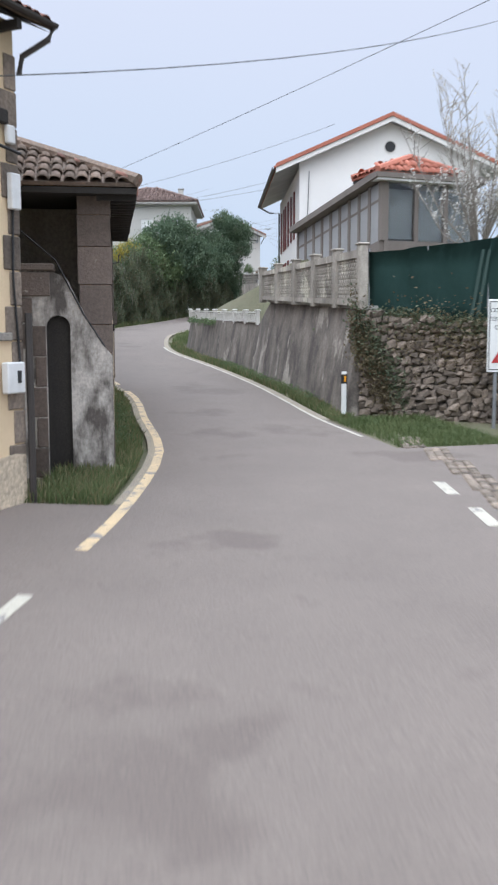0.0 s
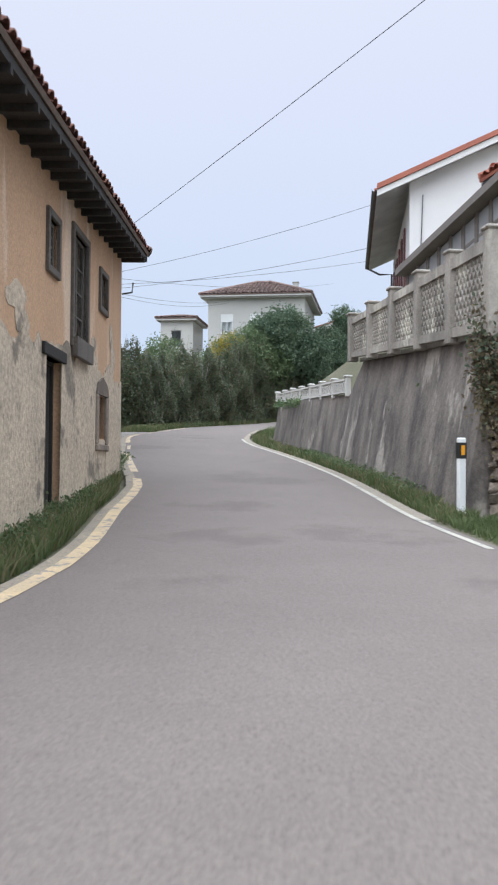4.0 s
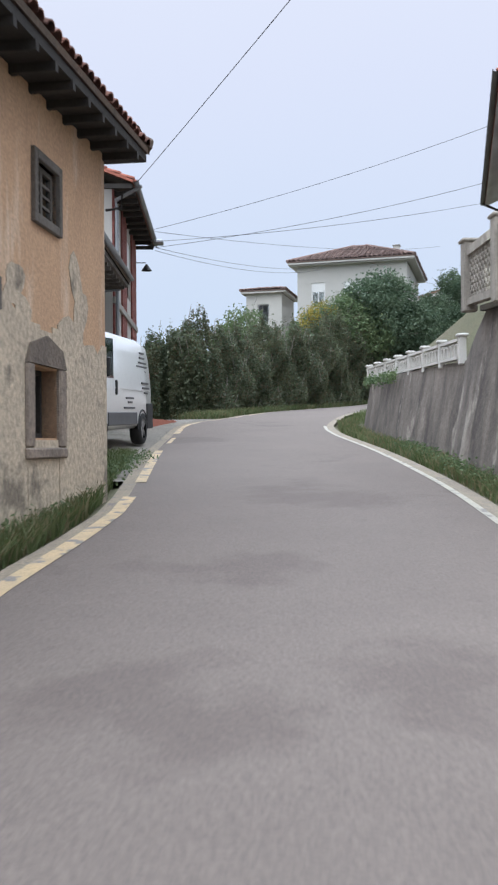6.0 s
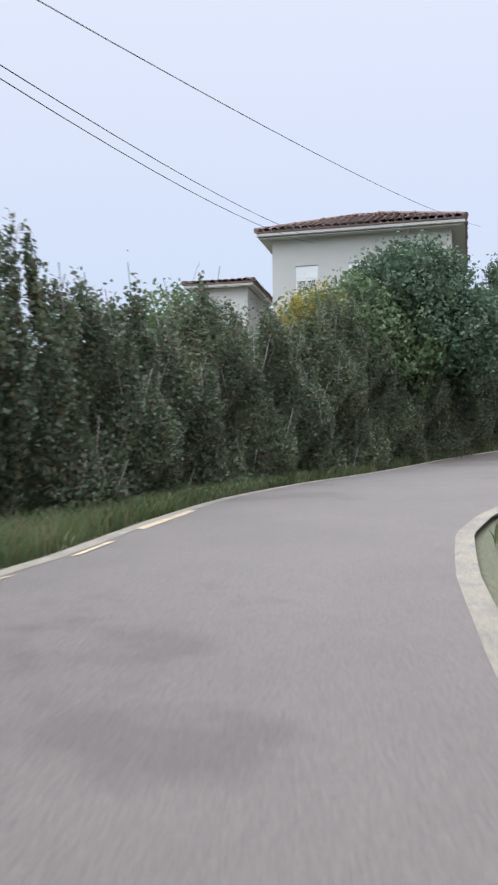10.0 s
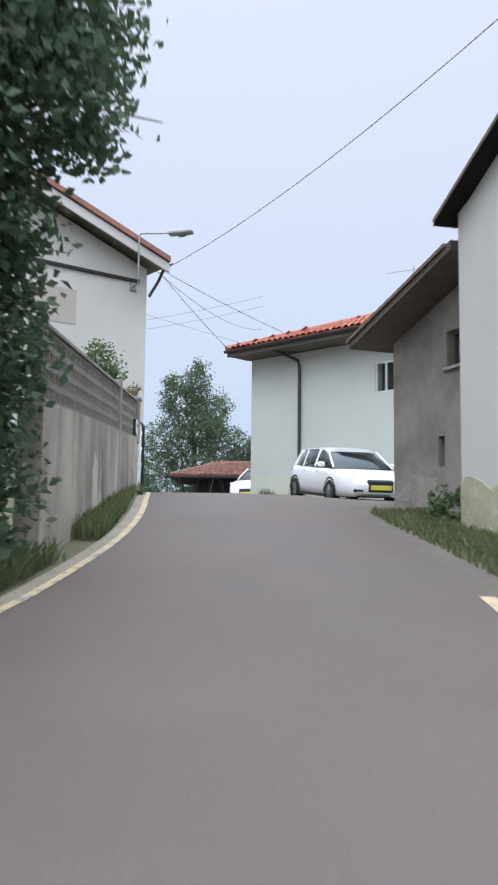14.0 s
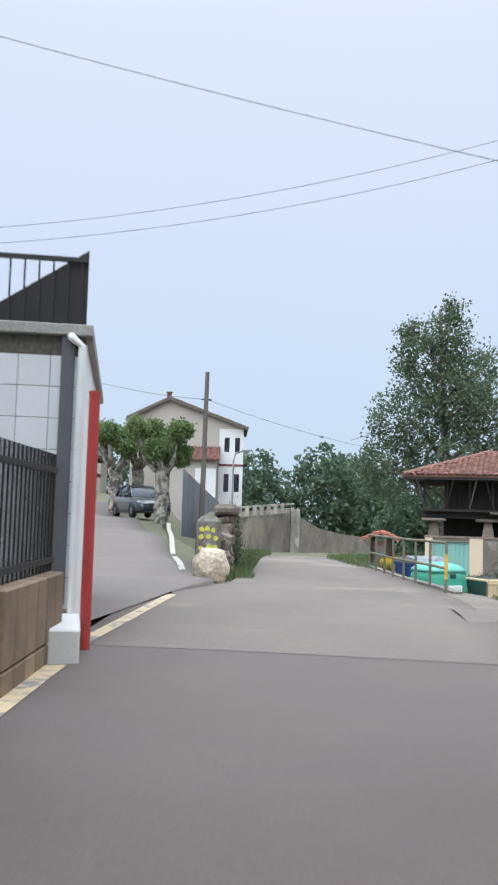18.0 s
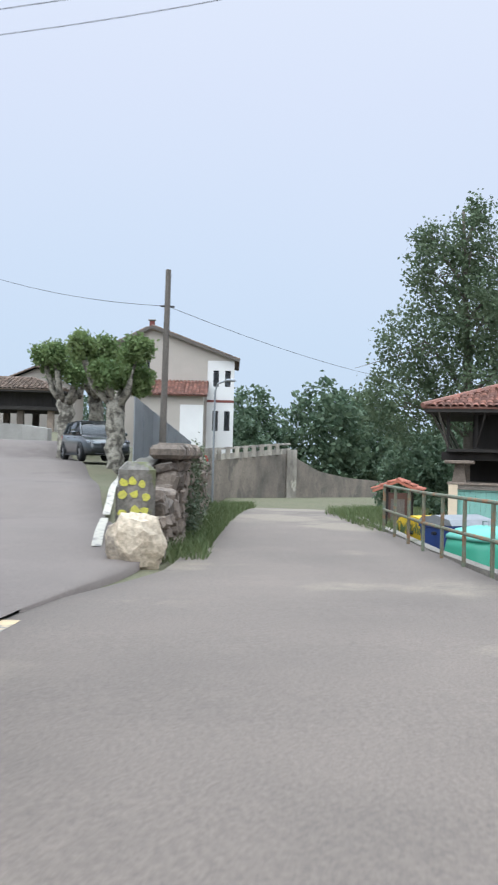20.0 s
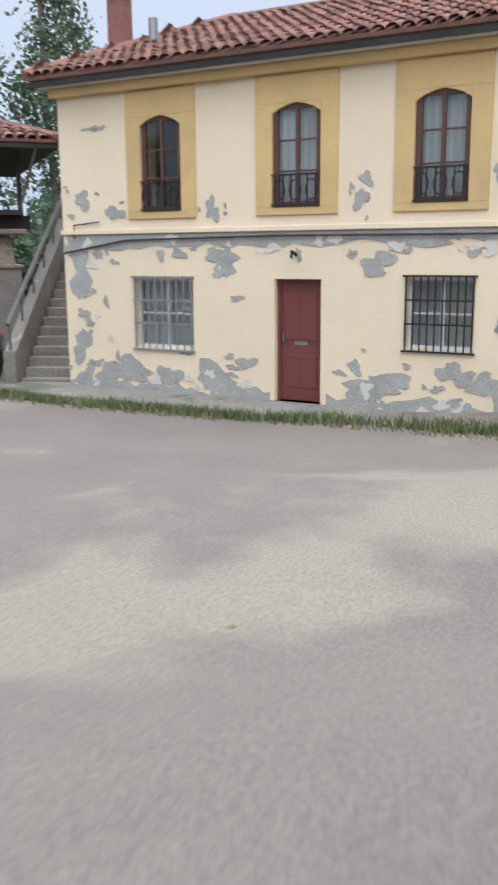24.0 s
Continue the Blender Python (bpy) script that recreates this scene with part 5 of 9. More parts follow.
# -- the white house above the retaining wall
def terrace_house():
    h = thing("white_gabled_house", facade_at((6.3, 20.5), (12.78, 18.78), 9.0), "white rendered gabled house with red tiled verge and round attic vent", "house")
    L, D, top, rise = 6.7, 9.0, 5.1, 1.42
    lefts = [(1.2, 2.1, 2.7, 4.5), (3.4, 4.3, 2.7, 4.5), (6.0, 6.9, 2.7, 4.5), (1.2, 2.1, 0.2, 2.1), (3.4, 4.3, 0.2, 2.1)]
    shell(h, L, D, top, 0.35, WHITE_WALL, left=lefts)
    M = Matrix(((0, 1, 0, 0), (-1, 0, 0, D), (0, 0, 1, 0), (0, 0, 0, 1)))
    for w in lefts:
        win = window(h, *w, m=M, frame=DOOR_RED, mullions=1, bars=1, depth=0.1)
        for s in (0, 1):
            bm = boxed(w[0] - 0.42 if s == 0 else w[1], w[0] if s == 0 else w[1] + 0.42, -0.05, -0.01, w[2], w[3])
            bmesh.ops.transform(bm, matrix=M, verts=bm.verts)
            part("shutter", bm, DOOR_RED, win)
    part("gable", prismed([(0, top), (L, top), (L, top + 0.24), (L / 2, top + rise + 0.2), (0, top + 0.24)], 0.0, 0.3), WHITE_WALL, h)
    ring = [(math.cos(2 * math.pi * k / 20), math.sin(2 * math.pi * k / 20)) for k in range(20)]
    v = part("round_vent", prismed([(L / 2 + 0.19 * c, top + 0.75 + 0.19 * s) for c, s in ring], -0.03, -0.004), BLACK_PLASTIC, h, "dark round attic vent")
    part("vent_rim", prismed([(L / 2 + 0.23 * c, top + 0.75 + 0.23 * s) for c, s in ring], -0.02, -0.002), WHITE_AGED, v)
    gable_roof(h, L, D, top - 0.1, 0.9, 1.85, (TILE_NEW, TILE_NEW), ridge_along="y", soffit=PAINT_WHITE, end=0.4)
    for s in (0, 1):
        a, b = ((-0.9, top - 0.1), (L / 2, top + 1.75)) if s == 0 else ((L + 0.9, top - 0.1), (L / 2, top + 1.75))
        part("verge_board", prismed([a, b, (b[0], b[1] - 0.17), (a[0], a[1] - 0.17)], -0.43, -0.37), WHITE_WALL, h)
        part("verge_tiles", prismed([(a[0], a[1] + 0.15), (b[0], b[1] + 0.15), (b[0], b[1] + 0.01), (a[0], a[1] + 0.01)], -0.48, -0.3), TILE_NEW, h)
    gutter(h, (-0.97, -0.4, top - 0.08), (-0.97, D + 0.4, top - 0.08), 0.07, BROWN_PIPE)
    part("downpipe", tubed([(-0.95, D + 0.2, top - 0.15), (-0.5, D + 0.15, top - 0.4), (-0.06, D - 0.1, top - 0.45), (-0.06, D - 0.1, 0.2)], 0.04, 6), BROWN_PIPE, h)
    part("wall_cable", tubed([(0.35, -0.05, top - 0.15), (0.3, -0.05, top - 1.6), (0.15, -0.05, top - 2.6)], 0.015, 5), GREY_PLASTIC, h)
    # the glazed timber wing
    g = thing("glazed_gallery", facade_at((6.2, 20.3), (6.6, 14.2), 8.5), "glazed wing in brown timber with a small red hipped roof", "house")
    GL = 6.1
    part("wall", boxed(0, GL, 0.0, 3.4, -0.8, 1.7), BEIGE, g)
    part("parapet_panel", boxed(0, GL, -0.05, 0.1, 1.7, 2.3), GALLERY_WOOD, g, "brown panelled apron")
    part("parapet_panel", boxed(GL - 0.1, GL + 0.05, 0.1, 3.4, 1.7, 2.3), GALLERY_WOOD, g)
    part("wall", boxed(0.2, GL - 0.2, 1.5, 3.3, 1.7, 4.1), BEIGE, g)
    n = 9
    for k in range(n + 1):
        part("post", boxed(GL * k / n - 0.07, GL * k / n + 0.07, -0.05, 0.1, 2.3, 4.1), GALLERY_WOOD, g)
        if k < n:
            a, b = GL * k / n + 0.07, GL * (k + 1) / n - 0.07
            w = part("pane", boxed(a, b, 0.02, 0.03, 2.3, 3.5), GLASS, g)
            part("blind", boxed(a, b, -0.012, 0.01, 2.3, 4.06), BLIND, g)
            part("transom", boxed(a, b, -0.02, 0.07, 3.5, 3.58), GALLERY_WOOD, g)
            part("pane", boxed(a, b, 0.02, 0.03, 3.58, 4.1), GLASS, g)
    for k in range(4):
        part("post", boxed(GL - 0.1, GL + 0.05, 0.1 + 3.2 * k / 3, 0.24 + 3.2 * k / 3, 2.3, 4.1), GALLERY_WOOD, g)
        if k < 3:
            part("pane", boxed(GL - 0.02, GL - 0.01, 0.24 + 3.2 * k / 3, 0.1 + 3.2 * (k + 1) / 3, 2.3, 4.1), GLASS, g)
            part("blind", boxed(GL - 0.14, GL - 0.12, 0.24 + 3.2 * k / 3, 0.1 + 3.2 * (k + 1) / 3, 2.4, 3.9), BLIND, g)
    part("eave_board", boxed(-0.1, GL + 0.35, -0.35, 3.6, 4.1, 4.25), GALLERY_WOOD, g)
    part("flat_roof", boxed(-0.1, GL + 0.3, -0.3, 3.5, 4.25, 4.33), GALLERY_WOOD, g)
    for c in g.children:
        for v in c.data.vertices:
            if v.co.z > 1.0:
                v.co.z -= 0.9 * (1 - v.co.x / GL)
    rf = thing("gallery_roof", facade_at((6.53, 15.3), (6.6, 14.2), 12.56), "small hipped roof of bright red tiles", "roof")
    hip_roof(rf, 1.1, 2.6, 0.25, 0.3, 0.62, (TILE_NEW, TILE_NEW), ridge=0.0, w=0.24)
    part("fascia", boxed(-0.28, 1.38, -0.28, 2.88, 0.02, 0.1), PAINT_WHITE, rf)


terrace_house()


# -- left house with the street lamp
def lamp_house():
    h = thing("grey_gabled_house", facade_at((15.2, 75.2), (23.2, 76.8), 11.9), "aged off-white house with broad gable and timber eaves", "house")
    L, D, top = 8.16, 7.0, 6.3
    shell(h, L, D, top, 0.35, WHITE_AGED)
    gable_fill(h, L, 0.02, 0.33, top, 1.45, WHITE_AGED)
    gable_roof(h, L, D, top + 0.12, 0.3, 1.5, (TILE, TILE_OLD), ridge_along="y", pieces=0, soffit=CONCRETE_PALE, end=0.6)
    for s in (0, 1):
        a, b = ((-0.31, top + 0.05), (L / 2, top + 1.58)) if s == 0 else ((L + 0.31, top + 0.05), (L / 2, top + 1.58))
        part("verge_board", prismed([(a[0], a[1] + 0.02), (b[0], b[1] + 0.02), (b[0], b[1] - 0.22), (a[0], a[1] - 0.22)], -0.62, -0.56), WHITE_AGED, h)
        part("verge_tiles", prismed([(a[0], a[1] + 0.2), (b[0], b[1] + 0.2), (b[0], b[1] + 0.06), (a[0], a[1] + 0.06)], -0.68, -0.5), TILE, h)
    part("wall_cable", boxed(0.2, L - 0.25, -0.07, -0.005, 5.86, 5.94), WOOD_DARK, h, "dark horizontal timber strip")
    part("repair_patch", boxed(4.4, 6.1, -0.012, -0.003, 4.45, 5.35, 0.002), BEIGE, h)
    gutter(h, (L + 0.37, -0.6, top + 0.12), (L + 0.37, D + 0.6, top + 0.12), 0.07, BROWN_PIPE)
    part("downpipe", tubed([(L + 0.36, -0.3, top + 0.05), (L + 0.28, -0.15, top - 0.3), (L + 0.06, -0.03, top - 0.75)], 0.04), BROWN_PIPE, h)
    lamp = thing("street_lamp", facade_at((15.2, 75.2), (23.2, 76.8), 11.9), "grey bracket street lamp fixed to a gable wall", "street lamp")
    part("pole", tubed([(7.72, -0.06, 5.72), (7.45, -0.76, 5.62), (7.4, -0.82, 5.7), (7.4, -0.82, 6.85), (7.45, -0.86, 6.9), (8.0, -1.3, 6.92)], 0.025), STEEL_GREY, lamp)
    part("wall_plate", boxed(7.64, 7.8, -0.06, 0.0, 5.62, 5.84, 0.01), STEEL_GREY, lamp)
    hd = part("lamp_head", boxed(-0.12, 0.12, -0.35, 0.3, -0.05, 0.06, 0.03, Matrix.Translation((8.2, -1.48, 6.92)) @ Matrix.Rotation(radians(35), 4, "Z")), STEEL_GREY, lamp)
    bm = bmesh.new()
    bmesh.ops.create_uvsphere(bm, u_segments=10, v_segments=6, radius=0.12)
    bmesh.ops.transform(bm, matrix=Matrix.Translation((8.24, -1.54, 6.87)) @ Matrix.Diagonal((1, 1.4, 0.5, 1)), verts=bm.verts)
    part("lamp_bowl", bm, LENS, hd, smooth=True)


lamp_house()


# -- long white house on the right
DAMP_PALE = surf("yellow_green_damp", (0.58, 0.58, 0.44), 0.9, (0.60, 0.61, 0.55), 0.4, 1.2, 0.08, 40, 0.1, third=(0.46, 0.46, 0.30), third_scale=1.5, third_at=0.6)
def long_house():
    h = thing("long_white_house", facade_at((28.03, 80.03), (31.48, 70.65), 12.3), "long white rendered house with new red tiles and brown downpipe", "house")
    L, D, top = 10.0, 9.0, 4.45
    shell(h, L, D, top, 0.35, WHITE_GREEN, front=[(4.8, 5.5, 2.9, 3.8)])
    window(h, 4.8, 5.5, 2.9, 3.8, frame=PAINT_WHITE, mullions=1, bars=0, depth=0.06)
    part("damp_base", prismed([(0, -0.4), (L, -0.4)] + jag(0, L, 0.75, 0.12, 9, 60)[::-1], -0.008, -0.003), DAMP_PALE, h, "yellow-green damp stain along the foot of the wall")
    hip_roof(h, L, D, top + 0.2, 0.95, 1.9, (TILE_NEW, TILE_NEW), ridge=3.0, pieces=120, overx=0.25)
    part("eave_board", boxed(-0.22, L + 0.2, -0.92, -0.84, top + 0.0, top + 0.18), WOOD_GREY, h)
    part("eave_soffit", boxed(-0.2, L + 0.2, -0.84, 0.0, top + 0.02, top + 0.08), WOOD_GREY, h)
    gutter(h, (-0.25, -0.98, top + 0.18), (L + 0.25, -0.98, top + 0.18), 0.075, BROWN_PIPE)
    part("downpipe", tubed([(1.5, -0.78, top + 0.1), (1.65, -0.5, top - 0.04), (2.0, -0.09, top - 0.25), (2.06, -0.08, top - 0.5), (2.06, -0.08, 0.1)], 0.05), BROWN_PIPE, h)
    ch = part("chimney", boxed(5.6, 6.0, 4.6, 5.0, top + 1.6, top + 3.0, 0.02), CONCRETE_STAINED, h)
    part("chimney_cap", boxed(5.5, 6.1, 4.5, 5.1, top + 3.05, top + 3.13), CONCRETE_STAINED, ch)
    an = thing("tv_aerial", facade_at((28.03, 80.03), (31.48, 70.65), 12.3), "thin metal television aerial on the roof", "aerial")
    part("mast", tubed([(4.2, 3.0, top + 1.3), (4.2, 3.0, top + 3.0)], 0.018, 6), STEEL_GREY, an)
    part("boom", tubed([(3.2, 3.0, top + 2.95), (4.7, 3.0, top + 2.85)], 0.012, 5), STEEL_GREY, an)


long_house()


DAMP_YELLOW = surf("yellowed_damp_render", (0.50, 0.46, 0.31), 0.92, (0.30, 0.28, 0.20), 0.5, 1.4, 0.12, 26, 0.3, third=(0.56, 0.54, 0.49), third_scale=1.8, third_at=0.55)


def grey_barn():
    h = thing("grey_barn", facade_at((25.5, 68.9), (25.2, 65.8), 11.4), "grey cement-rendered barn with sloping timber-edged roof", "barn")
    L, D = 3.11, 4.2
    n, s = 3.5, 4.35
    shell(h, L, D, n, 0.3, GREY_RENDER, front=[(1.85, 2.4, 2.7, 3.35), (1.55, 1.75, 0.95, 1.5)])
    part("gable", prismed([(0, n), (L, n), (L, s)], 0.0, 0.3), GREY_RENDER, h)
    window(h, 1.85, 2.4, 2.7, 3.35, frame=WOOD_GREY, glass=None, mullions=0, bars=0, depth=0.15, sill=CONCRETE)
    part("roof", prismed([(-0.45, n - 0.08), (L, s + 0.04), (L, s + 0.2), (-0.45, n + 0.08)], -0.75, D), WOOD_GREY, h, "sloping boarded roof edge")
    tile_slope(h, (-0.5, D, n + 0.08), (0, -1, 0), (0.965, 0, 0.26), D + 0.8, 3.6, TILE_OLD, TILE_OLD, 0)
    part("corner_pipe", tubed([(L - 0.05, -0.06, 0), (L - 0.05, -0.06, s)], 0.05), BROWN_PIPE, h)
    blotch(h, 1.0, 0.5, 2.2, 0.9, LIME_GREY, 12, name="damp_patch")
    b = thing("white_barn", facade_at((24.3, 65.5), (22.35, 56.72), 11.0), "whitewashed barn with ragged old tile eaves", "barn")
    L2, D2, t2 = 9.0, 7.0, 5.3
    shell(b, L2, D2, t2, 0.35, WHITE_AGED, front=[(1.5, 1.75, 2.7, 3.4)])
    window(b, 1.5, 1.75, 2.7, 3.4, frame=WOOD_BROWN, mullions=0, bars=1, depth=0.08)
    part("damp_base", prismed([(0, -0.4), (L2, -0.4)] + jag(0, L2, 0.9, 0.2, 6)[::-1], -0.02, -0.003), DAMP_YELLOW, b, "yellowed damp base of the wall")
    gable_roof(b, L2, D2, t2 - 0.1, 0.3, 1.9, (TILE, TILE_OLD), ridge_along="y", pieces=0)
    gable_fill(b, L2, 0.02, 0.3, t2, 1.55, WHITE_AGED)


grey_barn()


# -- beige house down the road
def beige_house():
    h = thing("beige_house", facade_at((29.6, 158.9), (37.5, 157.6), 13.0), "beige gabled house with a white painted end and brown tile roof", "house")
    L, D, top = 10.2, 9.0, 8.3
    wins = [(8.5, 8.95, 6.2, 7.5), (9.45, 9.9, 6.2, 7.5), (8.5, 8.95, 2.6, 4.2), (9.45, 9.9, 2.6, 4.2), (2.6, 3.3, 7.2, 8.1)]
    shell(h, L, D, top, 0.35, BEIGE, front=wins)
    part("white_end", wall_bm(8.02, L + 0.01, -2.0, top, -0.03, -0.004, wins), WHITE_WALL, h, "white painted end of the front")
    part("band", boxed(8.02, L + 0.01, -0.05, -0.031, 4.9, 5.1), BRICK_RED, h)
    for w in wins:
        window(h, *w, frame=BLACK_PLASTIC, mullions=0, bars=0, depth=0.1)
    part("gable", prismed([(0, top), (L, top), (L, top + 0.2), (3.4, top + 2.6), (0, top + 0.9)], 0.0, 0.3), BEIGE, h)
    for o, al, run, up_z, nm in (((-0.45, D + 0.3, top + 0.75), (0, -1, 0), 3.85, 1.95, 1), ((L + 0.4, -0.4, top + 0.1), (0, 1, 0), 7.2, 2.6, -1)):
        sl = math.hypot(run, up_z)
        tile_slope(h, o, al, (nm * run / sl, 0, up_z / sl), D + 0.7, sl, TILE_OLD, TILE_OLD, 0, 0.3)
    part("verge_board", prismed([(-0.45, top + 0.75), (3.4, top + 2.7), (L + 0.4, top + 0.1), (L + 0.4, top - 0.1), (3.4, top + 2.45), (-0.45, top + 0.5)], -0.42, -0.34), WOOD_GREY, h)
    ch = part("chimney", boxed(3.0, 3.4, 2, 2.4, top + 1.8, top + 3.4), BRICK_RED, h)
    part("chimney_cap", boxed(2.9, 3.5, 1.9, 2.5, top + 3.45, top + 3.52), CONCRETE, ch)
    low = thing("beige_outbuilding", facade_at((31.5, 155.5), (36.8, 154.6), 13.6), "low beige outbuilding with white door and brown tiles", "house")
    shell(low, 5.4, 4.0, 4.6, 0.3, BEIGE)
    part("white_panel", boxed(3.6, 5.42, -0.03, -0.004, 0, 3.9), WHITE_WALL, low)
    tile_slope(low, (-0.3, -0.4, 4.6), (1, 0, 0), (0, 0.93, 0.36), 6.0, 4.6, TILE_OLD, TILE_JOIN, 0, 0.3)


beige_house()

# ---- walls, terraces and fences ----
def line_at(pts, s):
    p = np.array(pts, float)
    d = np.r_[0, np.cumsum(np.linalg.norm(np.diff(p[:, :2], axis=0), axis=1))]
    return [float(np.interp(s, d, p[:, k])) for k in range(p.shape[1])], d[-1]


def run_wall(pts, thick, step=0.8, rough=0.0, seed=2, batter=0.0):
    """A wall along points (x, y, foot, top), its body to the right of the line."""
    bm = bmesh.new()
    rng = random.Random(seed)
    _, total = line_at(pts, 0)
    n = max(2, int(total / step))
    rows = []
    for i in range(n + 1):
        (x, y, zb, zt), _ = line_at(pts, total * i / n)
        (xa, ya, _, _), _ = line_at(pts, max(0, total * i / n - 0.3))
        (xb, yb, _, _), _ = line_at(pts, min(total, total * i / n + 0.3))
        d = Vector((xb - xa, yb - ya, 0)).normalized()
        nx, ny = d.y * thick, -d.x * thick
        zt += rng.uniform(-rough, rough)
        rows.append([bm.verts.new(p) for p in ((x - d.y * batter * (zt - zb), y + d.x * batter * (zt - zb), zb), (x, y, zt), (x + nx, y + ny, zt), (x + nx, y + ny, zb))])
    for a, b in zip(rows, rows[1:]):
        for k in range(3):
            bm.faces.new((a[k], b[k], b[k + 1], a[k + 1]))
    bm.faces.new(rows[0])
    bm.faces.new(rows[-1][::-1])
    return bm


def stone_mesh(seed, mat):
    """A rough stone about one metre each way, to be scaled."""
    rng = random.Random(seed)
    bm = boxed(-0.5, 0.5, -0.5, 0.5, -0.5, 0.5, 0.16)
    for v in bm.verts:
        v.co += Vector((rng.uniform(-0.11, 0.11), rng.uniform(-0.13, 0.13), rng.uniform(-0.11, 0.11)))
    return mesh_of("stone", bm, mat)


def rubble(parent, a, b, foot, tops, pieces, seed, size=0.24, deep=0.16):
    """Rubble stones over the outer face of a wall from a to b; tops: the top heights at both ends."""
    rng = random.Random(seed)
    near, far = [stone_mesh(seed * 10 + k, STONE) for k in range(6)], [stone_mesh(seed * 10 + k, STONE_JOIN) for k in range(4)]
    m = facade_at(a, b, 0)
    L = math.hypot(b[0] - a[0], b[1] - a[1])
    z, made, rest = foot, 0, bmesh.new()
    rows = []
    while z < max(tops):
        h = size * rng.uniform(0.55, 1.1)
        u = 0.0
        while u < L:
            w = size * rng.uniform(0.7, 1.9)
            top = tops[0] + (tops[1] - tops[0]) * u / L + rng.uniform(-0.1, 0.06)
            if z + h * 0.7 < top and u + w * 0.6 < L + 0.1:
                rows.append((u + w / 2, z + h / 2 + rng.uniform(-0.03, 0.03), w * 0.97, h * 1.02))
            u += w
        z += h
    rng.shuffle(rows)
    for u, zc, w, h in rows:
        mt = m @ Matrix.Translation((u, rng.uniform(-0.035, 0.02), zc)) @ Matrix.Rotation(rng.uniform(-0.4, 0.4), 4, "Y") @ Matrix.Rotation(rng.uniform(-0.25, 0.25), 4, "X") @ Matrix.Diagonal((w * rng.uniform(0.9, 1.15), deep * 2 * rng.uniform(0.8, 1.25), h * rng.uniform(0.9, 1.2), 1))
        if made < pieces:
            ob = new("stone", rng.choice(near))
            ob.parent, ob.matrix_local = parent, mt
            made += 1
        else:
            k = len(rest.verts)
            rest.from_mesh(rng.choice(far))
            rest.verts.ensure_lookup_table()
            bmesh.ops.transform(rest, matrix=mt, verts=rest.verts[k:])
    if len(rest.verts):
        tagged(part("stones", rest, STONE_JOIN, parent), kind="stuff")
    else:
        rest.free()


# the streaked retaining wall and the terrace above it
RW = [(4.05, 9.9, 5.5, 8.55), (4.2, 14, 5.8, 8.8), (4.25, 17.9, 6.15, 9.05), (4.25, 18.9, 6.25, 8.35), (4.15, 28.2, 7.0, 8.72), (4.6, 30.6, 7.2, 8.75), (6.4, 35.2, 7.6, 8.6), (9.8, 41.2, 8.0, 8.5)]
rw = solo("wall_retaining", run_wall(RW, 0.4, 0.6, batter=0.17), CONCRETE_STAINED, "tall concrete retaining wall streaked black by water", "wall", "structure")
part("wall_coping", run_wall([(x - 0.06, y, zt, zt + 0.09) for x, y, zb, zt in RW[:3]], 0.5, 0.8), CONCRETE, rw)


def terrace_sheet():
    xs, ys = np.r_[0:1:8j, 1.4, 2, 3.2, 5], np.arange(3.0, 48, 1.5)
    v = []
    for y in ys:
        x0 = np.interp(y, [3, 5, 7.4, 9.9, 14, 28, 30.6, 35.2, 41.2, 48], [12.2, 10.6, 7.9, 4.6, 4.45, 4.4, 4.85, 6.6, 10, 13.6])
        edge = np.interp(y, [3, 8, 10, 17.9, 18.9, 28, 30.6, 35.2, 41.2, 48], [7.9, 8.3, 8.5, 9.0, 8.25, 8.6, 8.6, 8.5, 8.4, 8.7])
        back = np.interp(y, [3, 10, 18, 20, 29, 31, 48], [8.8, 8.9, 10.2, 10.9, 9.5, 9.4, 9.3])
        for s in xs:
            v.append((x0 + s * 6.5, y, edge + (back - edge) * min(1, s * (4.6 if 19 < y < 30 else 2.6)) - 1.0 * max(0, s - 0.55) * (18 < y < 31)))
    n = len(xs)
    f = [(j * n + i, j * n + i + 1, (j + 1) * n + i + 1, (j + 1) * n + i) for j in range(len(ys) - 1) for i in range(n - 1)]
    raw("ground_terrace", v, f, GRASS_GROUND, None, "grassy garden terrace behind the retaining wall", "structure", category="ground", smooth=True)


terrace_sheet()


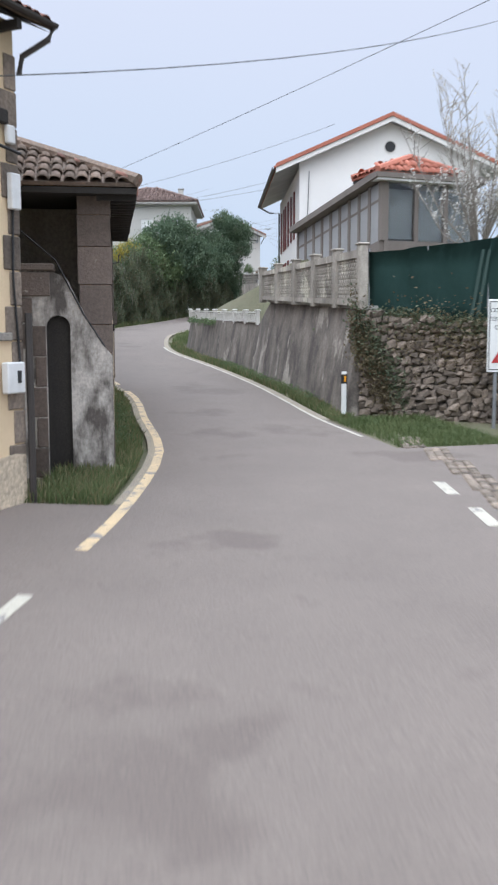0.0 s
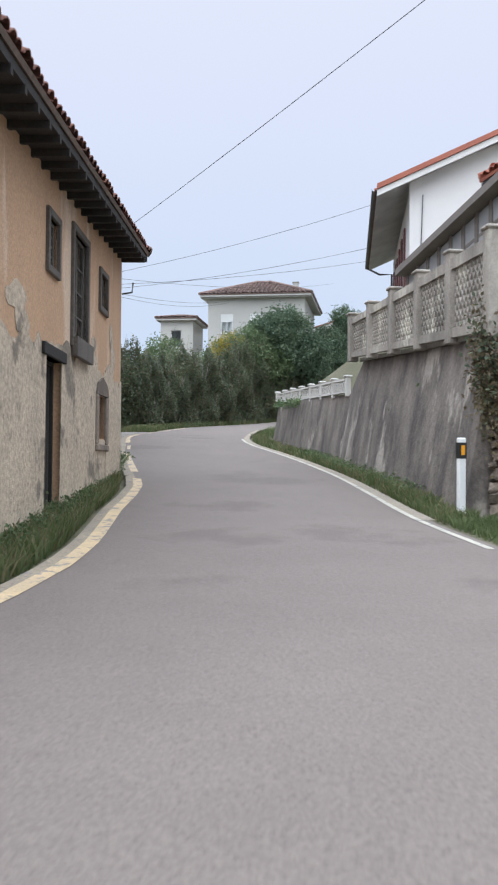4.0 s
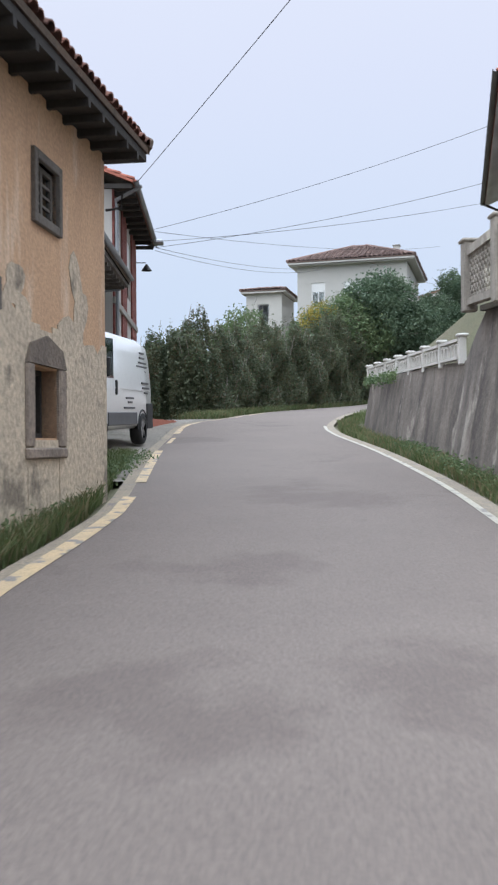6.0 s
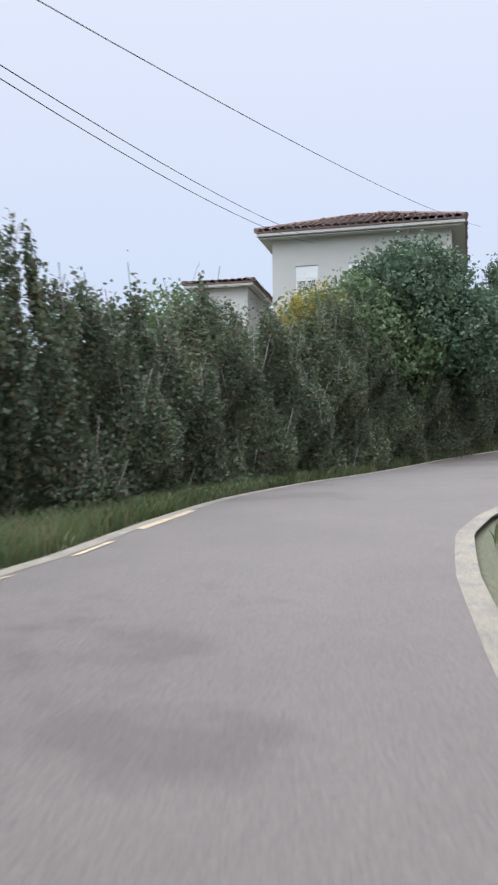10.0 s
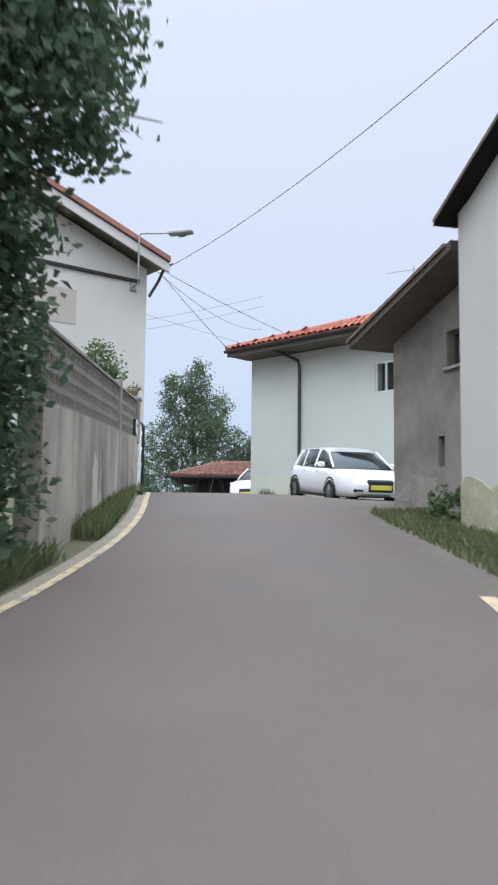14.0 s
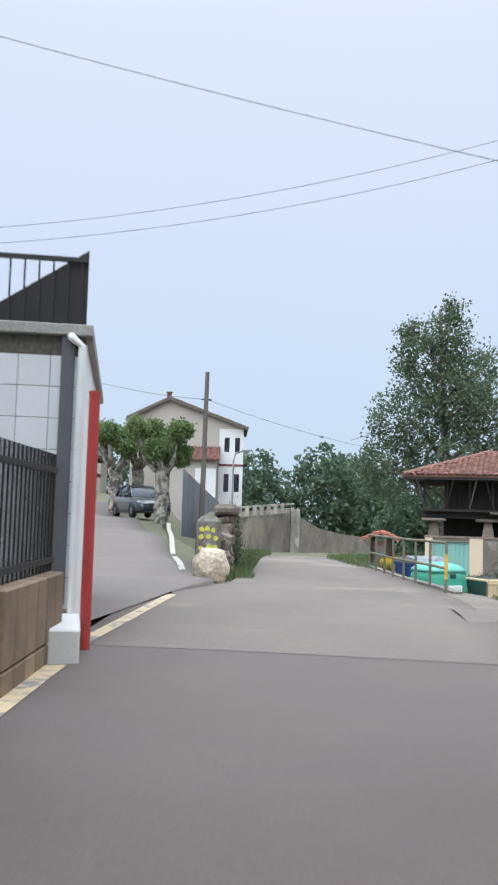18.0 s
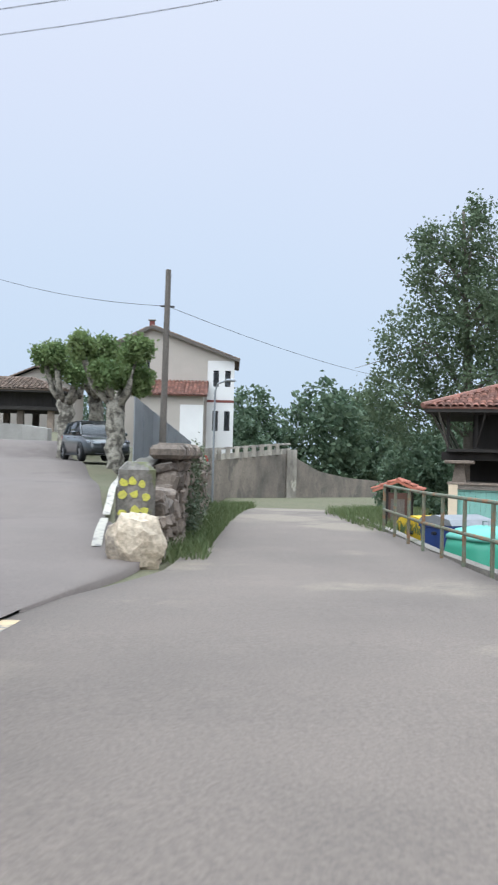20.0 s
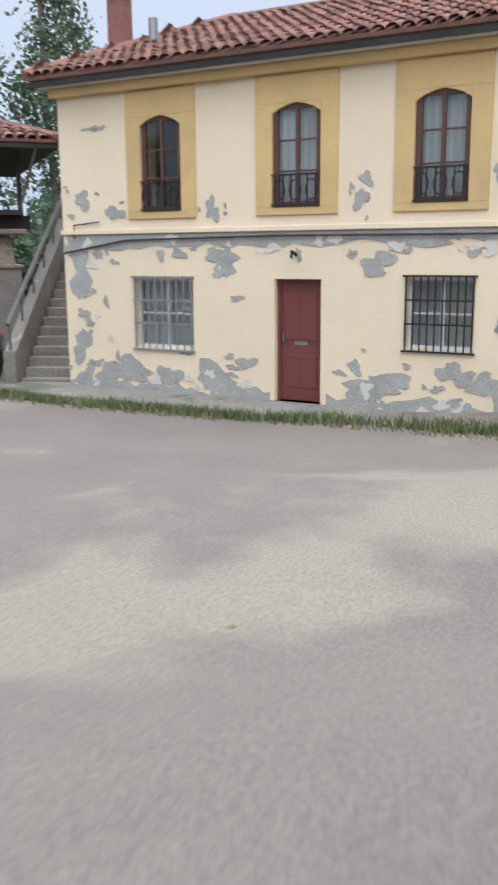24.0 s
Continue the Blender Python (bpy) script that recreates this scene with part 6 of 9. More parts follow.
def balustrade(a, b, bottoms, tops, posts, mat, label, tall=True):
    """Concrete posts with caps and pierced panels between them."""
    L = math.hypot(b[0] - a[0], b[1] - a[1])
    t = thing("balustrade", facade_at(a, b, 0), label, "balustrade")
    us = [L * k / (posts - 1) for k in range(posts)]
    for u in us:
        zb, zt = (bottoms[0] + (bottoms[1] - bottoms[0]) * u / L), (tops[0] + (tops[1] - tops[0]) * u / L)
        r, up = (0.11, 0.1) if tall else (0.065, 0.02)
        p = part("post", boxed(u - r, u + r, -r, r, zb - 0.1, zt + up, 0.012), mat, t)
        part("post_cap", boxed(u - r - 0.035, u + r + 0.035, -r - 0.035, r + 0.035, zt + up, zt + up + 0.06, 0.02), mat, p)
    for u, w in zip(us, us[1:]):
        k0, k1 = (u + 0.11) / L, (w - 0.11) / L
        z = [bottoms[0] + (bottoms[1] - bottoms[0]) * k for k in (k0, k1)] + [tops[0] + (tops[1] - tops[0]) * k for k in (k0, k1)]
        for lo, hi, nm in ((0.0, 0.12, "bottom_rail"), (0.86, 1.0, "top_rail")):
            pn = part(nm, prismed([(u + 0.11, z[0] + (z[2] - z[0]) * lo), (w - 0.11, z[1] + (z[3] - z[1]) * lo), (w - 0.11, z[1] + (z[3] - z[1]) * hi), (u + 0.11, z[0] + (z[2] - z[0]) * hi)], -0.07, 0.07), mat, t)
        n = max(4, int((w - u) / (0.17 if tall else 0.26)))
        bm = bmesh.new()
        for k in range(n):
            c = u + 0.11 + (w - u - 0.22) * (k + 0.5) / n
            s = (c - u) / (w - u)
            lo, hi = z[0] + (z[1] - z[0]) * s, z[2] + (z[3] - z[2]) * s
            if tall:
                for q in range(5):
                    za, zc = lo + (hi - lo) * (0.12 + 0.148 * q), lo + (hi - lo) * (0.12 + 0.148 * (q + 1))
                    hw = (w - u - 0.22) / n / 2
                    for sg in (-1, 1):
                        prism(bm, [(c - hw * sg, za), (c - hw * sg + 0.035 * sg, za), (c + hw * sg, zc), (c + hw * sg - 0.035 * sg, zc)], -0.03, 0.03)
            else:
                ring = [(math.cos(math.pi * j / 6), math.sin(math.pi * j / 6)) for j in range(7)]
                r = 0.11
                zz = lo + (hi - lo) * 0.86 - 0.02
                for j in range(6):
                    prism(bm, [(c + ring[j][0] * r, zz - r + ring[j][1] * r), (c + ring[j + 1][0] * r, zz - r + ring[j + 1][1] * r), (c + ring[j + 1][0] * (r - 0.035), zz - r + ring[j + 1][1] * (r - 0.035)), (c + ring[j][0] * (r - 0.035), zz - r + ring[j][1] * (r - 0.035))], -0.05, 0.05)
                for sg in (-1, 1):
                    box(bm, c + sg * r - 0.03, c + sg * r + 0.03, -0.05, 0.05, lo + 0.05, zz - r + 0.01)
        part("pierced_panel", bm, mat, pn)


balustrade((4.02, 17.9), (4.0, 9.83), (9.14, 8.62), (10.05, 10.05), 6, CONCRETE_PALE, "grey concrete balustrade with lattice panels on the retaining wall")
balustrade((4.3, 29.4), (4.22, 19.1), (8.76, 8.40), (9.14, 8.76), 8, WHITE_AGED, "low white ornamental balustrade on the retaining wall", False)

# rubble wall with ivy, and shade netting on top
sw = solo("wall_rubble", run_wall([(12.5, 0.3, 4.9, 7.7), (9.9, 5.2, 5.0, 7.9), (6.6, 8.0, 5.2, 8.1), (4.05, 9.95, 5.3, 8.5)], 0.01, 1.0), MORTAR, "old rubble stone wall overgrown with ivy", "wall", "structure")
part("wall_core", run_wall([(12.6, 0.36, 4.9, 7.7), (10.0, 5.26, 5.0, 7.9), (6.7, 8.06, 5.2, 8.1), (4.15, 10.05, 5.3, 8.5)], 0.4, 1.0), MORTAR, sw)
rubble(sw, (4.05, 9.95), (6.6, 8.0), 5.35, (8.5, 8.1), 190, 4, 0.18)
rubble(sw, (6.6, 8.0), (9.9, 5.2), 5.35, (8.1, 7.9), 110, 5, 0.18)
rubble(sw, (9.9, 5.2), (12.5, 0.3), 5.2, (7.9, 7.7), 0, 6)
nt = thing("netting_fence", facade_at((4.25, 10.0), (9.9, 5.4), 0), "dark green shade netting on steel posts above the stone wall", "fence")
for k in range(6):
    u = k * 1.5
    part("post", tubed([(u, 0.1, 7.6), (u, 0.1, 10.1)], 0.025, 6), STEEL_GREY, nt)
bm = bmesh.new()
n = 44
rng = random.Random(3)
rows = []
for k in range(n + 1):
    u = 7.8 * k / n
    sag = 0.03 * math.sin(math.pi * ((u / 1.5) % 1)) + 0.01 * math.sin(u * 9)
    rows.append([bm.verts.new((u, 0.05 + 0.05 * math.sin(u * 6.3 + j) + rng.uniform(-0.015, 0.015), z)) for j, z in enumerate((8.15 - 0.03 * u, 8.6, 9.1, 9.55, 10.0 - sag + 0.075 * u))])
for a, b in zip(rows, rows[1:]):
    for j in range(4):
        bm.faces.new((a[j], b[j], b[j + 1], a[j + 1]))
bmesh.ops.solidify(bm, geom=bm.faces[:], thickness=0.008)
part("netting", bm, NET_GREEN, nt, smooth=True)
for k, (u, y) in enumerate(((2.6, -0.06), (2.75, -0.09), (4.6, -0.05))):
    part("net_fold", prismed([(u - 0.05, 8.1), (u + 0.05, 8.1), (u + 0.31, 9.95), (u + 0.25, 9.95)], y, y + 0.02), BIN_GREEN, nt)


# -- concrete wall with pierced blocks below the gabled house
def pierced_block(w, h, t, mat):
    bm = bmesh.new()
    for a, b, c, e in ((0, w, 0, 0.035), (0, w, h - 0.035, h), (0, 0.035, 0.035, h - 0.035), (w - 0.035, w, 0.035, h - 0.035), (w / 2 - 0.018, w / 2 + 0.018, 0.035, h - 0.035)):
        box(bm, a, b, 0, t, c, e)
    return mesh_of("pierced_block", bm, mat)


LW = [(17.62, 64.9, 10.2, 12.62), (20.83, 71.66, 11.2, 13.16), (22.5, 75.25, 11.6, 13.45)]
lw = solo("wall_block", run_wall(LW, -0.3, 1.0), CONCRETE_PALE, "stained pale concrete garden wall topped by pierced blocks", "wall", "structure")
blk = pierced_block(0.36, 0.212, 0.14, BLOCK)
for i in range(29):
    for j in range(4):
        u = i * 0.375 + (0.2 if i > 19 else 0.0)
        (x, y, b, t), _ = line_at(LW, u)
        ob = new("pierced_block", blk)
        ob.parent = lw
        ob.matrix_local = facade_at((17.62, 64.9), (22.5, 75.25), 0) @ Matrix.Translation((u, 0.02, t + 0.01 + j * 0.216))
lm = facade_at((17.62, 64.9), (22.5, 75.25), 0)
part("wall_post", boxed(7.51, 7.68, -0.03, 0.2, 13.1, 14.2, 0.015, lm), CONCRETE_PALE, lw)
for u0, u1 in ((0.0, 7.5), (7.7, 11.2)):
    (_, _, _, ta), _ = line_at(LW, u0)
    (_, _, _, tb), _ = line_at(LW, u1)
    bm = prismed([(u0, ta + 0.875), (u1, tb + 0.875), (u1, tb + 0.92), (u0, ta + 0.92)], -0.01, 0.19)
    bmesh.ops.transform(bm, matrix=lm, verts=bm.verts)
    part("band_coping", bm, BLOCK, lw)
gp = thing("gate_pier", pose(22.3, 75.1, 12.0, 0, 0, -25), "grey concrete gate pier with a plant pot on top", "pier")
part("shaft", boxed(-0.17, 0.17, -0.17, 0.17, 1.3, 2.34, 0.02), CONCRETE_PALE, gp)
part("cap", boxed(-0.2, 0.2, -0.2, 0.2, 2.34, 2.42, 0.02), CONCRETE, gp)
pot = thing("plant_pot", pose(22.3, 75.1, 14.42), "small dark pot with a wilted plant on the pier", "plant pot")
part("pot", tubed([(0, 0, 0), (0, 0, 0.14)], 0.1, 12, 0.13), BROWN_STONE, pot)
leaf_cloud("plant", np.random.default_rng(4).normal(size=(160, 3)) * (0.09, 0.09, 0.05) + (0, 0, 0.2), 0.03, LEAF_BROWN, pot, 4)
mb = thing("mailbox", facade_at((21.95, 74.22), (22.2, 74.75), 13.44), "black letterbox with a pale front on the wall", "mailbox")
part("box", boxed(0.15, 0.55, -0.1, 0.25, 0.0, 0.36, 0.02), BLACK_PLASTIC, mb)
part("front", boxed(0.16, 0.54, -0.115, -0.1, 0.01, 0.35, 0.004), PAINT_WHITE, mb)
part("slot", boxed(0.25, 0.46, -0.121, -0.115, 0.18, 0.24), BLACK_PLASTIC, mb)
g2 = thing("garden_gate", facade_at((22.55, 75.38), (23.2, 76.62), 12.15), "narrow garden gate of white and dark bars", "gate")
part("gate_frame", boxed(0, 1.35, 0, 0.05, 1.72, 1.78), IRON_BLACK, g2)
for k in range(9):
    part("bar", tubed([(0.08 + k * 0.15, 0.02, 0.05), (0.08 + k * 0.15, 0.02, 1.74)], 0.014, 6), IRON_BLACK if k > 4 else PAINT_WHITE, g2)
for k in range(3):
    part("brace", tubed([(0.05, 0.0, 0.2 + 0.4 * k), (0.7, 0.0, 0.75 + 0.4 * k)], 0.014, 6), PAINT_WHITE, g2)

# -- fence wall beside the road, up to the tiled house
FW = [(23.5, 78.15, 11.9, 13.2), (24.0, 80.6, 11.95, 13.25)]
FW2 = [(24.09, 81.05, 11.95, 13.3), (24.58, 83.45, 12.0, 13.4)]
fm = facade_at((23.55, 78.4), (24.65, 83.8), 0)
fw = solo("wall_fence", run_wall(FW, -0.3, 0.9), CONCRETE_PALE, "stepped concrete garden wall with cream round-holed blocks and capped posts", "wall", "structure")
part("wall_step", run_wall(FW2, -0.3, 0.9), CONCRETE_PALE, fw)
part("wall_ledge", run_wall([(24.02, 80.61, 11.9, 12.86), (24.08, 81.04, 11.9, 12.88)], -0.3, 0.5), CONCRETE, fw)
for line in (FW, FW2):
    part("coping", run_wall([(x + 0.05, y, t, t + 0.06) for x, y, b, t in line], -0.4, 0.9), CONCRETE, fw)


def holed_block(w, h, d, mat):
    """A cast block pierced by one tall round hole."""
    bm = bmesh.new()
    rim, hole = [], []
    for k in range(16):
        a = 2 * math.pi * (k + 0.5) / 16
        c, s = math.cos(a), math.sin(a)
        e = max(abs(c), abs(s))
        rim.append((w / 2 * c / e, h / 2 * s / e))
        hole.append((w * 0.3 * c, h * 0.38 * s))
    rings = [[bm.verts.new((x, y, z)) for x, z in pts] for pts, y in ((rim, 0), (hole, 0), (hole, d), (rim, d))]
    for p, q in zip(rings, rings[1:] + rings[:1]):
        for k in range(16):
            bm.faces.new((p[k], p[(k + 1) % 16], q[(k + 1) % 16], q[k]))
    bmesh.ops.recalc_face_normals(bm, faces=bm.faces)
    return mesh_of("ornamental_block", bm, mat)


CAST_CREAM = surf("cream_cast_block", (0.55, 0.475, 0.365), 0.9, (0.42, 0.37, 0.29), 0.9, 1.5, 0.12, 30, 0.2)
orn = holed_block(0.282, 0.186, 0.12, CAST_CREAM)
for a, b, t in ((-0.1, 1.65, 13.26), (2.95, 4.68, 13.37)):
    part("panel_base", boxed(a, b, 0.03, 0.19, t, t + 0.175, 0.01, fm), CONCRETE, fw)
    part("top_rail", boxed(a, b, -0.02, 0.22, t + 0.755, t + 0.82, 0.01, fm), CONCRETE, fw)
    for i in range(6):
        for j in range(3):
            ob = new("ornamental_block", orn)
            ob.parent, ob.matrix_local = fw, fm @ Matrix.Translation((a + (i + 0.5) * (b - a) / 6, 0.05, t + 0.27 + j * 0.192))
for u, t in ((-0.28, 13.26), (1.82, 13.26), (2.78, 13.32), (4.84, 13.37)):
    p = part("post", boxed(u - 0.16, u + 0.16, -0.04, 0.28, t, t + 0.82, 0.012, fm), CONCRETE_PALE, fw)
    part("post_plate", boxed(u - 0.19, u + 0.19, -0.07, 0.31, t + 0.82, t + 0.86, 0.012, fm), CONCRETE, p)
    bm = bmesh.new()
    bmesh.ops.create_cone(bm, segments=4, radius1=0.25, radius2=0.02, depth=0.26, cap_ends=True)
    bmesh.ops.transform(bm, matrix=fm @ Matrix.Translation((u, 0.12, t + 0.99)) @ Matrix.Rotation(math.pi / 4, 4, "Z"), verts=bm.verts)
    part("post_cap", bm, CONCRETE, p)
gt = thing("iron_railing", facade_at((24.75, 84.0), (25.12, 86.0), 12.4), "black iron railing on a low brown stone base", "railing")
for k in range(6):
    for j in range(2):
        part("base_stone", boxed(k * 0.35 + 0.005, k * 0.35 + 0.345, -0.02, 0.2, -0.5 + j * 0.6, 0.09 + j * 0.6, 0.015), BROWN_STONE, gt)
part("bottom_rail", boxed(0, 2.05, 0.07, 0.12, 0.78, 0.83), IRON_BLACK, gt)
part("top_rail", boxed(0, 2.05, 0.07, 0.12, 1.62, 1.67), IRON_BLACK, gt)
for k in range(15):
    part("bar", boxed(0.04 + k * 0.138, 0.062 + k * 0.138, 0.08, 0.105, 0.70, 1.8), IRON_BLACK, gt)
stp = solo("doorstep", boxed(24.75, 25.32, 85.5, 86.75, 12.05, 12.62, 0.02), WHITE_AGED, "pale worn doorstep beside the red pole", "step")


# -- the white tiled terrace house
def tiled_house():
    h = thing("tiled_house", facade_at((17.2, 87.15), (25.25, 86.8), 12.3), "flat-roofed house faced with white ceramic tiles", "house")
    L, D, top = 8.06, 6.0, 3.2
    part("wall", boxed(0, L, 0, 0.3, -1.5, top), MORTAR, h)
    part("wall", boxed(L - 0.3, L, 0.3, D, -1.5, top), WHITE_WALL, h)
    part("wall", boxed(0, 0.3, 0.3, D, -1.5, top), WHITE_WALL, h)
    part("wall", boxed(0.3, L - 0.3, D - 0.3, D, -1.5, top), WHITE_WALL, h)
    part("roof_terrace", boxed(-0.05, L + 0.08, -0.08, D + 0.05, top, top + 0.12, 0.01), CONCRETE, h)
    tl = mesh_of("wall_tile", boxed(0.003, 0.327, -0.012, 0.0, 0.003, 0.327, 0.003), CERAMIC)
    for i in range(13):
        for j in range(9):
            ob = new("wall_tile", tl)
            ob.parent, ob.location = h, (L - 0.33 * (i + 1) - 0.02, -0.001, 0.02 + 0.33 * j)
    part("tile_field", boxed(0.0, L - 13 * 0.33 - 0.03, -0.012, -0.001, 0, top - 0.02), CERAMIC, h)
    for k in range(22):
        part("base_stone", boxed(L - 0.37 * (k + 1), L - 0.37 * k - 0.015, -0.05, -0.014, -0.4, 0.36 + 0.05 * (k % 3), 0.015), BROWN_STONE, h)
    rail = part("roof_railing", boxed(0, L, -0.02, 0.02, top + 0.8, top + 0.85), IRON_BLACK, h, "black iron terrace railing")
    for k in range(54):
        x = 0.1 + k * 0.149
        part("bar", boxed(x - 0.009, x + 0.009, -0.009, 0.009, top + 0.12, top + 0.8), IRON_BLACK, rail)
    part("privacy_panel", prismed([(L - 1.2, top + 0.14), (L, top + 0.14), (L, top + 0.95)], 0.05, 0.08), IRON_BLACK, h, "dark triangular sheet on the railing")
    part("corner_strip", boxed(L - 0.24, L - 0.1, -0.05, -0.014, 0.4, top, 0.006), GREY_PLASTIC, h)
    part("downpipe", tubed([(L - 0.02, -0.09, 0), (L - 0.02, -0.09, top - 0.12), (L - 0.12, -0.1, top - 0.04), (L - 0.16, -0.02, top + 0.02)], 0.045), SIGN_WHITE, h, "white plastic downpipe")
    p = thing("red_pole", pose(25.37, 86.4, 12.2), "red painted steel corner pole", "pole")
    part("shaft", tubed([(0, 0, 0), (0, 0, 2.65)], 0.055, 12), RED_PAINT, p)
    part("cap", tubed([(0, 0, 2.65), (0, 0, 2.68)], 0.06, 12), RED_PAINT, p)
    tb = thing("terrace_table", pose(23.4, 88.1, 15.62), "small dark table standing on the roof terrace", "table")
    part("tabletop", tubed([(0, 0, 0.7), (0, 0, 0.74)], 0.6, 24), BLACK_PLASTIC, tb)
    for sx in (-1, 1):
        for sy in (-1, 1):
            part("leg", boxed(sx * 0.52 - 0.02, sx * 0.52 + 0.02, sy * 0.33 - 0.02, sy * 0.33 + 0.02, 0, 0.7), BLACK_PLASTIC, tb)
    c = thing("terrace_chair", pose(22.3, 88.0, 15.62, 0, 0, 25), "dark plastic garden chair on the roof terrace", "chair")
    part("seat", boxed(-0.22, 0.22, -0.22, 0.22, 0.42, 0.46, 0.01), BLACK_PLASTIC, c)
    part("backrest", boxed(0.2, 0.24, -0.22, 0.22, 0.46, 0.95, 0.01), BLACK_PLASTIC, c)
    for sx in (-1, 1):
        for sy in (-1, 1):
            part("leg", boxed(sx * 0.2 - 0.015, sx * 0.2 + 0.015, sy * 0.2 - 0.015, sy * 0.2 + 0.015, 0, 0.42), BLACK_PLASTIC, c)


tiled_house()

# -- stone wall between lane and road, with the pole and the far walls
W3 = [(28.5, 98.9, 11.8, 13.2), (28.9, 100.2, 11.8, 13.75), (30.0, 105.5, 11.9, 13.7), (30.9, 110.7, 11.8, 13.6), (31.7, 118.9, 11.4, 13.2), (33.4, 128, 10.6, 12.6)]
MOSSY_END = surf("mossy_cement", (0.24, 0.215, 0.185), 0.95, (0.10, 0.092, 0.078), 0.6, 2.5, 0.3, 14, 0.6, third=(0.135, 0.14, 0.07), third_scale=1.8, third_at=0.56)
w3 = solo("wall_lane", run_wall([(x - 0.1, y, b, t - 0.05) for x, y, b, t in W3], -0.35, 0.8, 0.05), MORTAR, "crumbling rubble wall under ivy between the two roads", "wall", "structure")
rubble(w3, (28.62, 98.85), (28.98, 100.2), 11.9, (13.2, 13.75), 40, 7, 0.26)
rubble(w3, (28.98, 100.2), (30.08, 105.5), 11.9, (13.75, 13.7), 150, 8, 0.28)
rubble(w3, (30.08, 105.5), (30.98, 110.7), 11.9, (13.7, 13.6), 0, 9, 0.3)
part("wall_end", boxed(28.1, 28.65, 98.6, 99.2, 11.8, 13.6, 0.12), MOSSY_END, w3, "rendered wall end with yellow paint marks")
PAINT_YELLOW = surf("bright_yellow_paint", (0.62, 0.58, 0.06), 0.7, (0.40, 0.37, 0.10), 0.9, 6.0, 0.2, 40, 0.1)
rng = random.Random(61)
for k in range(9):
    x, z, a = 28.17 + 0.15 * (k % 3) + rng.uniform(-0.03, 0.03), 13.28 - 0.2 * (k // 3) + rng.uniform(-0.05, 0.05), rng.uniform(0, 6)
    pts = [(x + (0.045 + 0.04 * rng.random()) * math.cos(a + 0.9 * j), z + (0.04 + 0.05 * rng.random()) * math.sin(a + 0.9 * j)) for j in range(7)]
    part("paint_mark", prismed(pts, 98.588, 98.6), PAINT_YELLOW, w3)
for k in range(9):
    part("coping_stone", boxed(-0.28 + 0.02 * (k % 3), 0.3, k * 0.5 + 0.02, k * 0.5 + 0.49, -0.08, 0.16 + 0.04 * (k % 2), 0.07, Matrix.Translation((28.9, 99.9, 13.72)) @ Matrix.Rotation(-0.2, 4, "Z")), STONE, w3)
rk = thing("boulder", pose(28.35, 98.2, 12.15), "pale lump of broken rock against the wall end", "rock")
bm = bmesh.new()
bmesh.ops.create_icosphere(bm, subdivisions=3, radius=0.5)
rng = random.Random(8)
for v in bm.verts:
    v.co *= 0.9 + 0.12 * math.sin(v.co.x * 11 + v.co.z * 7) * math.cos(v.co.y * 9 - v.co.z * 5) + rng.uniform(-0.05, 0.05)
    v.co = Vector((v.co.x * 0.95 + 0.25 * v.co.z, v.co.y * 0.6, max(v.co.z * 1.0 + 0.25 - 0.3 * v.co.x, -0.15)))
part("rock", bm, LIME, rk)
cf = thing("sheet_fence", facade_at((28.96, 110.0), (31.44, 117.0), 0), "blue-grey corrugated sheet fence above the stone wall", "fence")
for k in range(15):
    u = k * 0.48
    part("sheet", prismed([(u, 12.8 - 0.03 * k), (u + 0.47, 12.78 - 0.03 * k), (u + 0.47, 15.2 - 0.075 * k), (u, 15.27 - 0.075 * k)], 0.012 * (k % 2), 0.03 + 0.012 * (k % 2)), ZINC, cf)
FARW = [(35.0, 141.5, 9.4, 13.2), (36.6, 145.5, 9.3, 13.3), (43.6, 153.3, 9.0, 13.9), (46.2, 155.5, 9.0, 12.6), (49.5, 158.2, 8.6, 12.0), (62.0, 166.0, 8.0, 11.0)]
fwl = solo("wall_far", run_wall(FARW, -0.5, 2.0), WALL_BLOTCHED, "high stained retaining wall at the bend of the road", "wall", "structure")
for k in range(12):
    (x, y, b, t), _ = line_at(FARW, k * 1.15)
    p = part("parapet_post", boxed(x - 0.15, x + 0.15, y - 0.15, y + 0.15, t, t + 0.85), CONCRETE_PALE, fwl)
part("parapet_rail", run_wall([(x, y, t + 0.68, t + 0.82) for x, y, b, t in FARW[:3]], -0.2, 2.0), CONCRETE_PALE, fwl)
part("parapet_wall", run_wall([(x, y, t, t + 0.4) for x, y, b, t in FARW[:3]], -0.15, 2.0), CONCRETE_PALE, fwl)
part("wall_rib", boxed(43.2, 44.0, 152.7, 153.3, 9.0, 14.2, 0.02), CONCRETE_PALE, fwl)


rs = thing("road_sign", pose(35.0, 141.1, 9.9, 0, 0, -8), "round white road sign with a red rim and black bar", "road sign")
part("post", tubed([(0, 0, 0), (0, 0, 3.7)], 0.03, 8), STEEL_GREY, rs)
disc = [(math.cos(2 * math.pi * k / 28), math.sin(2 * math.pi * k / 28)) for k in range(28)]
part("rim", prismed([(0.3 * c, 3.38 + 0.3 * q) for c, q in disc], -0.05, -0.035), SIGN_RED, rs, "red rim")
part("face", prismed([(0.22 * c, 3.38 + 0.22 * q) for c, q in disc], -0.058, -0.05), SIGN_WHITE, rs, "white sign face")
part("symbol", boxed(-0.13, 0.13, -0.064, -0.058, 3.34, 3.43, 0.0), SIGN_BLACK, rs, "small black bar")

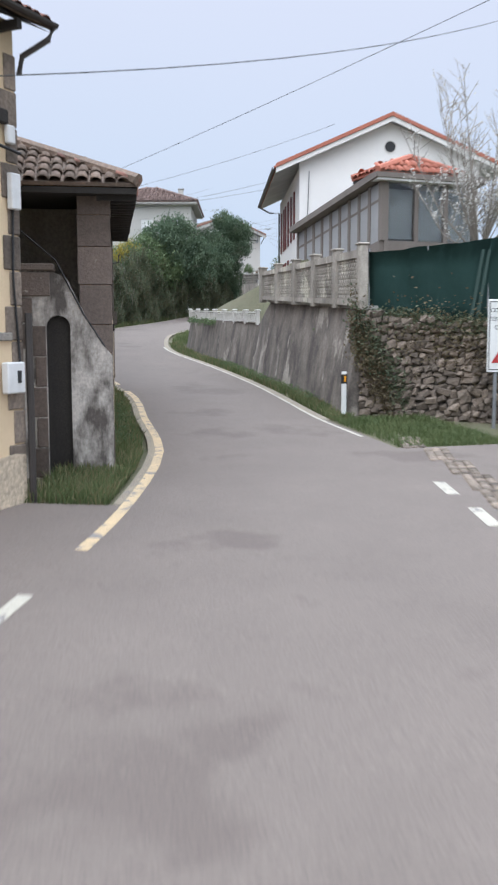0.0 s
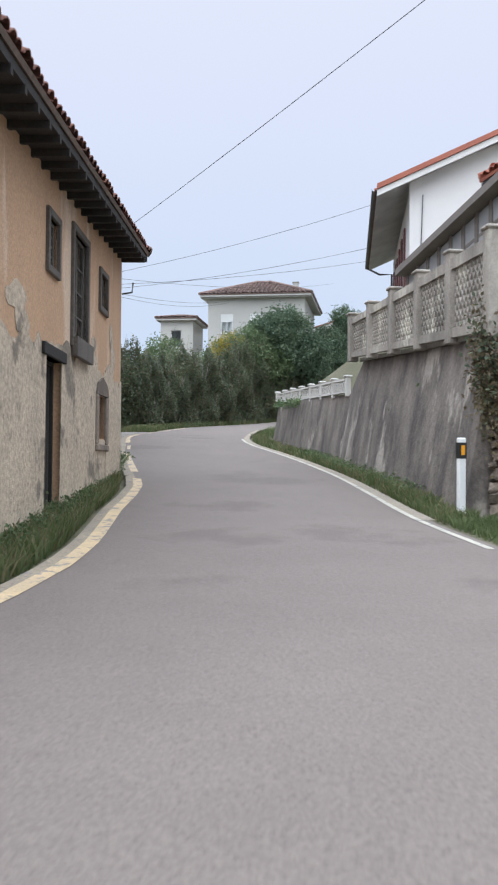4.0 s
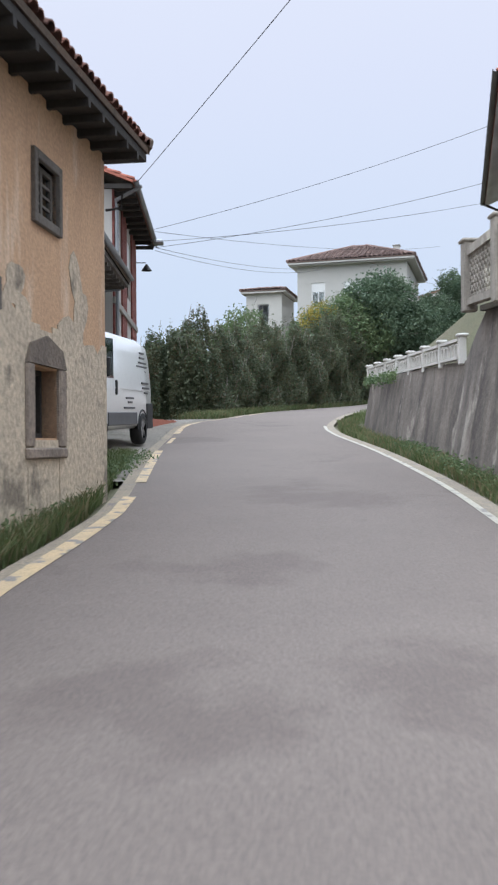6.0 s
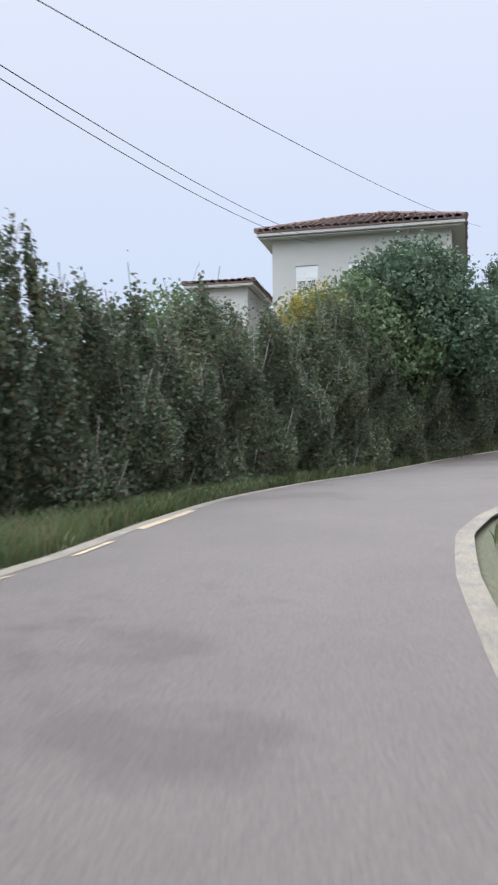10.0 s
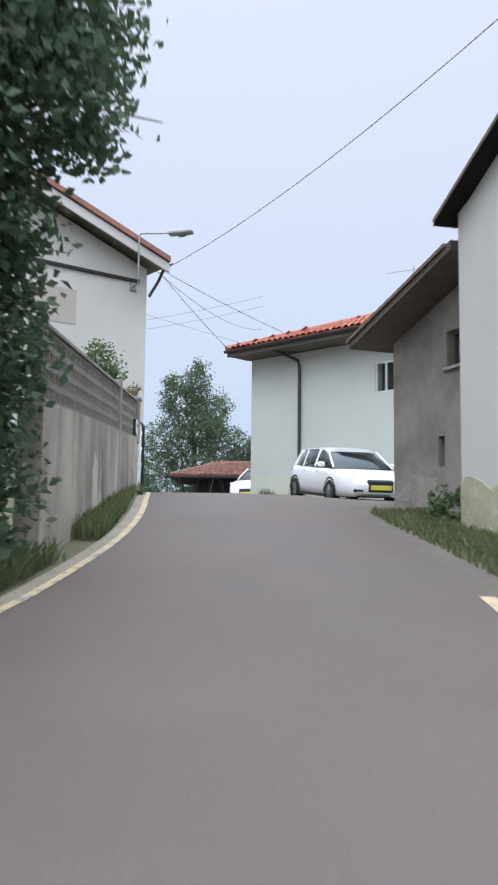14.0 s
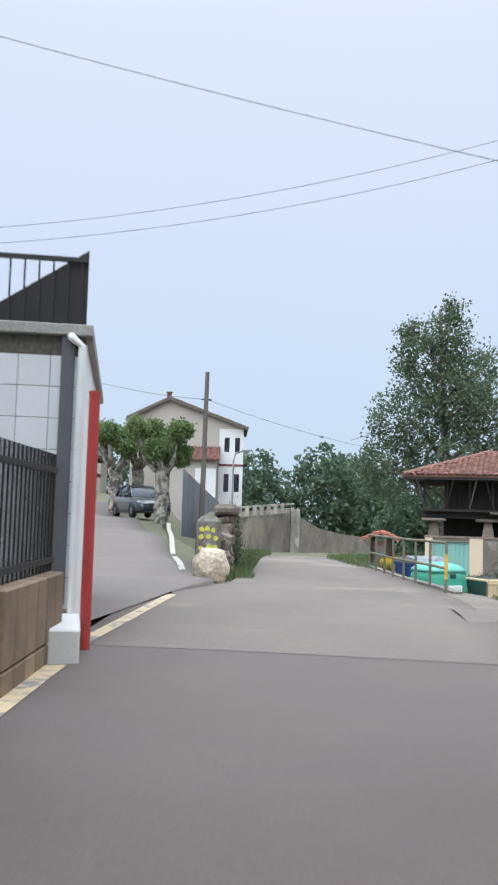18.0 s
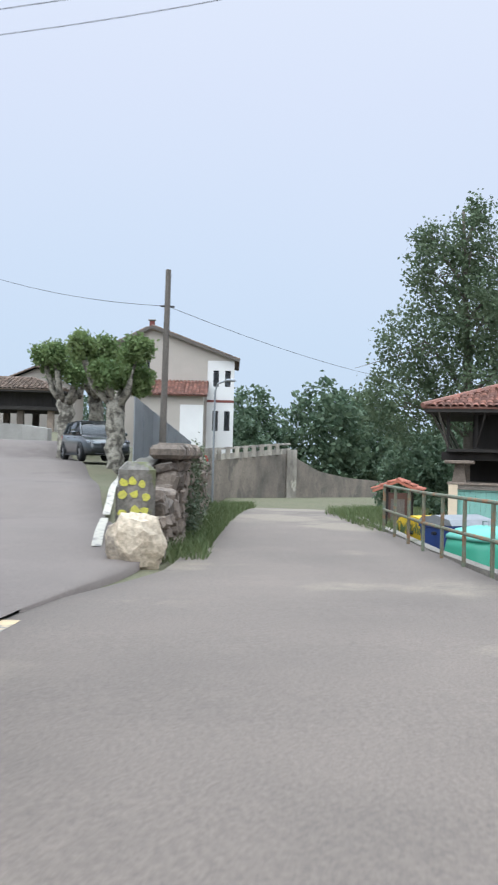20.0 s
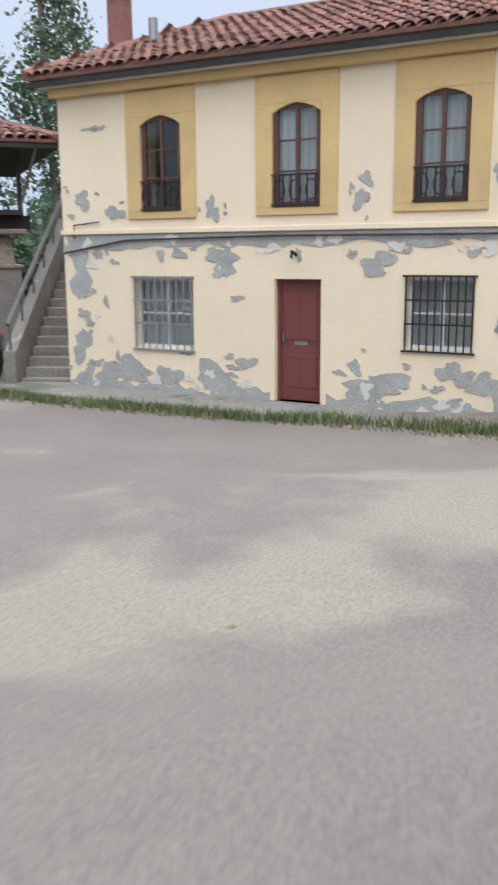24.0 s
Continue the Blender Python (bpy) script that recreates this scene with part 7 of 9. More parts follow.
# -- the raised granary on stone stilts
BASE_EARTH = surf("earthy_old_render", (0.25, 0.22, 0.185), 0.93, (0.13, 0.115, 0.095), 1.0, 0.8, 0.2, 18, 0.4, third=(0.33, 0.30, 0.26), third_scale=0.6, third_at=0.6)


def granary():
    h = thing("granary", facade_at((40.5, 115.38), (47.4, 111.7), 10.7), "old timber granary on stone stilts with a broad hipped tile roof", "granary")
    L, D = 7.82, 6.4
    base = part("base_wall", wall_bm(0, L, -1.0, 2.17, 0, 0.45, [(0.3, 1.95, -1.0, 2.0), (5.5, 6.3, -1.0, 1.8)]), BASE_EARTH, h, "low rendered stone base wall")
    part("base_wall", boxed(0, 0.45, 0.45, D, -1, 2.17), BASE_EARTH, h)
    part("base_wall", boxed(L - 0.45, L, 0.45, D, -1, 2.17), BASE_EARTH, h)
    part("base_wall", boxed(0.45, L - 0.45, D - 0.4, D, -1, 2.17), BASE_EARTH, h)
    part("jamb", boxed(0.0, 0.32, -0.04, -0.004, -0.3, 2.2, 0.006), CREAM_PEEL, h)
    part("jamb", boxed(1.93, 2.5, -0.04, -0.004, -0.3, 2.2, 0.006), CREAM_PEEL, h)
    part("base_slab", boxed(-0.05, L + 0.05, -0.05, D, 2.17, 2.25, 0.01), STONE_JOIN, h)
    plain_door(h, 0.32, 1.93, -0.2, 2.0, MINT, planks=8, depth=0.12, handle=IRON_BLACK)
    plain_door(h, 5.5, 6.3, -0.2, 1.8, WOOD_DARK, planks=4, depth=0.15, handle=IRON_BLACK)
    for u in (0.35, 2.7, 5.1, L - 0.35):
        for v in (0.4, D - 0.5):
            bm = bmesh.new()
            bmesh.ops.create_cone(bm, segments=4, radius1=0.36, radius2=0.22, depth=0.66, cap_ends=True)
            bmesh.ops.transform(bm, matrix=Matrix.Translation((u, v, 2.58)) @ Matrix.Rotation(math.pi / 4, 4, "Z"), verts=bm.verts)
            p = part("stilt", bm, STONE, h, "tapered stone stilt")
            part("stilt_cap", boxed(u - 0.52, u + 0.52, v - 0.45, v + 0.45, 2.91, 3.04, 0.03), STONE, p)
    # added near-black sheet: the deep shade between the stilts
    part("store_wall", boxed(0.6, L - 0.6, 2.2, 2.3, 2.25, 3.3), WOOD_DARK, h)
    for v in (0.4, D - 0.5):
        part("beam", boxed(-0.3, L + 0.3, v - 0.14, v + 0.14, 3.04, 3.34, 0.015), WOOD_DARK, h)
    part("gallery_floor", boxed(-0.1, L + 0.1, -0.15, D + 0.1, 3.34, 3.45), WOOD_DARK, h)
    for k in range(34):
        part("plank", boxed(0.75 + k * 0.187, 0.93 + k * 0.187, 0.95, 1.0, 3.45, 5.1), WOOD_DARK, h)
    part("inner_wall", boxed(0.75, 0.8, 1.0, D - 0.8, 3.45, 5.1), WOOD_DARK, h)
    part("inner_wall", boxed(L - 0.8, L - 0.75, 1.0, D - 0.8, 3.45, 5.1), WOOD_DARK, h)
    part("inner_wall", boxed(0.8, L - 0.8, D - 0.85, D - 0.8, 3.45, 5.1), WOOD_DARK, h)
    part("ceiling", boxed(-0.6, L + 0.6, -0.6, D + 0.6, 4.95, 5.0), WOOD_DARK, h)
    for k in range(9):
        u = -0.05 + k * (L + 0.1) / 8
        part("gallery_post", boxed(u - 0.05, u + 0.05, -0.1, 0.0, 3.45, 4.9), WOOD_DARK, h)
        part("eave_brace", tubed([(u, -0.08, 3.5), (u + (0.35 if k % 3 else -0.3), -0.8, 4.82)], 0.035, 6), WOOD_DARK if k % 2 else WOOD_GREY, h)
    for k in range(5):
        part("eave_brace", tubed([(-0.05, 0.4 + k * 1.3, 3.5), (-0.75, 0.5 + k * 1.3, 4.82)], 0.035, 6), WOOD_DARK if k % 2 else WOOD_GREY, h)
    
    part("hanging_log", tubed([(2.8, -0.2, 3.3), (5.9, -0.25, 3.22)], 0.06, 7), WOOD_GREY, h)
    hip_roof(h, L, D, 4.88, 0.88, 1.3, (TILE, TILE_JOIN), pieces=150, ridge=2.6, w=0.24)


granary()


def far_granary():
    h = thing("far_granary", facade_at((19.0, 147.2), (25.8, 146.2), 14.9), "distant dark timber granary with a brown tile roof", "granary")
    L, D = 6.9, 6.0
    for u in (0.4, 2.4, 4.5, L - 0.4):
        for v in (0.4, D - 0.4):
            part("stilt", boxed(u - 0.22, u + 0.22, v - 0.22, v + 0.22, -1.0, 1.4, 0.04), STONE, h)
    part("floor_beam", boxed(-0.2, L + 0.2, -0.2, D + 0.2, 1.4, 1.65, 0.02), WOOD_DARK, h)
    for k in range(24):
        part("plank", boxed(0.3 + k * 0.262, 0.55 + k * 0.262, 0.3, 0.36, 1.65, 2.75), WOOD_DARK, h)
    part("inner_wall", boxed(0.3, L - 0.3, 0.37, D - 0.3, 1.65, 2.75), WOOD_DARK, h)
    hip_roof(h, L, D, 2.75, 0.7, 1.0, (TILE_OLD, TILE_OLD), ridge=2.4, w=0.3)
    b = thing("store_house", facade_at((21.2, 156.0), (27.0, 155.2), 15.0), "distant beige store house with a low tiled gable", "house")
    shell(b, 5.8, 5.0, 3.6, 0.3, BEIGE, front=[(2.2, 3.0, 1.8, 2.8)])
    window(b, 2.2, 3.0, 1.8, 2.8, frame=WOOD_DARK, mullions=0, bars=0)
    gable_fill(b, 5.8, 0.02, 0.3, 3.6, 1.3, BEIGE)
    gable_roof(b, 5.8, 5.0, 3.6, 0.4, 1.45, (TILE_OLD, TILE_OLD), ridge_along="y")
    solo("wall_lane_side", run_wall([(16.0, 131.0, 13.0, 15.2), (24.6, 128.5, 13.0, 14.9), (26.0, 127.4, 13.0, 14.7)], -0.3, 1.5), CONCRETE, "low grey wall along the climbing lane", "wall", "structure")
    r = thing("red_roof_house", facade_at((-13.5, 74.0), (-7.2, 72.9), 8.6), "small distant white house with a red hipped roof", "house")
    shell(r, 6.4, 6.0, 6.1, 0.3, WHITE_WALL, front=[(4.2, 5.0, 3.8, 5.0)])
    window(r, 4.2, 5.0, 3.8, 5.0, frame=WOOD_BROWN, mullions=1, bars=0)
    hip_roof(r, 6.4, 6.0, 6.2, 0.5, 1.2, (TILE_NEW, TILE_NEW), ridge=1.0, w=0.3)
    ch = part("chimney", boxed(4.4, 4.9, 2.6, 3.1, 6.6, 8.6, 0.02), BRICK_GREY, r)
    part("chimney_cap", boxed(4.3, 5.0, 2.5, 3.2, 8.6, 8.7), CONCRETE, ch)


far_granary()


# -- the peeling cream house
CHIMNEY_RED = surf("sooty_red_brick", (0.25, 0.105, 0.09), 0.88, (0.17, 0.075, 0.065), 0.6, 3.0, 0.2, 30, 0.3)
PALE_UNDERCOAT = surf("pale_undercoat", (0.60, 0.56, 0.50), 0.9, (0.50, 0.47, 0.42), 0.9, 2.0, 0.1, 30, 0.2)


def peeling_house():
    m = facade_at((45.87, 108.05), (48.47, 95.82), 10.6)
    h = thing("peeling_house", m, "cream two-storey house with peeling paint and ochre window surrounds", "house")
    L, D, top = 12.5, 8.0, 5.4
    ups = [(1.85, 2.69), (4.46, 5.32), (6.85, 7.69), (9.6, 10.45)]
    holes = [(a, b, 3.3, 4.9) for a, b in ups] + [(1.6, 2.88, 0.9, 2.15), (4.49, 5.34, 0.12, 2.16), (6.77, 7.85, 1.1, 2.2), (9.5, 10.6, 1.1, 2.2)]
    shell(h, L, D, top, 0.45, CREAM_PEEL, front=holes, left=[(2.0, 2.9, 2.9, 4.8)])
    for a, b in ups:
        for q in ((a - 0.3, a, 3.3, 4.9), (b, b + 0.3, 3.3, 4.9), (a - 0.3, b + 0.3, 4.9, 5.33), (a - 0.3, b + 0.3, 3.18, 3.3)):
            part("surround_band", boxed(q[0], q[1], -0.035, 0.02, q[2], q[3], 0.006), OCHRE_PAINT, h)
        window(h, a, b, 3.3, 4.9, frame=WOOD_BROWN, mullions=1, bars=2, depth=0.05, w=0.09, curtain=(0.04, 0.96) if a > 3 else None)
        for s in (0, 1):
            c, e = (a, (a + b) / 2) if s == 0 else (b, (a + b) / 2)
            part("arch_head", prismed([(c, 4.9), (c, 4.74), (c + (e - c) * 0.3, 4.82), (c + (e - c) * 0.65, 4.87), (e, 4.9)], -0.03, 0.015), OCHRE_PAINT, h)
        bal = grille(h, a, b, 3.32, 3.82, IRON_BLACK, 6, -0.05, name="balconet")
        for q in range(3):
            cx = a + (b - a) * (q + 0.5) / 3
            part("scroll", tubed([(cx + 0.1 * math.cos(t), -0.05, 3.57 + 0.16 * math.sin(t)) for t in (2 * math.pi * j / 12 for j in range(13))], 0.012, 5), IRON_BLACK, bal)
    for a, b, c, e in holes[4:5] + holes[6:]:
        window(h, a, b, c, e, frame=PAINT_WHITE, mullions=1, bars=1, depth=0.2, curtain=(0.0, 1.0))
        grille(h, a - 0.04, b + 0.04, c - 0.04, e + 0.04, IRON_BLACK if a > 3 else STEEL_GREY, 10 if a > 3 else 9, -0.03)
        for z in (0.35, 0.68):
            part("grille_rail", boxed(a, b, -0.045, -0.02, c + (e - c) * z, c + (e - c) * z + 0.025), STEEL_GREY if a < 3 else IRON_BLACK, h)
    d = plain_door(h, 4.49, 5.34, 0.12, 2.16, DOOR_RED, depth=0.16)
    for z0, z1 in ((0.35, 0.9), (1.15, 1.95)):
        for a, b in ((4.62, 4.88), (4.95, 5.21)):
            part("door_panel", boxed(a, b, 0.128, 0.14, z0, z1, 0.005), DOOR_RED, d)
    part("threshold", boxed(4.4, 5.45, -0.3, 0.05, -0.1, 0.11, 0.02), CONCRETE, h)
    part("string_course", boxed(-0.03, L + 0.03, -0.05, -0.003, 2.93, 3.02, 0.01), CREAM_PEEL, h)
    part("bare_band", prismed(jag(0.1, L, 2.72, 0.09, 31, 60) + [(L, 2.925), (0.1, 2.925)], -0.011, -0.003), BARE_RENDER, h, "grey bare render under the string course")
    part("cornice", boxed(-0.1, L + 0.1, -0.14, -0.002, top - 0.06, top + 0.1, 0.02), OCHRE_PAINT, h)
    part("eave_mould", boxed(-0.3, L + 0.3, -0.32, 0.0, top + 0.1, top + 0.24, 0.03), WHITE_AGED, h)
    for a, b, sd in ((0, 4.4, 14), (5.45, L, 15)):
        part("bare_base", prismed([(a, -0.6), (b, -0.6)] + jag(a, b, 0.24, 0.14, sd, 36)[::-1], -0.012, -0.003), BARE_RENDER, h, "grey bare render where paint fell off")
    rng = random.Random(21)
    for u, z, w, hh in ((0.4, 2.2, 0.75, 1.1), (0.5, 3.55, 0.5, 0.4), (1.25, 3.3, 0.6, 0.3), (3.5, 2.45, 0.9, 0.5), (3.3, 0.45, 1.2, 0.6), (1.3, 0.5, 1.1, 0.7), (6.35, 0.5, 1.2, 0.55), (6.3, 2.4, 0.7, 0.5), (7.0, 2.75, 1.2, 0.25), (3.3, 3.3, 0.35, 0.5), (8.5, 0.5, 1.0, 0.8), (8.5, 1.7, 0.4, 0.7), (6.0, 3.4, 0.3, 0.45), (11.3, 1.4, 1.0, 1.3), (11.6, 3.6, 0.6, 0.8), (0.35, 0.9, 0.5, 0.8), (9.0, 2.6, 0.8, 0.3)):
        blotch(h, u, z, w, hh, BARE_RENDER, rng.randrange(999), -0.008 - rng.uniform(0, 0.004))
        for _ in range(3 if not 3.8 < u < 6.0 else 0):
            blotch(h, u + rng.uniform(-0.8, 0.8) * w, z + rng.uniform(-0.7, 0.7) * hh, w * 0.25, hh * 0.22, BARE_RENDER, rng.randrange(999), -0.007)
    for _ in range(150):
        u, z = rng.uniform(0.1, 9.4), rng.choice((rng.uniform(0.05, 0.75), rng.uniform(0.05, 1.1), rng.uniform(2.55, 2.88), rng.uniform(1.0, 2.4)))
        w = rng.uniform(0.1, 0.5) * (1.2 if z < 0.8 else 0.7)
        if any(c - 0.5 < u < d + 0.5 and e - 0.25 < z < q + 0.2 for c, d, e, q in holes):
            continue
        blotch(h, u, z, w, w * rng.uniform(0.5, 0.9), PALE_UNDERCOAT if rng.random() < 0.4 else BARE_RENDER, rng.randrange(9999), -0.010 - rng.uniform(0, 0.004))
    for _ in range(60):
        u, z = rng.uniform(0.1, 9.0), rng.choice((rng.uniform(0.1, 0.8), rng.uniform(2.2, 2.85), rng.uniform(3.05, 3.6), rng.uniform(0.2, 5.0)))
        if any(a - 0.4 < u < b + 0.4 and c - 0.2 < z < e + 0.3 for a, b, c, e in holes):
            continue
        blotch(h, u, z, rng.uniform(0.08, 0.45), rng.uniform(0.06, 0.3), BARE_RENDER, rng.randrange(9999), -0.006)
    part("wall_cable", tubed([(0.05, -0.05, 2.6), (1.5, -0.04, 2.82), (4.5, -0.05, 2.86), (8.0, -0.05, 2.84), (L, -0.05, 2.86)], 0.018, 6), BLACK_PLASTIC, h)
    part("wall_cable", tubed([(0.3, -0.04, 2.86), (0.3, -0.05, 3.1), (0.9, -0.05, 3.15)], 0.014, 6), BLACK_PLASTIC, h)
    part("house_lamp", tubed([(4.9, -0.02, 2.55), (4.9, -0.18, 2.6), (4.9, -0.2, 2.5)], 0.03, 7), IRON_BLACK, h)
    hip_roof(h, L, D, top + 0.27, 0.4, 1.65, (TILE, TILE_JOIN), pieces=200, ridge=9.6, w=0.23)
    ch = part("chimney", boxed(0.05, 0.4, 1.5, 1.85, top + 0.4, top + 2.0, 0.01), CHIMNEY_RED, h, "red brick chimney")
    part("chimney_cap", boxed(0.0, 0.45, 1.45, 1.9, top + 2.0, top + 2.07, 0.01), CHIMNEY_RED, ch)
    part("flue", tubed([(0.85, 1.9, top + 0.8), (0.85, 1.9, top + 1.6)], 0.09, 8), STEEL_GREY, h)
    st = thing("outside_stairs", m @ Matrix.Rotation(radians(26), 4, "Z"), "worn concrete outside stairs with a sloping parapet", "stairs")
    # steps and parapet in a dark tone: dirty stone plus painted-in deep shade
    for k in range(15):
        part("step", boxed(-1.05, -0.02, 0.2 + k * 0.29, 0.2 + (k + 1) * 0.29 + (0.02 if k < 14 else 1.6), -0.3, 0.18 * (k + 1), 0.012), BASE_EARTH, st)
    part("parapet", prismed([(0.0, -0.3), (6.0, -0.3), (6.0, 3.4), (4.5, 3.4), (0.1, 0.75), (0.0, 0.75)], -1.3, -1.07, "x"), BASE_EARTH, st, "sloping rendered parapet")
    part("handrail", tubed([(-1.18, 0.0, 1.25), (-1.18, 4.4, 3.85)], 0.05, 7), WOOD_GREY, st)
    for k in range(6):
        part("rail_post", tubed([(-1.18, 0.1 + k * 0.86, 0.7 + k * 0.52), (-1.18, 0.1 + k * 0.86, 1.28 + k * 0.51)], 0.025, 6), WOOD_GREY, st)


peeling_house()
pv = thing("pavement", None, "raised worn concrete pavement with weeds along the house", "pavement", kind="structure")
for k in range(7):
    part("kerb_stone", boxed(k * 1.4 + 0.01, k * 1.4 + 1.39, -0.9, -0.65, -0.3, 0.12, 0.02, facade_at((45.2, 109.4), (47.8, 97.2), 10.62)), ROUGH_SCREED, pv)
part("paving", boxed(0, 12.4, -0.65, 0.9, -0.4, 0.1, 0.0, facade_at((45.2, 109.4), (47.8, 97.2), 10.62)), ROUGH_SCREED, pv)

# -- roadside railing, noticeboard shrine
RAIL = [(32.78, 94.9), (33.12, 96.6), (33.24, 97.8), (33.39, 99.0), (33.5, 100.1), (33.72, 101.4), (33.95, 102.8), (34.2, 104.2)]
rl = thing("railing", None, "two-rail tube railing with flaking green paint above the yard", "railing")
for k, (x, y) in enumerate(RAIL):
    z = lie(x, y)
    p = part("post", tubed([(x, y, z - 0.1), (x, y, z + 1.06)], 0.034, 8), RAIL_GREEN, rl)
    if k == 0:
        part("painted_sleeve", tubed([(x, y, z + 0.3), (x, y, z + 0.82)], 0.037, 8), RAIL_YELLOW, rl, "flaking yellow paint on the end post")
for hgt in (0.52, 1.05):
    part("rail", tubed([(x, y, lie(x, y) + hgt) for x, y in RAIL], 0.03, 8), RAIL_GREEN, rl)
kb = solo("kerb_edge", run_wall([(x + 0.14, y, lie(x, y) - 1.3, lie(x, y) + 0.05) for x, y in [(32.78, 94.85)] + RAIL[1:] + [(35.0, 109.5)]], 0.2, 0.6), ROUGH_SCREED, "concrete edge of the upper road over the yard", "kerb", "structure")
sh = thing("notice_shelter", facade_at((34.95, 106.4), (35.82, 106.0), 11.75), "small timber noticeboard under a red tiled roof", "noticeboard")
for u in (0.06, 0.64):
    part("post", boxed(u - 0.06, u + 0.06, -0.06, 0.06, -1.2, 1.3), WOOD_DARK, sh)
    part("post", boxed(u - 0.06, u + 0.06, 0.4, 0.52, -1.2, 1.3), WOOD_DARK, sh)
part("board", boxed(0.12, 0.58, -0.03, 0.03, 0.25, 1.15), WOOD_BROWN, sh)
part("board_sheet", boxed(0.18, 0.52, -0.04, -0.031, 0.35, 1.0), WOOD_GREY, sh)
for o, al, up in (((-0.26, 0.72, 1.2), (0, -1, 0), (0.92, 0, 0.39)), ((0.96, -0.2, 1.2), (0, 1, 0), (-0.92, 0, 0.39))):
    tile_slope(sh, o, al, up, 0.92, 0.66, TILE_NEW, TILE_NEW, 0, 0.13, 0.2)
part("ridge_tiles", tubed([(0.35, -0.22, 1.47), (0.35, 0.74, 1.47)], 0.05, 7), TILE_NEW, sh)

# ---- vehicles ----
def loft(bm, rings, caps=True):
    vs = [[bm.verts.new(p) for p in r] for r in rings]
    n = len(vs[0])
    for a, b in zip(vs, vs[1:]):
        for k in range(n):
            bm.faces.new((a[k], a[(k + 1) % n], b[(k + 1) % n], b[k]))
    if caps:
        bm.faces.new(vs[0][::-1])
        bm.faces.new(vs[-1])
    return bm


def body_ring(x, zb, zt, w):
    h = zt - zb
    half = [(w * 0.80, zb), (w * 0.95, zb + 0.06 * h), (w * 0.99, zb + 0.3 * h), (w, zb + 0.55 * h), (w * 0.975, zb + 0.8 * h), (w * 0.93, zt - 0.06 * h), (w * 0.82, zt - 0.012), (w * 0.45, zt)]
    return [(x, y, z) for y, z in half] + [(x, -y, z) for y, z in half[::-1]]


def house_ring(x, z0, z1, w0, w1):
    half = [(w0, z0), (w0 * 0.4 + w1 * 0.6, z0 + (z1 - z0) * 0.6), (w1, z1 - 0.07), (w1 * 0.92, z1 - 0.02), (w1 * 0.5, z1)]
    return [(x, y, z) for y, z in half] + [(x, -y, z) for y, z in half[::-1]]


def wheel(parent, x, y, r, w, side):
    m = Matrix.Translation((x, y, r))
    prof = [(r * 0.62, -w / 2), (r * 0.93, -w / 2), (r, -w * 0.3), (r, w * 0.3), (r * 0.93, w / 2), (r * 0.62, w / 2)]
    bm = bmesh.new()
    n = 22
    rings = [[(q * math.cos(2 * math.pi * k / n), s, q * math.sin(2 * math.pi * k / n)) for q, s in prof] for k in range(n)]
    vs = [[bm.verts.new(m @ Vector(p)) for p in g] for g in rings]
    for k in range(n):
        for j in range(len(prof) - 1):
            bm.faces.new((vs[k][j], vs[k][j + 1], vs[(k + 1) % n][j + 1], vs[(k + 1) % n][j]))
    t = part("wheel", bm, RUBBER, parent, smooth=True)
    bm = bmesh.new()
    out = side * w * 0.42
    for k in range(5):
        a = 2 * math.pi * k / 5
        d, e = Vector((math.cos(a), 0, math.sin(a))), Vector((-math.sin(a), 0, math.cos(a)))
        c = m.to_translation() + Vector((0, out, 0))
        pts = [c + d * r * 0.1 + e * r * 0.11, c + d * r * 0.62 + e * r * 0.15, c + d * r * 0.62 - e * r * 0.15, c + d * r * 0.1 - e * r * 0.11]
        loft(bm, [pts, [p - Vector((0, side * 0.04, 0)) for p in pts]])
    part("rim", bm, ALLOY, t)
    bm = bmesh.new()
    bmesh.ops.create_cone(bm, segments=20, radius1=r * 0.66, radius2=r * 0.66, depth=w * 0.5, cap_ends=True)
    bmesh.ops.transform(bm, matrix=m @ Matrix.Rotation(math.pi / 2, 4, "X"), verts=bm.verts)
    part("brake_drum", bm, BLACK_PLASTIC, t)
    bm = tubed([(x + (r + 0.05) * math.cos(a), y + side * (w / 2 - 0.02), r + (r + 0.05) * math.sin(a)) for a in (math.pi * (k / 10) for k in range(11))], 0.02, 6)
    part("wheel_arch", bm, BLACK_PLASTIC, t)
    return t


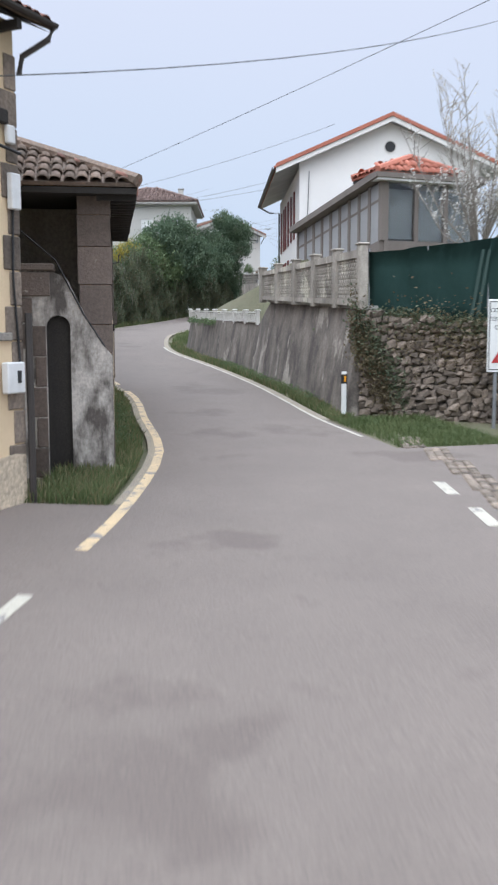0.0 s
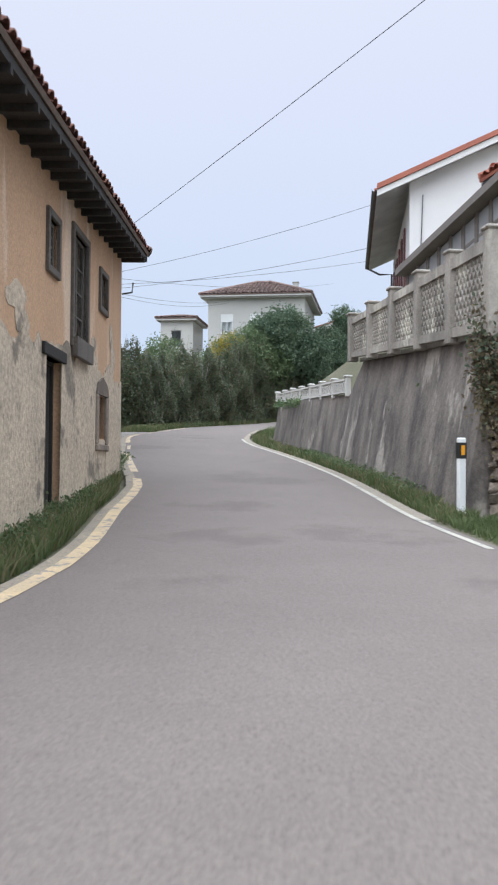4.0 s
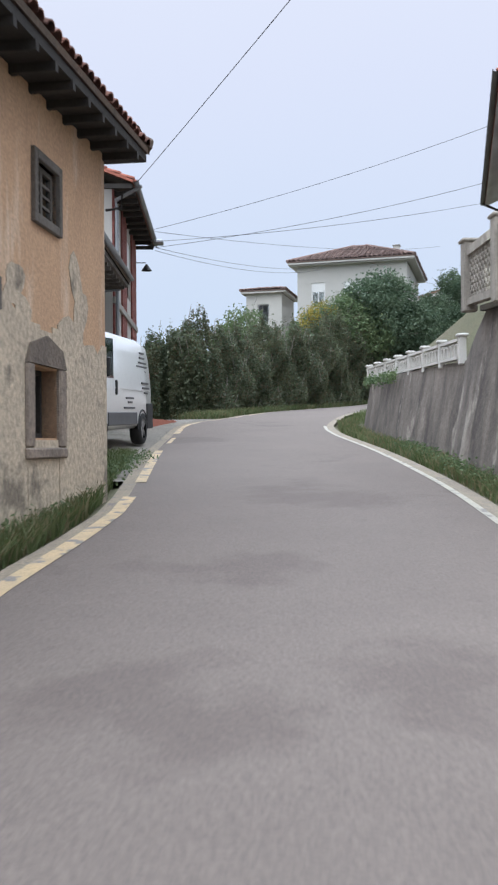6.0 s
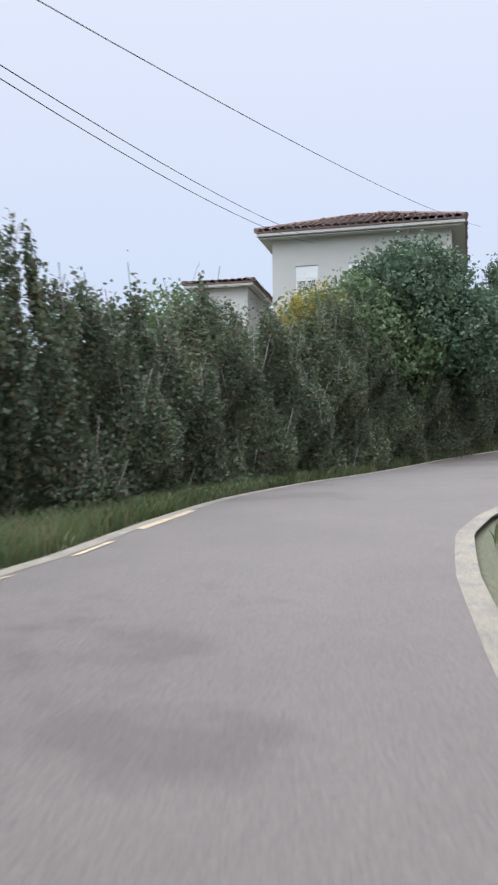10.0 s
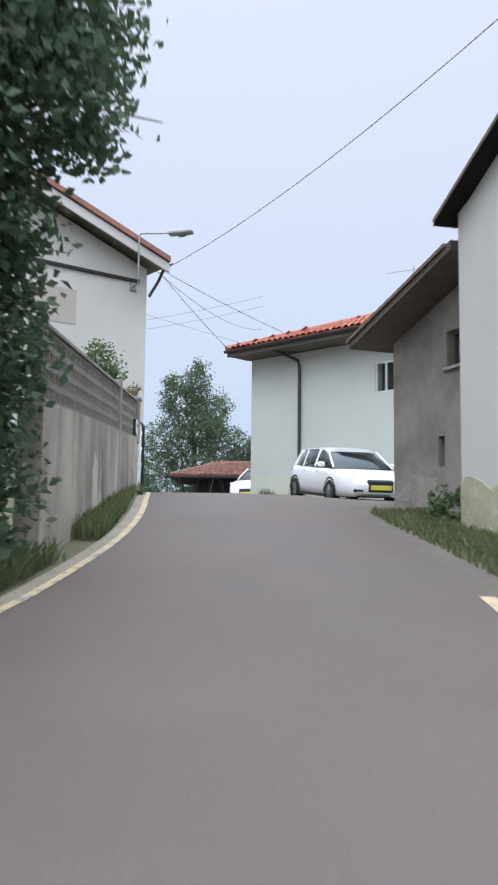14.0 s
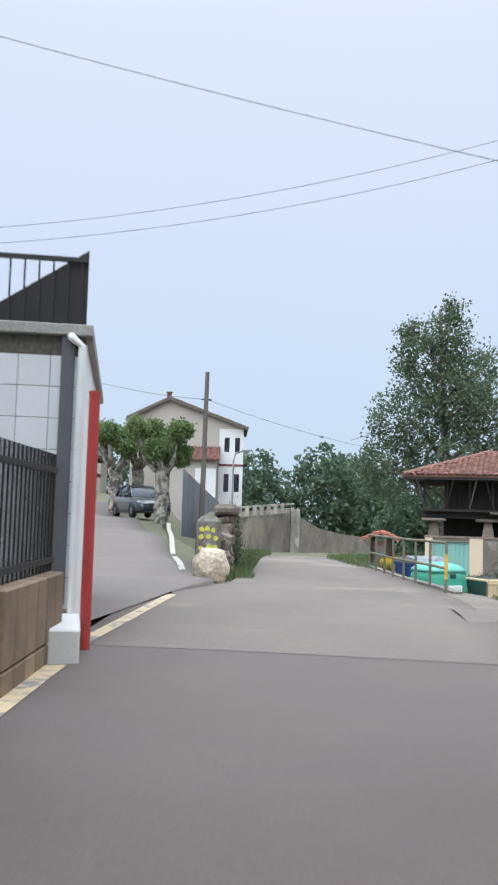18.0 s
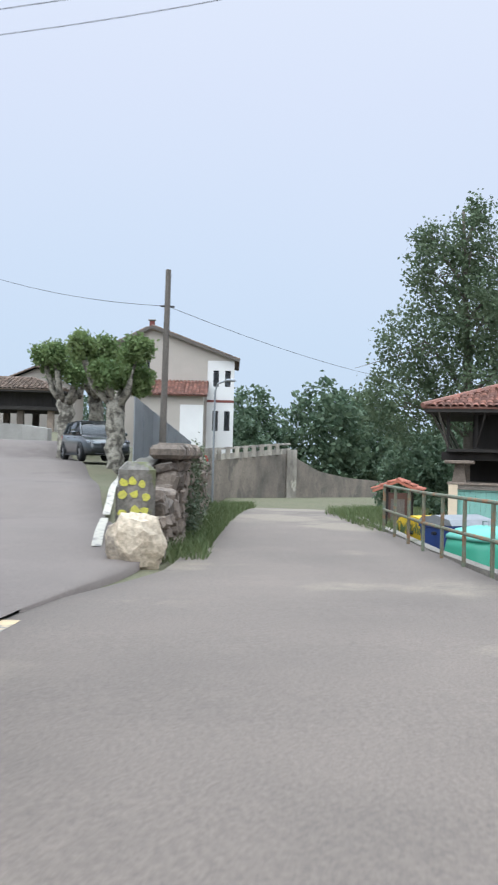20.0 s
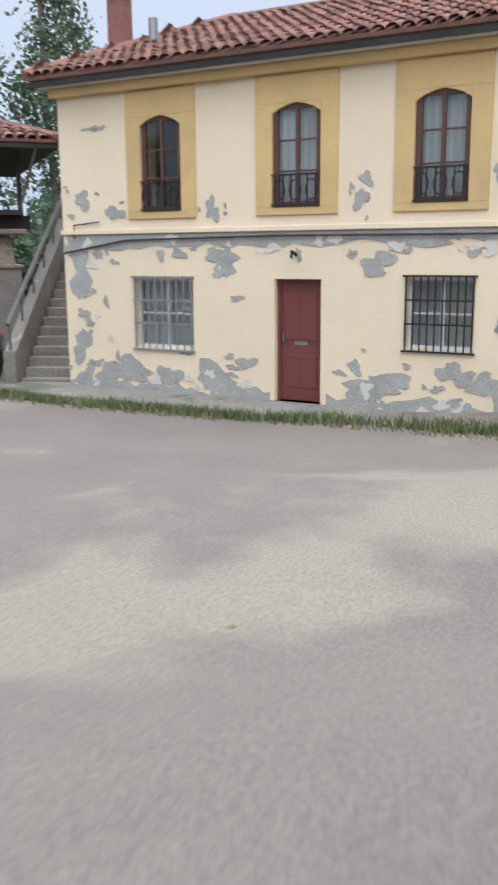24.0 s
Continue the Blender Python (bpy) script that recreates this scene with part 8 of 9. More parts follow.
def hatchback(name, m, label, paint, L=4.25, W=1.76, H=1.43, wb=2.57, r=0.315, plate=True, bonnet=0.0):
    """A five-door car; x runs from the tail to the nose, the ground at zero."""
    v = thing(name, m, label, "car")
    w, f = W / 2, L
    st = [(0.0, 0.45, 0.80, w * 0.84), (0.06, 0.32, 0.95, w * 0.92), (0.35, 0.24, 0.99, w * 0.98), (1.2, 0.20, 0.97, w), (2.2, 0.20, 0.94, w), (f - 1.35, 0.20, 0.93 + bonnet, w), (f - 0.75, 0.22, 0.86 + bonnet, w * 0.985), (f - 0.35, 0.24, 0.78 + bonnet, w * 0.94), (f - 0.1, 0.26, 0.68 + bonnet, w * 0.82), (f, 0.34, 0.56, w * 0.68)]
    part("body", loft(bmesh.new(), [body_ring(*s) for s in st]), paint, v, smooth=True)
    g0, g1 = 0.12, f - 1.05
    gs = [(g0, 0.92, 0.96, w * 0.86, w * 0.8), (g0 + 0.35, 0.94, H - 0.12, w * 0.9, w * 0.7), (g0 + 0.75, 0.94, H - 0.02, w * 0.93, w * 0.73), (1.7, 0.93, H, w * 0.94, w * 0.74), (f - 2.05, 0.92, H - 0.02, w * 0.94, w * 0.73), (f - 1.75, 0.91, H - 0.12, w * 0.93, w * 0.72), (g1, 0.90 + bonnet, 0.92 + bonnet, w * 0.9, w * 0.82)]
    part("glasshouse", loft(bmesh.new(), [house_ring(*s) for s in gs]), GLASS_DARK, v, "tinted windows", smooth=True)
    rs = [[(x, y * 1.01, z + 0.012) for x, y, z in house_ring(*s)[2:8]] for s in gs[1:6]]
    bm = bmesh.new()
    vs = [[bm.verts.new(p) for p in q] for q in rs]
    for a, b in zip(vs, vs[1:]):
        for k in range(5):
            bm.faces.new((a[k], a[k + 1], b[k + 1], b[k]))
    bmesh.ops.solidify(bm, geom=bm.faces[:], thickness=0.02)
    part("roof", bm, paint, v, smooth=True)
    for s in (-1, 1):
        for (x0, z0, y0), (x1, z1, y1), rr in (((g1 - 0.02, 0.92 + bonnet, w * 0.88), (f - 1.78, H - 0.09, w * 0.725), 0.022), ((2.05, 0.93, w * 0.94), (2.0, H - 0.05, w * 0.74), 0.035), ((1.15, 0.94, w * 0.93), (1.1, H - 0.05, w * 0.735), 0.03), ((0.5, 0.95, w * 0.9), (0.62, H - 0.08, w * 0.72), 0.06), ((0.3, 0.93, w * 0.84), (0.52, H - 0.14, w * 0.69), 0.03)):
            part("pillar", tubed([(x0, s * y0, z0), (x1, s * y1, z1)], rr, 6), paint, v)
        mr = part("wing_mirror", boxed(-0.06, 0.06, -0.09, 0.09, -0.06, 0.07, 0.03, Matrix.Translation((f - 1.45, s * (w + 0.08), 0.98))), paint, v)
        part("headlight", boxed(-0.16, 0.1, -0.17, 0.17, -0.06, 0.07, 0.04, Matrix.Translation((f - 0.22, s * w * 0.66, 0.665 + bonnet)) @ Matrix.Rotation(radians(-26 * s), 4, "Z") @ Matrix.Rotation(radians(12), 4, "Y")), LENS, v, "clear headlight")
        part("fog_grille", boxed(f - 0.12, f + 0.005, s * w * 0.62 - 0.12, s * w * 0.62 + 0.12, 0.36, 0.44, 0.02), BLACK_PLASTIC, v)
        part("tail_lamp", boxed(0.0, 0.12, s * w * 0.78 - 0.1, s * w * 0.78 + 0.1, 0.74, 0.9, 0.03), SIGN_RED, v)
        part("sill", boxed(0.9, f - 1.2, s * w * 0.97 - 0.01, s * w * 0.97 + 0.012, 0.2, 0.27), BLACK_PLASTIC, v)
        for x in (1.25, 2.2):
            part("door_handle", boxed(x, x + 0.16, s * w * 0.985 - 0.012, s * w * 0.985 + 0.02, 0.82, 0.85, 0.006), paint, v)
        for x in (0.62, 0.62 + wb):
            wheel(v, x, s * (w - 0.09), r, 0.2, s)
    gr = part("grille", boxed(f - 0.1, f + 0.012, -0.34, 0.34, 0.34, 0.66, 0.04), BLACK_PLASTIC, v)
    if plate:
        part("plate", boxed(f + 0.012, f + 0.03, -0.26, 0.26, 0.42, 0.53, 0.006), PLATE if plate is True else plate, v, "number plate")
    part("bumper_lip", boxed(f - 0.2, f + 0.02, -w * 0.62, w * 0.62, 0.24, 0.31, 0.03), BLACK_PLASTIC, v)
    return v


def car_at(wheel_f, wheel_r, z, side, W, x0=0.62):
    """The frame of a car from the ground points of its front and rear wheels on one side (1: its left)."""
    f, r = Vector((*wheel_f, 0)), Vector((*wheel_r, 0))
    d = (f - r).normalized()
    left = Vector((-d.y, d.x, 0))
    o = r - d * x0 - left * side * (W / 2 - 0.09)
    zf, zr = z if isinstance(z, tuple) else (z, z)
    k = (zf - zr) / (f - r).length
    up = Vector((-d.x * k, -d.y * k, 1)).normalized()
    d3 = left.cross(up)
    o.z = zr - k * x0
    return Matrix(((d3.x, left.x, up.x, o.x), (d3.y, left.y, up.y, o.y), (d3.z, left.z, up.z, o.z), (0, 0, 0, 1)))


hatchback("white_hatchback", car_at((26.68, 73.04), (27.16, 75.56), (11.86, 12.08), -1, 1.76), "white five-door hatchback parked against the white house", CAR_WHITE)
hatchback("white_minivan", car_at((30.54, 86.12), (32.49, 87.9), (12.27, 12.27), -1, 1.8), "white compact van with black grille parked beside the house", CAR_WHITE, L=4.3, W=1.8, H=1.64, wb=2.65, r=0.32, bonnet=0.16)
hatchback("blue_hatchback", car_at((42.92, 108.1), (45.0, 109.38), 10.74, 1, 1.7), "blue metallic hatchback parked before the granary", CAR_BLUE, L=3.85, W=1.68, H=1.46, wb=2.44, plate=SIGN_WHITE)
hatchback("dark_hatchback", car_at((27.55, 116.6), (26.95, 119.0), 13.36, -1, 1.7), "dark green hatchback parked on the climbing lane", CAR_DARK, L=4.0, W=1.7, H=1.45, wb=2.5, plate=False)


def panel_van(m):
    v = thing("panel_van", m, "white panel van with faded grey lettering and black bumpers", "van")
    L, w, H = 4.96, 1.02, 2.18
    def ring(x, zb, zt, q, t):
        half = [(q * 0.9, zb), (q, zb + 0.1), (q, zb + (zt - zb) * 0.45), (q * (0.5 + t * 0.5) + 0.0, zb + (zt - zb) * 0.8), (q * t, zt - 0.12), (q * t * 0.9, zt - 0.03), (q * t * 0.5, zt)]
        return [(x, y, z) for y, z in half] + [(x, -y, z) for y, z in half[::-1]]
    st = [(0.0, 0.45, H - 0.12, w * 0.95, 0.88), (0.05, 0.38, H - 0.04, w * 0.99, 0.89), (0.6, 0.34, H, w, 0.9), (3.2, 0.34, H, w, 0.9), (3.75, 0.34, H - 0.08, w, 0.86), (4.25, 0.34, 1.5, w * 0.99, 0.9), (4.6, 0.36, 1.16, w * 0.95, 0.9), (4.88, 0.38, 0.95, w * 0.86, 0.88), (L, 0.42, 0.75, w * 0.74, 0.85)]
    part("body", loft(bmesh.new(), [ring(*s) for s in st]), CAR_WHITE, v, smooth=True)
    bm = bmesh.new()
    quad(bm, (3.78, 0.8, 2.0), (3.78, -0.8, 2.0), (4.3, -0.9, 1.43), (4.3, 0.9, 1.43))
    bmesh.ops.solidify(bm, geom=bm.faces[:], thickness=0.05)
    bmesh.ops.translate(bm, vec=(0.07, 0, 0.06), verts=bm.verts)
    part("windscreen", bm, GLASS_DARK, v)
    for s in (-1, 1):
        part("cab_window", prismed([(2.98, 1.28), (4.1, 1.28), (3.98, 1.42), (3.5, 1.98), (2.98, 2.0)], s * w * 0.965 - 0.012, s * w * 0.965 + 0.035), GLASS_DARK, v)
        mir = part("wing_mirror", boxed(3.78, 3.92, s * (w + 0.08) - 0.09, s * (w + 0.08) + 0.11, 1.28, 1.62, 0.03), BLACK_PLASTIC, v)
        part("door_handle", boxed(2.78, 2.88, s * w - 0.01, s * w + 0.03, 0.98, 1.26, 0.02), BLACK_PLASTIC, v)
        part("side_strip", boxed(1.35, 3.4, s * w - 0.01, s * w + 0.022, 0.42, 0.66, 0.01), GREY_PLASTIC, v)
        part("corner_bumper", boxed(-0.03, 0.5, s * w - 0.06, s * w + 0.015, 0.32, 0.85, 0.02), BLACK_PLASTIC, v)
        part("headlight", boxed(-0.2, 0.16, -0.16, 0.16, -0.1, 0.16, 0.05, Matrix.Translation((4.62, s * 0.78, 1.06)) @ Matrix.Rotation(radians(-25 * s), 4, "Z")), LENS, v, "cloudy headlight")
        part("front_bumper", boxed(4.25, 4.75, s * (w - 0.05) - 0.07, s * (w - 0.05) + 0.02, 0.3, 0.86, 0.04), BLACK_PLASTIC, v)
        part("tail_lamp", boxed(-0.02, 0.06, s * (w - 0.1) - 0.06, s * (w - 0.1) + 0.06, 0.85, 1.5, 0.02), SIGN_RED, v)
        for x in (0.85, 3.85):
            wheel(v, x, s * (w - 0.09), 0.33, 0.22, s)
        part("body_crease", boxed(0.2, 3.0, s * w - 0.01, s * w + 0.008, 1.1, 1.125), CAR_WHITE, v)
        for k, (a, b, z) in enumerate(((0.55, 0.85, 1.86), (0.5, 0.9, 1.76), (0.35, 1.0, 1.66), (0.3, 1.15, 1.58), (0.4, 0.95, 1.48), (0.35, 0.9, 1.24), (0.3, 0.85, 1.14), (0.4, 0.7, 1.04), (1.6, 2.15, 0.92), (1.7, 2.0, 0.84), (1.5, 2.3, 0.73))):
            part("lettering_bar", boxed(a, b, s * w * (1.0 if z < 1.3 else 0.955) - 0.01, s * w * (1.0 if z < 1.3 else 0.955) + 0.018, z, z + 0.035), GREY_PLASTIC, v)
    part("front_bumper", boxed(4.62, L + 0.05, -w * 0.86, w * 0.86, 0.28, 0.72, 0.06), BLACK_PLASTIC, v)
    part("roof_rib", boxed(0.3, 3.2, -0.3, 0.3, H - 0.005, H + 0.01), CAR_WHITE, v)


panel_van(car_at((-2.17, 19.1), (-1.7, 22.1), (6.84, 6.95), 1, 2.04, 0.85))

# ---- bins, signs, poles ----
ig = thing("bottle_bank", pose(35.35, 101.5, 10.85, 0, 0, 18), "faded green igloo bottle bank with a white label", "recycling bin")
bm = loft(bmesh.new(), [[(math.copysign(abs(math.cos(a)) ** 0.6, math.cos(a)) * q, math.copysign(abs(math.sin(a)) ** 0.6, math.sin(a)) * q * 0.92, z) for a in (2 * math.pi * k / 28 for k in range(28))] for q, z in ((0.84, 0.0), (0.86, 0.08), (0.8, 0.12), (0.78, 0.6), (0.7, 1.2), (0.66, 1.38))])
part("shell", bm, IGLOO_GREEN, ig, smooth=True)
bm = loft(bmesh.new(), [[(math.copysign(abs(math.cos(a)) ** 0.5, math.cos(a)) * q, math.copysign(abs(math.sin(a)) ** 0.5, math.sin(a)) * q * 0.92, z) for a in (2 * math.pi * k / 28 for k in range(28))] for q, z in ((0.675, 1.37), (0.66, 1.44), (0.5, 1.56), (0.2, 1.63))])
part("hood", bm, IGLOO_TOP, ig, "bleached turquoise hood", smooth=True)
for a in (0, 90, 180, 270):
    part("mouth", boxed(-0.11, 0.11, -0.66, -0.5, 1.2, 1.36, 0.03, Matrix.Rotation(radians(a), 4, "Z")), BIN_GREEN, ig)
    lb = part("label_plate", boxed(-0.24, 0.24, -0.755, -0.7, 0.82, 1.02, 0.01, Matrix.Rotation(radians(a), 4, "Z")), SIGN_WHITE, ig, "white label plate")
part("lifting_ring", tubed([(0, -0.08, 1.6), (0, -0.08, 1.72), (0, 0.08, 1.72), (0, 0.08, 1.6)], 0.02, 6), STEEL_GREY, ig)


def wheelie(name, m, label, body, lid, W=1.25, D=1.0, H=1.1, open_lid=False):
    b = thing(name, m, label, "waste bin")
    r = [[(-W * s / 2, -D * s / 2, z), (W * s / 2, -D * s / 2, z), (W * s / 2, D * s / 2, z), (-W * s / 2, D * s / 2, z)] for s, z in ((0.84, 0.2), (0.88, 0.3), (1.0, H - 0.1), (1.05, H - 0.08), (1.05, H))]
    part("tub", loft(bmesh.new(), r), body, b)
    if open_lid:
        part("lid", prismed([(-D / 2 - 0.12, H), (-D / 2 - 0.06, H), (-D / 2 - 0.1, 0.3), (-D / 2 - 0.16, 0.3)], -W / 2, W / 2, "x"), lid, b, "dark green lid hanging open")
        part("rim", boxed(-W / 2, W / 2, -D / 2, D / 2, H, H + 0.05, 0.02), body, b)
        # the tub is closed; a black sheet on top stands for its shaded inside
        part("dark_inside", boxed(-W / 2 + 0.06, W / 2 - 0.06, -D / 2 + 0.06, D / 2 - 0.06, H + 0.04, H + 0.056), BLACK_PLASTIC, b)
    else:
        part("lid", prismed([(-D / 2 - 0.04, H), (D / 2 + 0.04, H), (D / 2 - 0.05, H + 0.12), (0, H + 0.2), (-D / 2 + 0.05, H + 0.12)], -W / 2 - 0.04, W / 2 + 0.04, "x"), lid, b)
    for sx in (-1, 1):
        part("trunnion", tubed([(sx * W * 0.5, 0, H - 0.2), (sx * (W * 0.5 + 0.1), 0, H - 0.2)], 0.04, 8), BLACK_PLASTIC, b)
        for sy in (-1, 1):
            part("castor", tubed([(sx * W * 0.34 - 0.03, sy * D * 0.34, 0.09), (sx * W * 0.34 + 0.03, sy * D * 0.34, 0.09)], 0.09, 10), RUBBER, b)
            part("castor_fork", boxed(sx * W * 0.34 - 0.05, sx * W * 0.34 + 0.05, sy * D * 0.34 - 0.03, sy * D * 0.34 + 0.03, 0.1, 0.25), STEEL_GREY, b)
    return b


wheelie("waste_container", pose(36.75, 101.35, 10.85, 0, 0, -75), "sand-coloured wheeled waste container with its lid open", BIN_BEIGE, BIN_GREEN, 1.0, 0.7, 1.15, open_lid=True)
wheelie("paper_container", pose(35.7, 103.7, 10.85, 0, 0, 20), "blue wheeled paper container with a pale lid beside the railing", BIN_BLUE, STEEL_GREY, 1.2, 1.0, 1.5)
wheelie("packaging_container", pose(35.75, 105.2, 10.85, 0, 0, 20), "yellow wheeled recycling container beside the railing", BIN_YELLOW, BIN_YELLOW, 1.2, 1.0, 1.38)
wheelie("dumpster", pose(7.0, 5.35, 5.48, 0, 0, -17), "dark green steel dumpster with folded lid below the stone wall", BIN_GREEN, BIN_GREEN, 2.0, 1.2, 1.4)
for k, (x, y, zz, s) in enumerate(((43.1, 111.1, 10.7, 0.86), (43.15, 111.12, 11.48, 0.93))):
    b = thing("builders_sack", pose(x, y, zz, 0, 0, 20 + 31 * k), "white woven builder's sack before the granary", "sack", "builder's sacks")
    bm = loft(bmesh.new(), [[(math.copysign(abs(math.cos(a)) ** 0.5, math.cos(a)) * q * s, math.copysign(abs(math.sin(a)) ** 0.5, math.sin(a)) * q * s * 0.95, z * s) for a in (2 * math.pi * j / 20 for j in range(20))] for q, z in ((0.38, 0.0), (0.44, 0.12), (0.46, 0.45), (0.43, 0.75), (0.36, 0.88), (0.2, 0.92))])
    part("sack", bm, BAG_WHITE, b, smooth=True)
    for sx in (-1, 1):
        part("loop", tubed([(sx * 0.3 * s, -0.1, 0.82 * s), (sx * 0.34 * s, 0, 1.02 * s), (sx * 0.3 * s, 0.1, 0.82 * s)], 0.02, 5), BAG_WHITE, b)


def lettering(parent, text, size, x, z, y, mat):
    cu = bpy.data.curves.new("lettering", "FONT")
    cu.body, cu.size, cu.align_x, cu.extrude = text, size, "CENTER", 0.002
    cu.materials.append(mat)
    ob = new("lettering", cu)
    ob.parent = parent
    ob.matrix_basis = Matrix.Translation((x, y, z)) @ Matrix.Rotation(math.pi / 2, 4, "X")
    return ob


sg = thing("warning_sign", facade_at((5.98, 7.15), (6.98, 6.84), 5.6), "white warning sign with a red triangle on a grey post", "road sign")
part("post", boxed(0.2, 0.27, 0.02, 0.08, -0.3, 3.05), STEEL_GREY, sg)
pn = part("panel", boxed(0.02, 0.98, -0.02, 0.015, 1.4, 3.1, 0.01), SIGN_WHITE, sg)
for a, b, c, e in ((0.05, 0.07, 1.45, 3.05), (0.93, 0.95, 1.45, 3.05), (0.07, 0.93, 1.45, 1.47), (0.07, 0.93, 3.03, 3.05)):
    part("border", boxed(a, b, -0.024, -0.021, c, e), SIGN_BLACK, pn)
for k, line in enumerate(("CONDUCTOR", "TEN CUIDADO", "CONMIGO")):
    lettering(sg, line, 0.135, 0.5, 2.8 - k * 0.2, -0.026, SIGN_BLACK)
part("triangle", prismed([(0.12, 1.62), (0.88, 1.62), (0.5, 2.28)], -0.028, -0.021), SIGN_RED, pn, "red triangle")
part("triangle_field", prismed([(0.26, 1.70), (0.74, 1.70), (0.5, 2.11)], -0.032, -0.0285), SIGN_WHITE, pn)
for q in ((0.42, 1.74, 1.93), (0.56, 1.74, 1.9)):
    part("pictogram", boxed(q[0] - 0.03, q[0] + 0.03, -0.036, -0.0325, q[1], q[2]), SIGN_BLACK, pn)
dl = thing("delineator", pose(3.3, 9.3, 5.98, 0, 0, 12), "white roadside marker post with black band and amber reflector", "marker post")
part("post", boxed(-0.06, 0.06, -0.04, 0.04, -0.1, 1.0, 0.015), SIGN_WHITE, dl)
part("band", boxed(-0.064, 0.064, -0.044, 0.044, 0.7, 0.93), SIGN_BLACK, dl)
part("reflector", boxed(-0.03, 0.03, -0.05, -0.044, 0.75, 0.89), AMBER, dl)
rs = thing("round_sign", pose(33.25, 128, 10.9, 0, 0, -5), "round red no-entry sign on a thin post", "road sign")
part("post", tubed([(0, 0, -0.3), (0, 0, 2.7)], 0.03, 7), STEEL_GREY, rs)
d = part("disc", tubed([(0, -0.03, 2.5), (0, -0.05, 2.5)], 0.32, 20), SIGN_RED, rs)
part("disc_field", tubed([(0, -0.05, 2.5), (0, -0.056, 2.5)], 0.22, 20), SIGN_WHITE, d)
part("disc_bar", boxed(-0.17, 0.17, -0.062, -0.056, 2.46, 2.54), SIGN_BLACK, d)
pl = thing("utility_pole", pose(29.84, 111.2, 13.2), "weathered wooden utility pole on the wall above the road", "pole")
part("shaft", tubed([(0, 0, -0.5), (0.05, 0, 5.87)], 0.11, 10, 0.08), WOOD_GREY, pl)
part("insulator", tubed([(-0.15, 0, 4.8), (0.25, 0, 4.8)], 0.03, 6), IRON_BLACK, pl)
sl = thing("street_lamp", pose(33.6, 126.5, 11.0), "grey street lamp with a short curved arm", "street lamp")
part("pole", tubed([(0, 0, -0.3), (0, 0, 5.6), (0.1, -0.1, 6.0), (0.5, -0.3, 6.15)], 0.05, 8), STEEL_GREY, sl)
part("lamp_head", boxed(0.4, 0.9, -0.42, -0.22, 6.1, 6.22, 0.03), STEEL_GREY, sl)


def cable(a, b, sag, r=0.008, label="thin black overhead cable sagging across the road"):
    a, b = Vector(a), Vector(b)
    pts = [a.lerp(b, k / 14) - Vector((0, 0, 4 * sag * (k / 14) * (1 - k / 14))) for k in range(15)]
    solo("overhead_cable", tubed(pts, r, 5), BLACK_PLASTIC, label, "cable", smooth=True)


for a, b, sag in (((-5.19, 0.04, 10.87), (11.17, 11.79, 17.51), 0.4), ((-2.2, 26.3, 13.45), (7.9, 1.6, 15.9), 0.15),
                  ((-2.1, 32.9, 13.4), (12.0, 33.6, 16.6), 0.3), ((-2.1, 32.9, 13.4), (6.8, 60.2, 18.2), 0.35), ((-2.1, 32.9, 13.3), (6.6, 60.3, 18.1), 0.45), ((-2.1, 32.8, 13.9), (16.2, 69.15, 21.5), 0.4),
                  ((22.35, 103.21, 21.56), (38.43, 99.14, 24.87), 0.5), ((23.4, 76.9, 18.3), (37.5, 97.5, 22.5), 0.5), ((23.6, 76.9, 18.2), (27.15, 79.85, 16.95), 0.05), ((23.6, 76.9, 18.3), (28.6, 79.0, 17.55), 0.06),
                  ((24.71, 116.05, 19.38), (29.77, 111.15, 18.0), 0.15), ((29.85, 111.1, 18.0), (52.0, 138.0, 18.4), 0.7), ((23.8, 77.0, 18.35), (24.26, 58.7, 19.8), 0.6),
                  ((-2.1, 32.5, 13.9), (12.5, 32.0, 18.6), 0.3), ((-2.1, 32.9, 13.6), (14.0, 38.0, 17.0), 0.3), ((17.0, 96.9, 25.0), (40.7, 91.3, 19.0), 0.3), ((22.35, 103.21, 21.1), (38.43, 99.14, 24.3), 0.5)):
    cable(a, b, sag)

# ---- plants ----
def clumps(rng, centre, radii, groups, each, spread):
    """Points gathered in small groups over the outer part of a crown."""
    c = blob_points(rng, centre, radii, groups, 0.35)
    p = np.repeat(c, each, axis=0)
    return p + rng.normal(size=p.shape) * spread


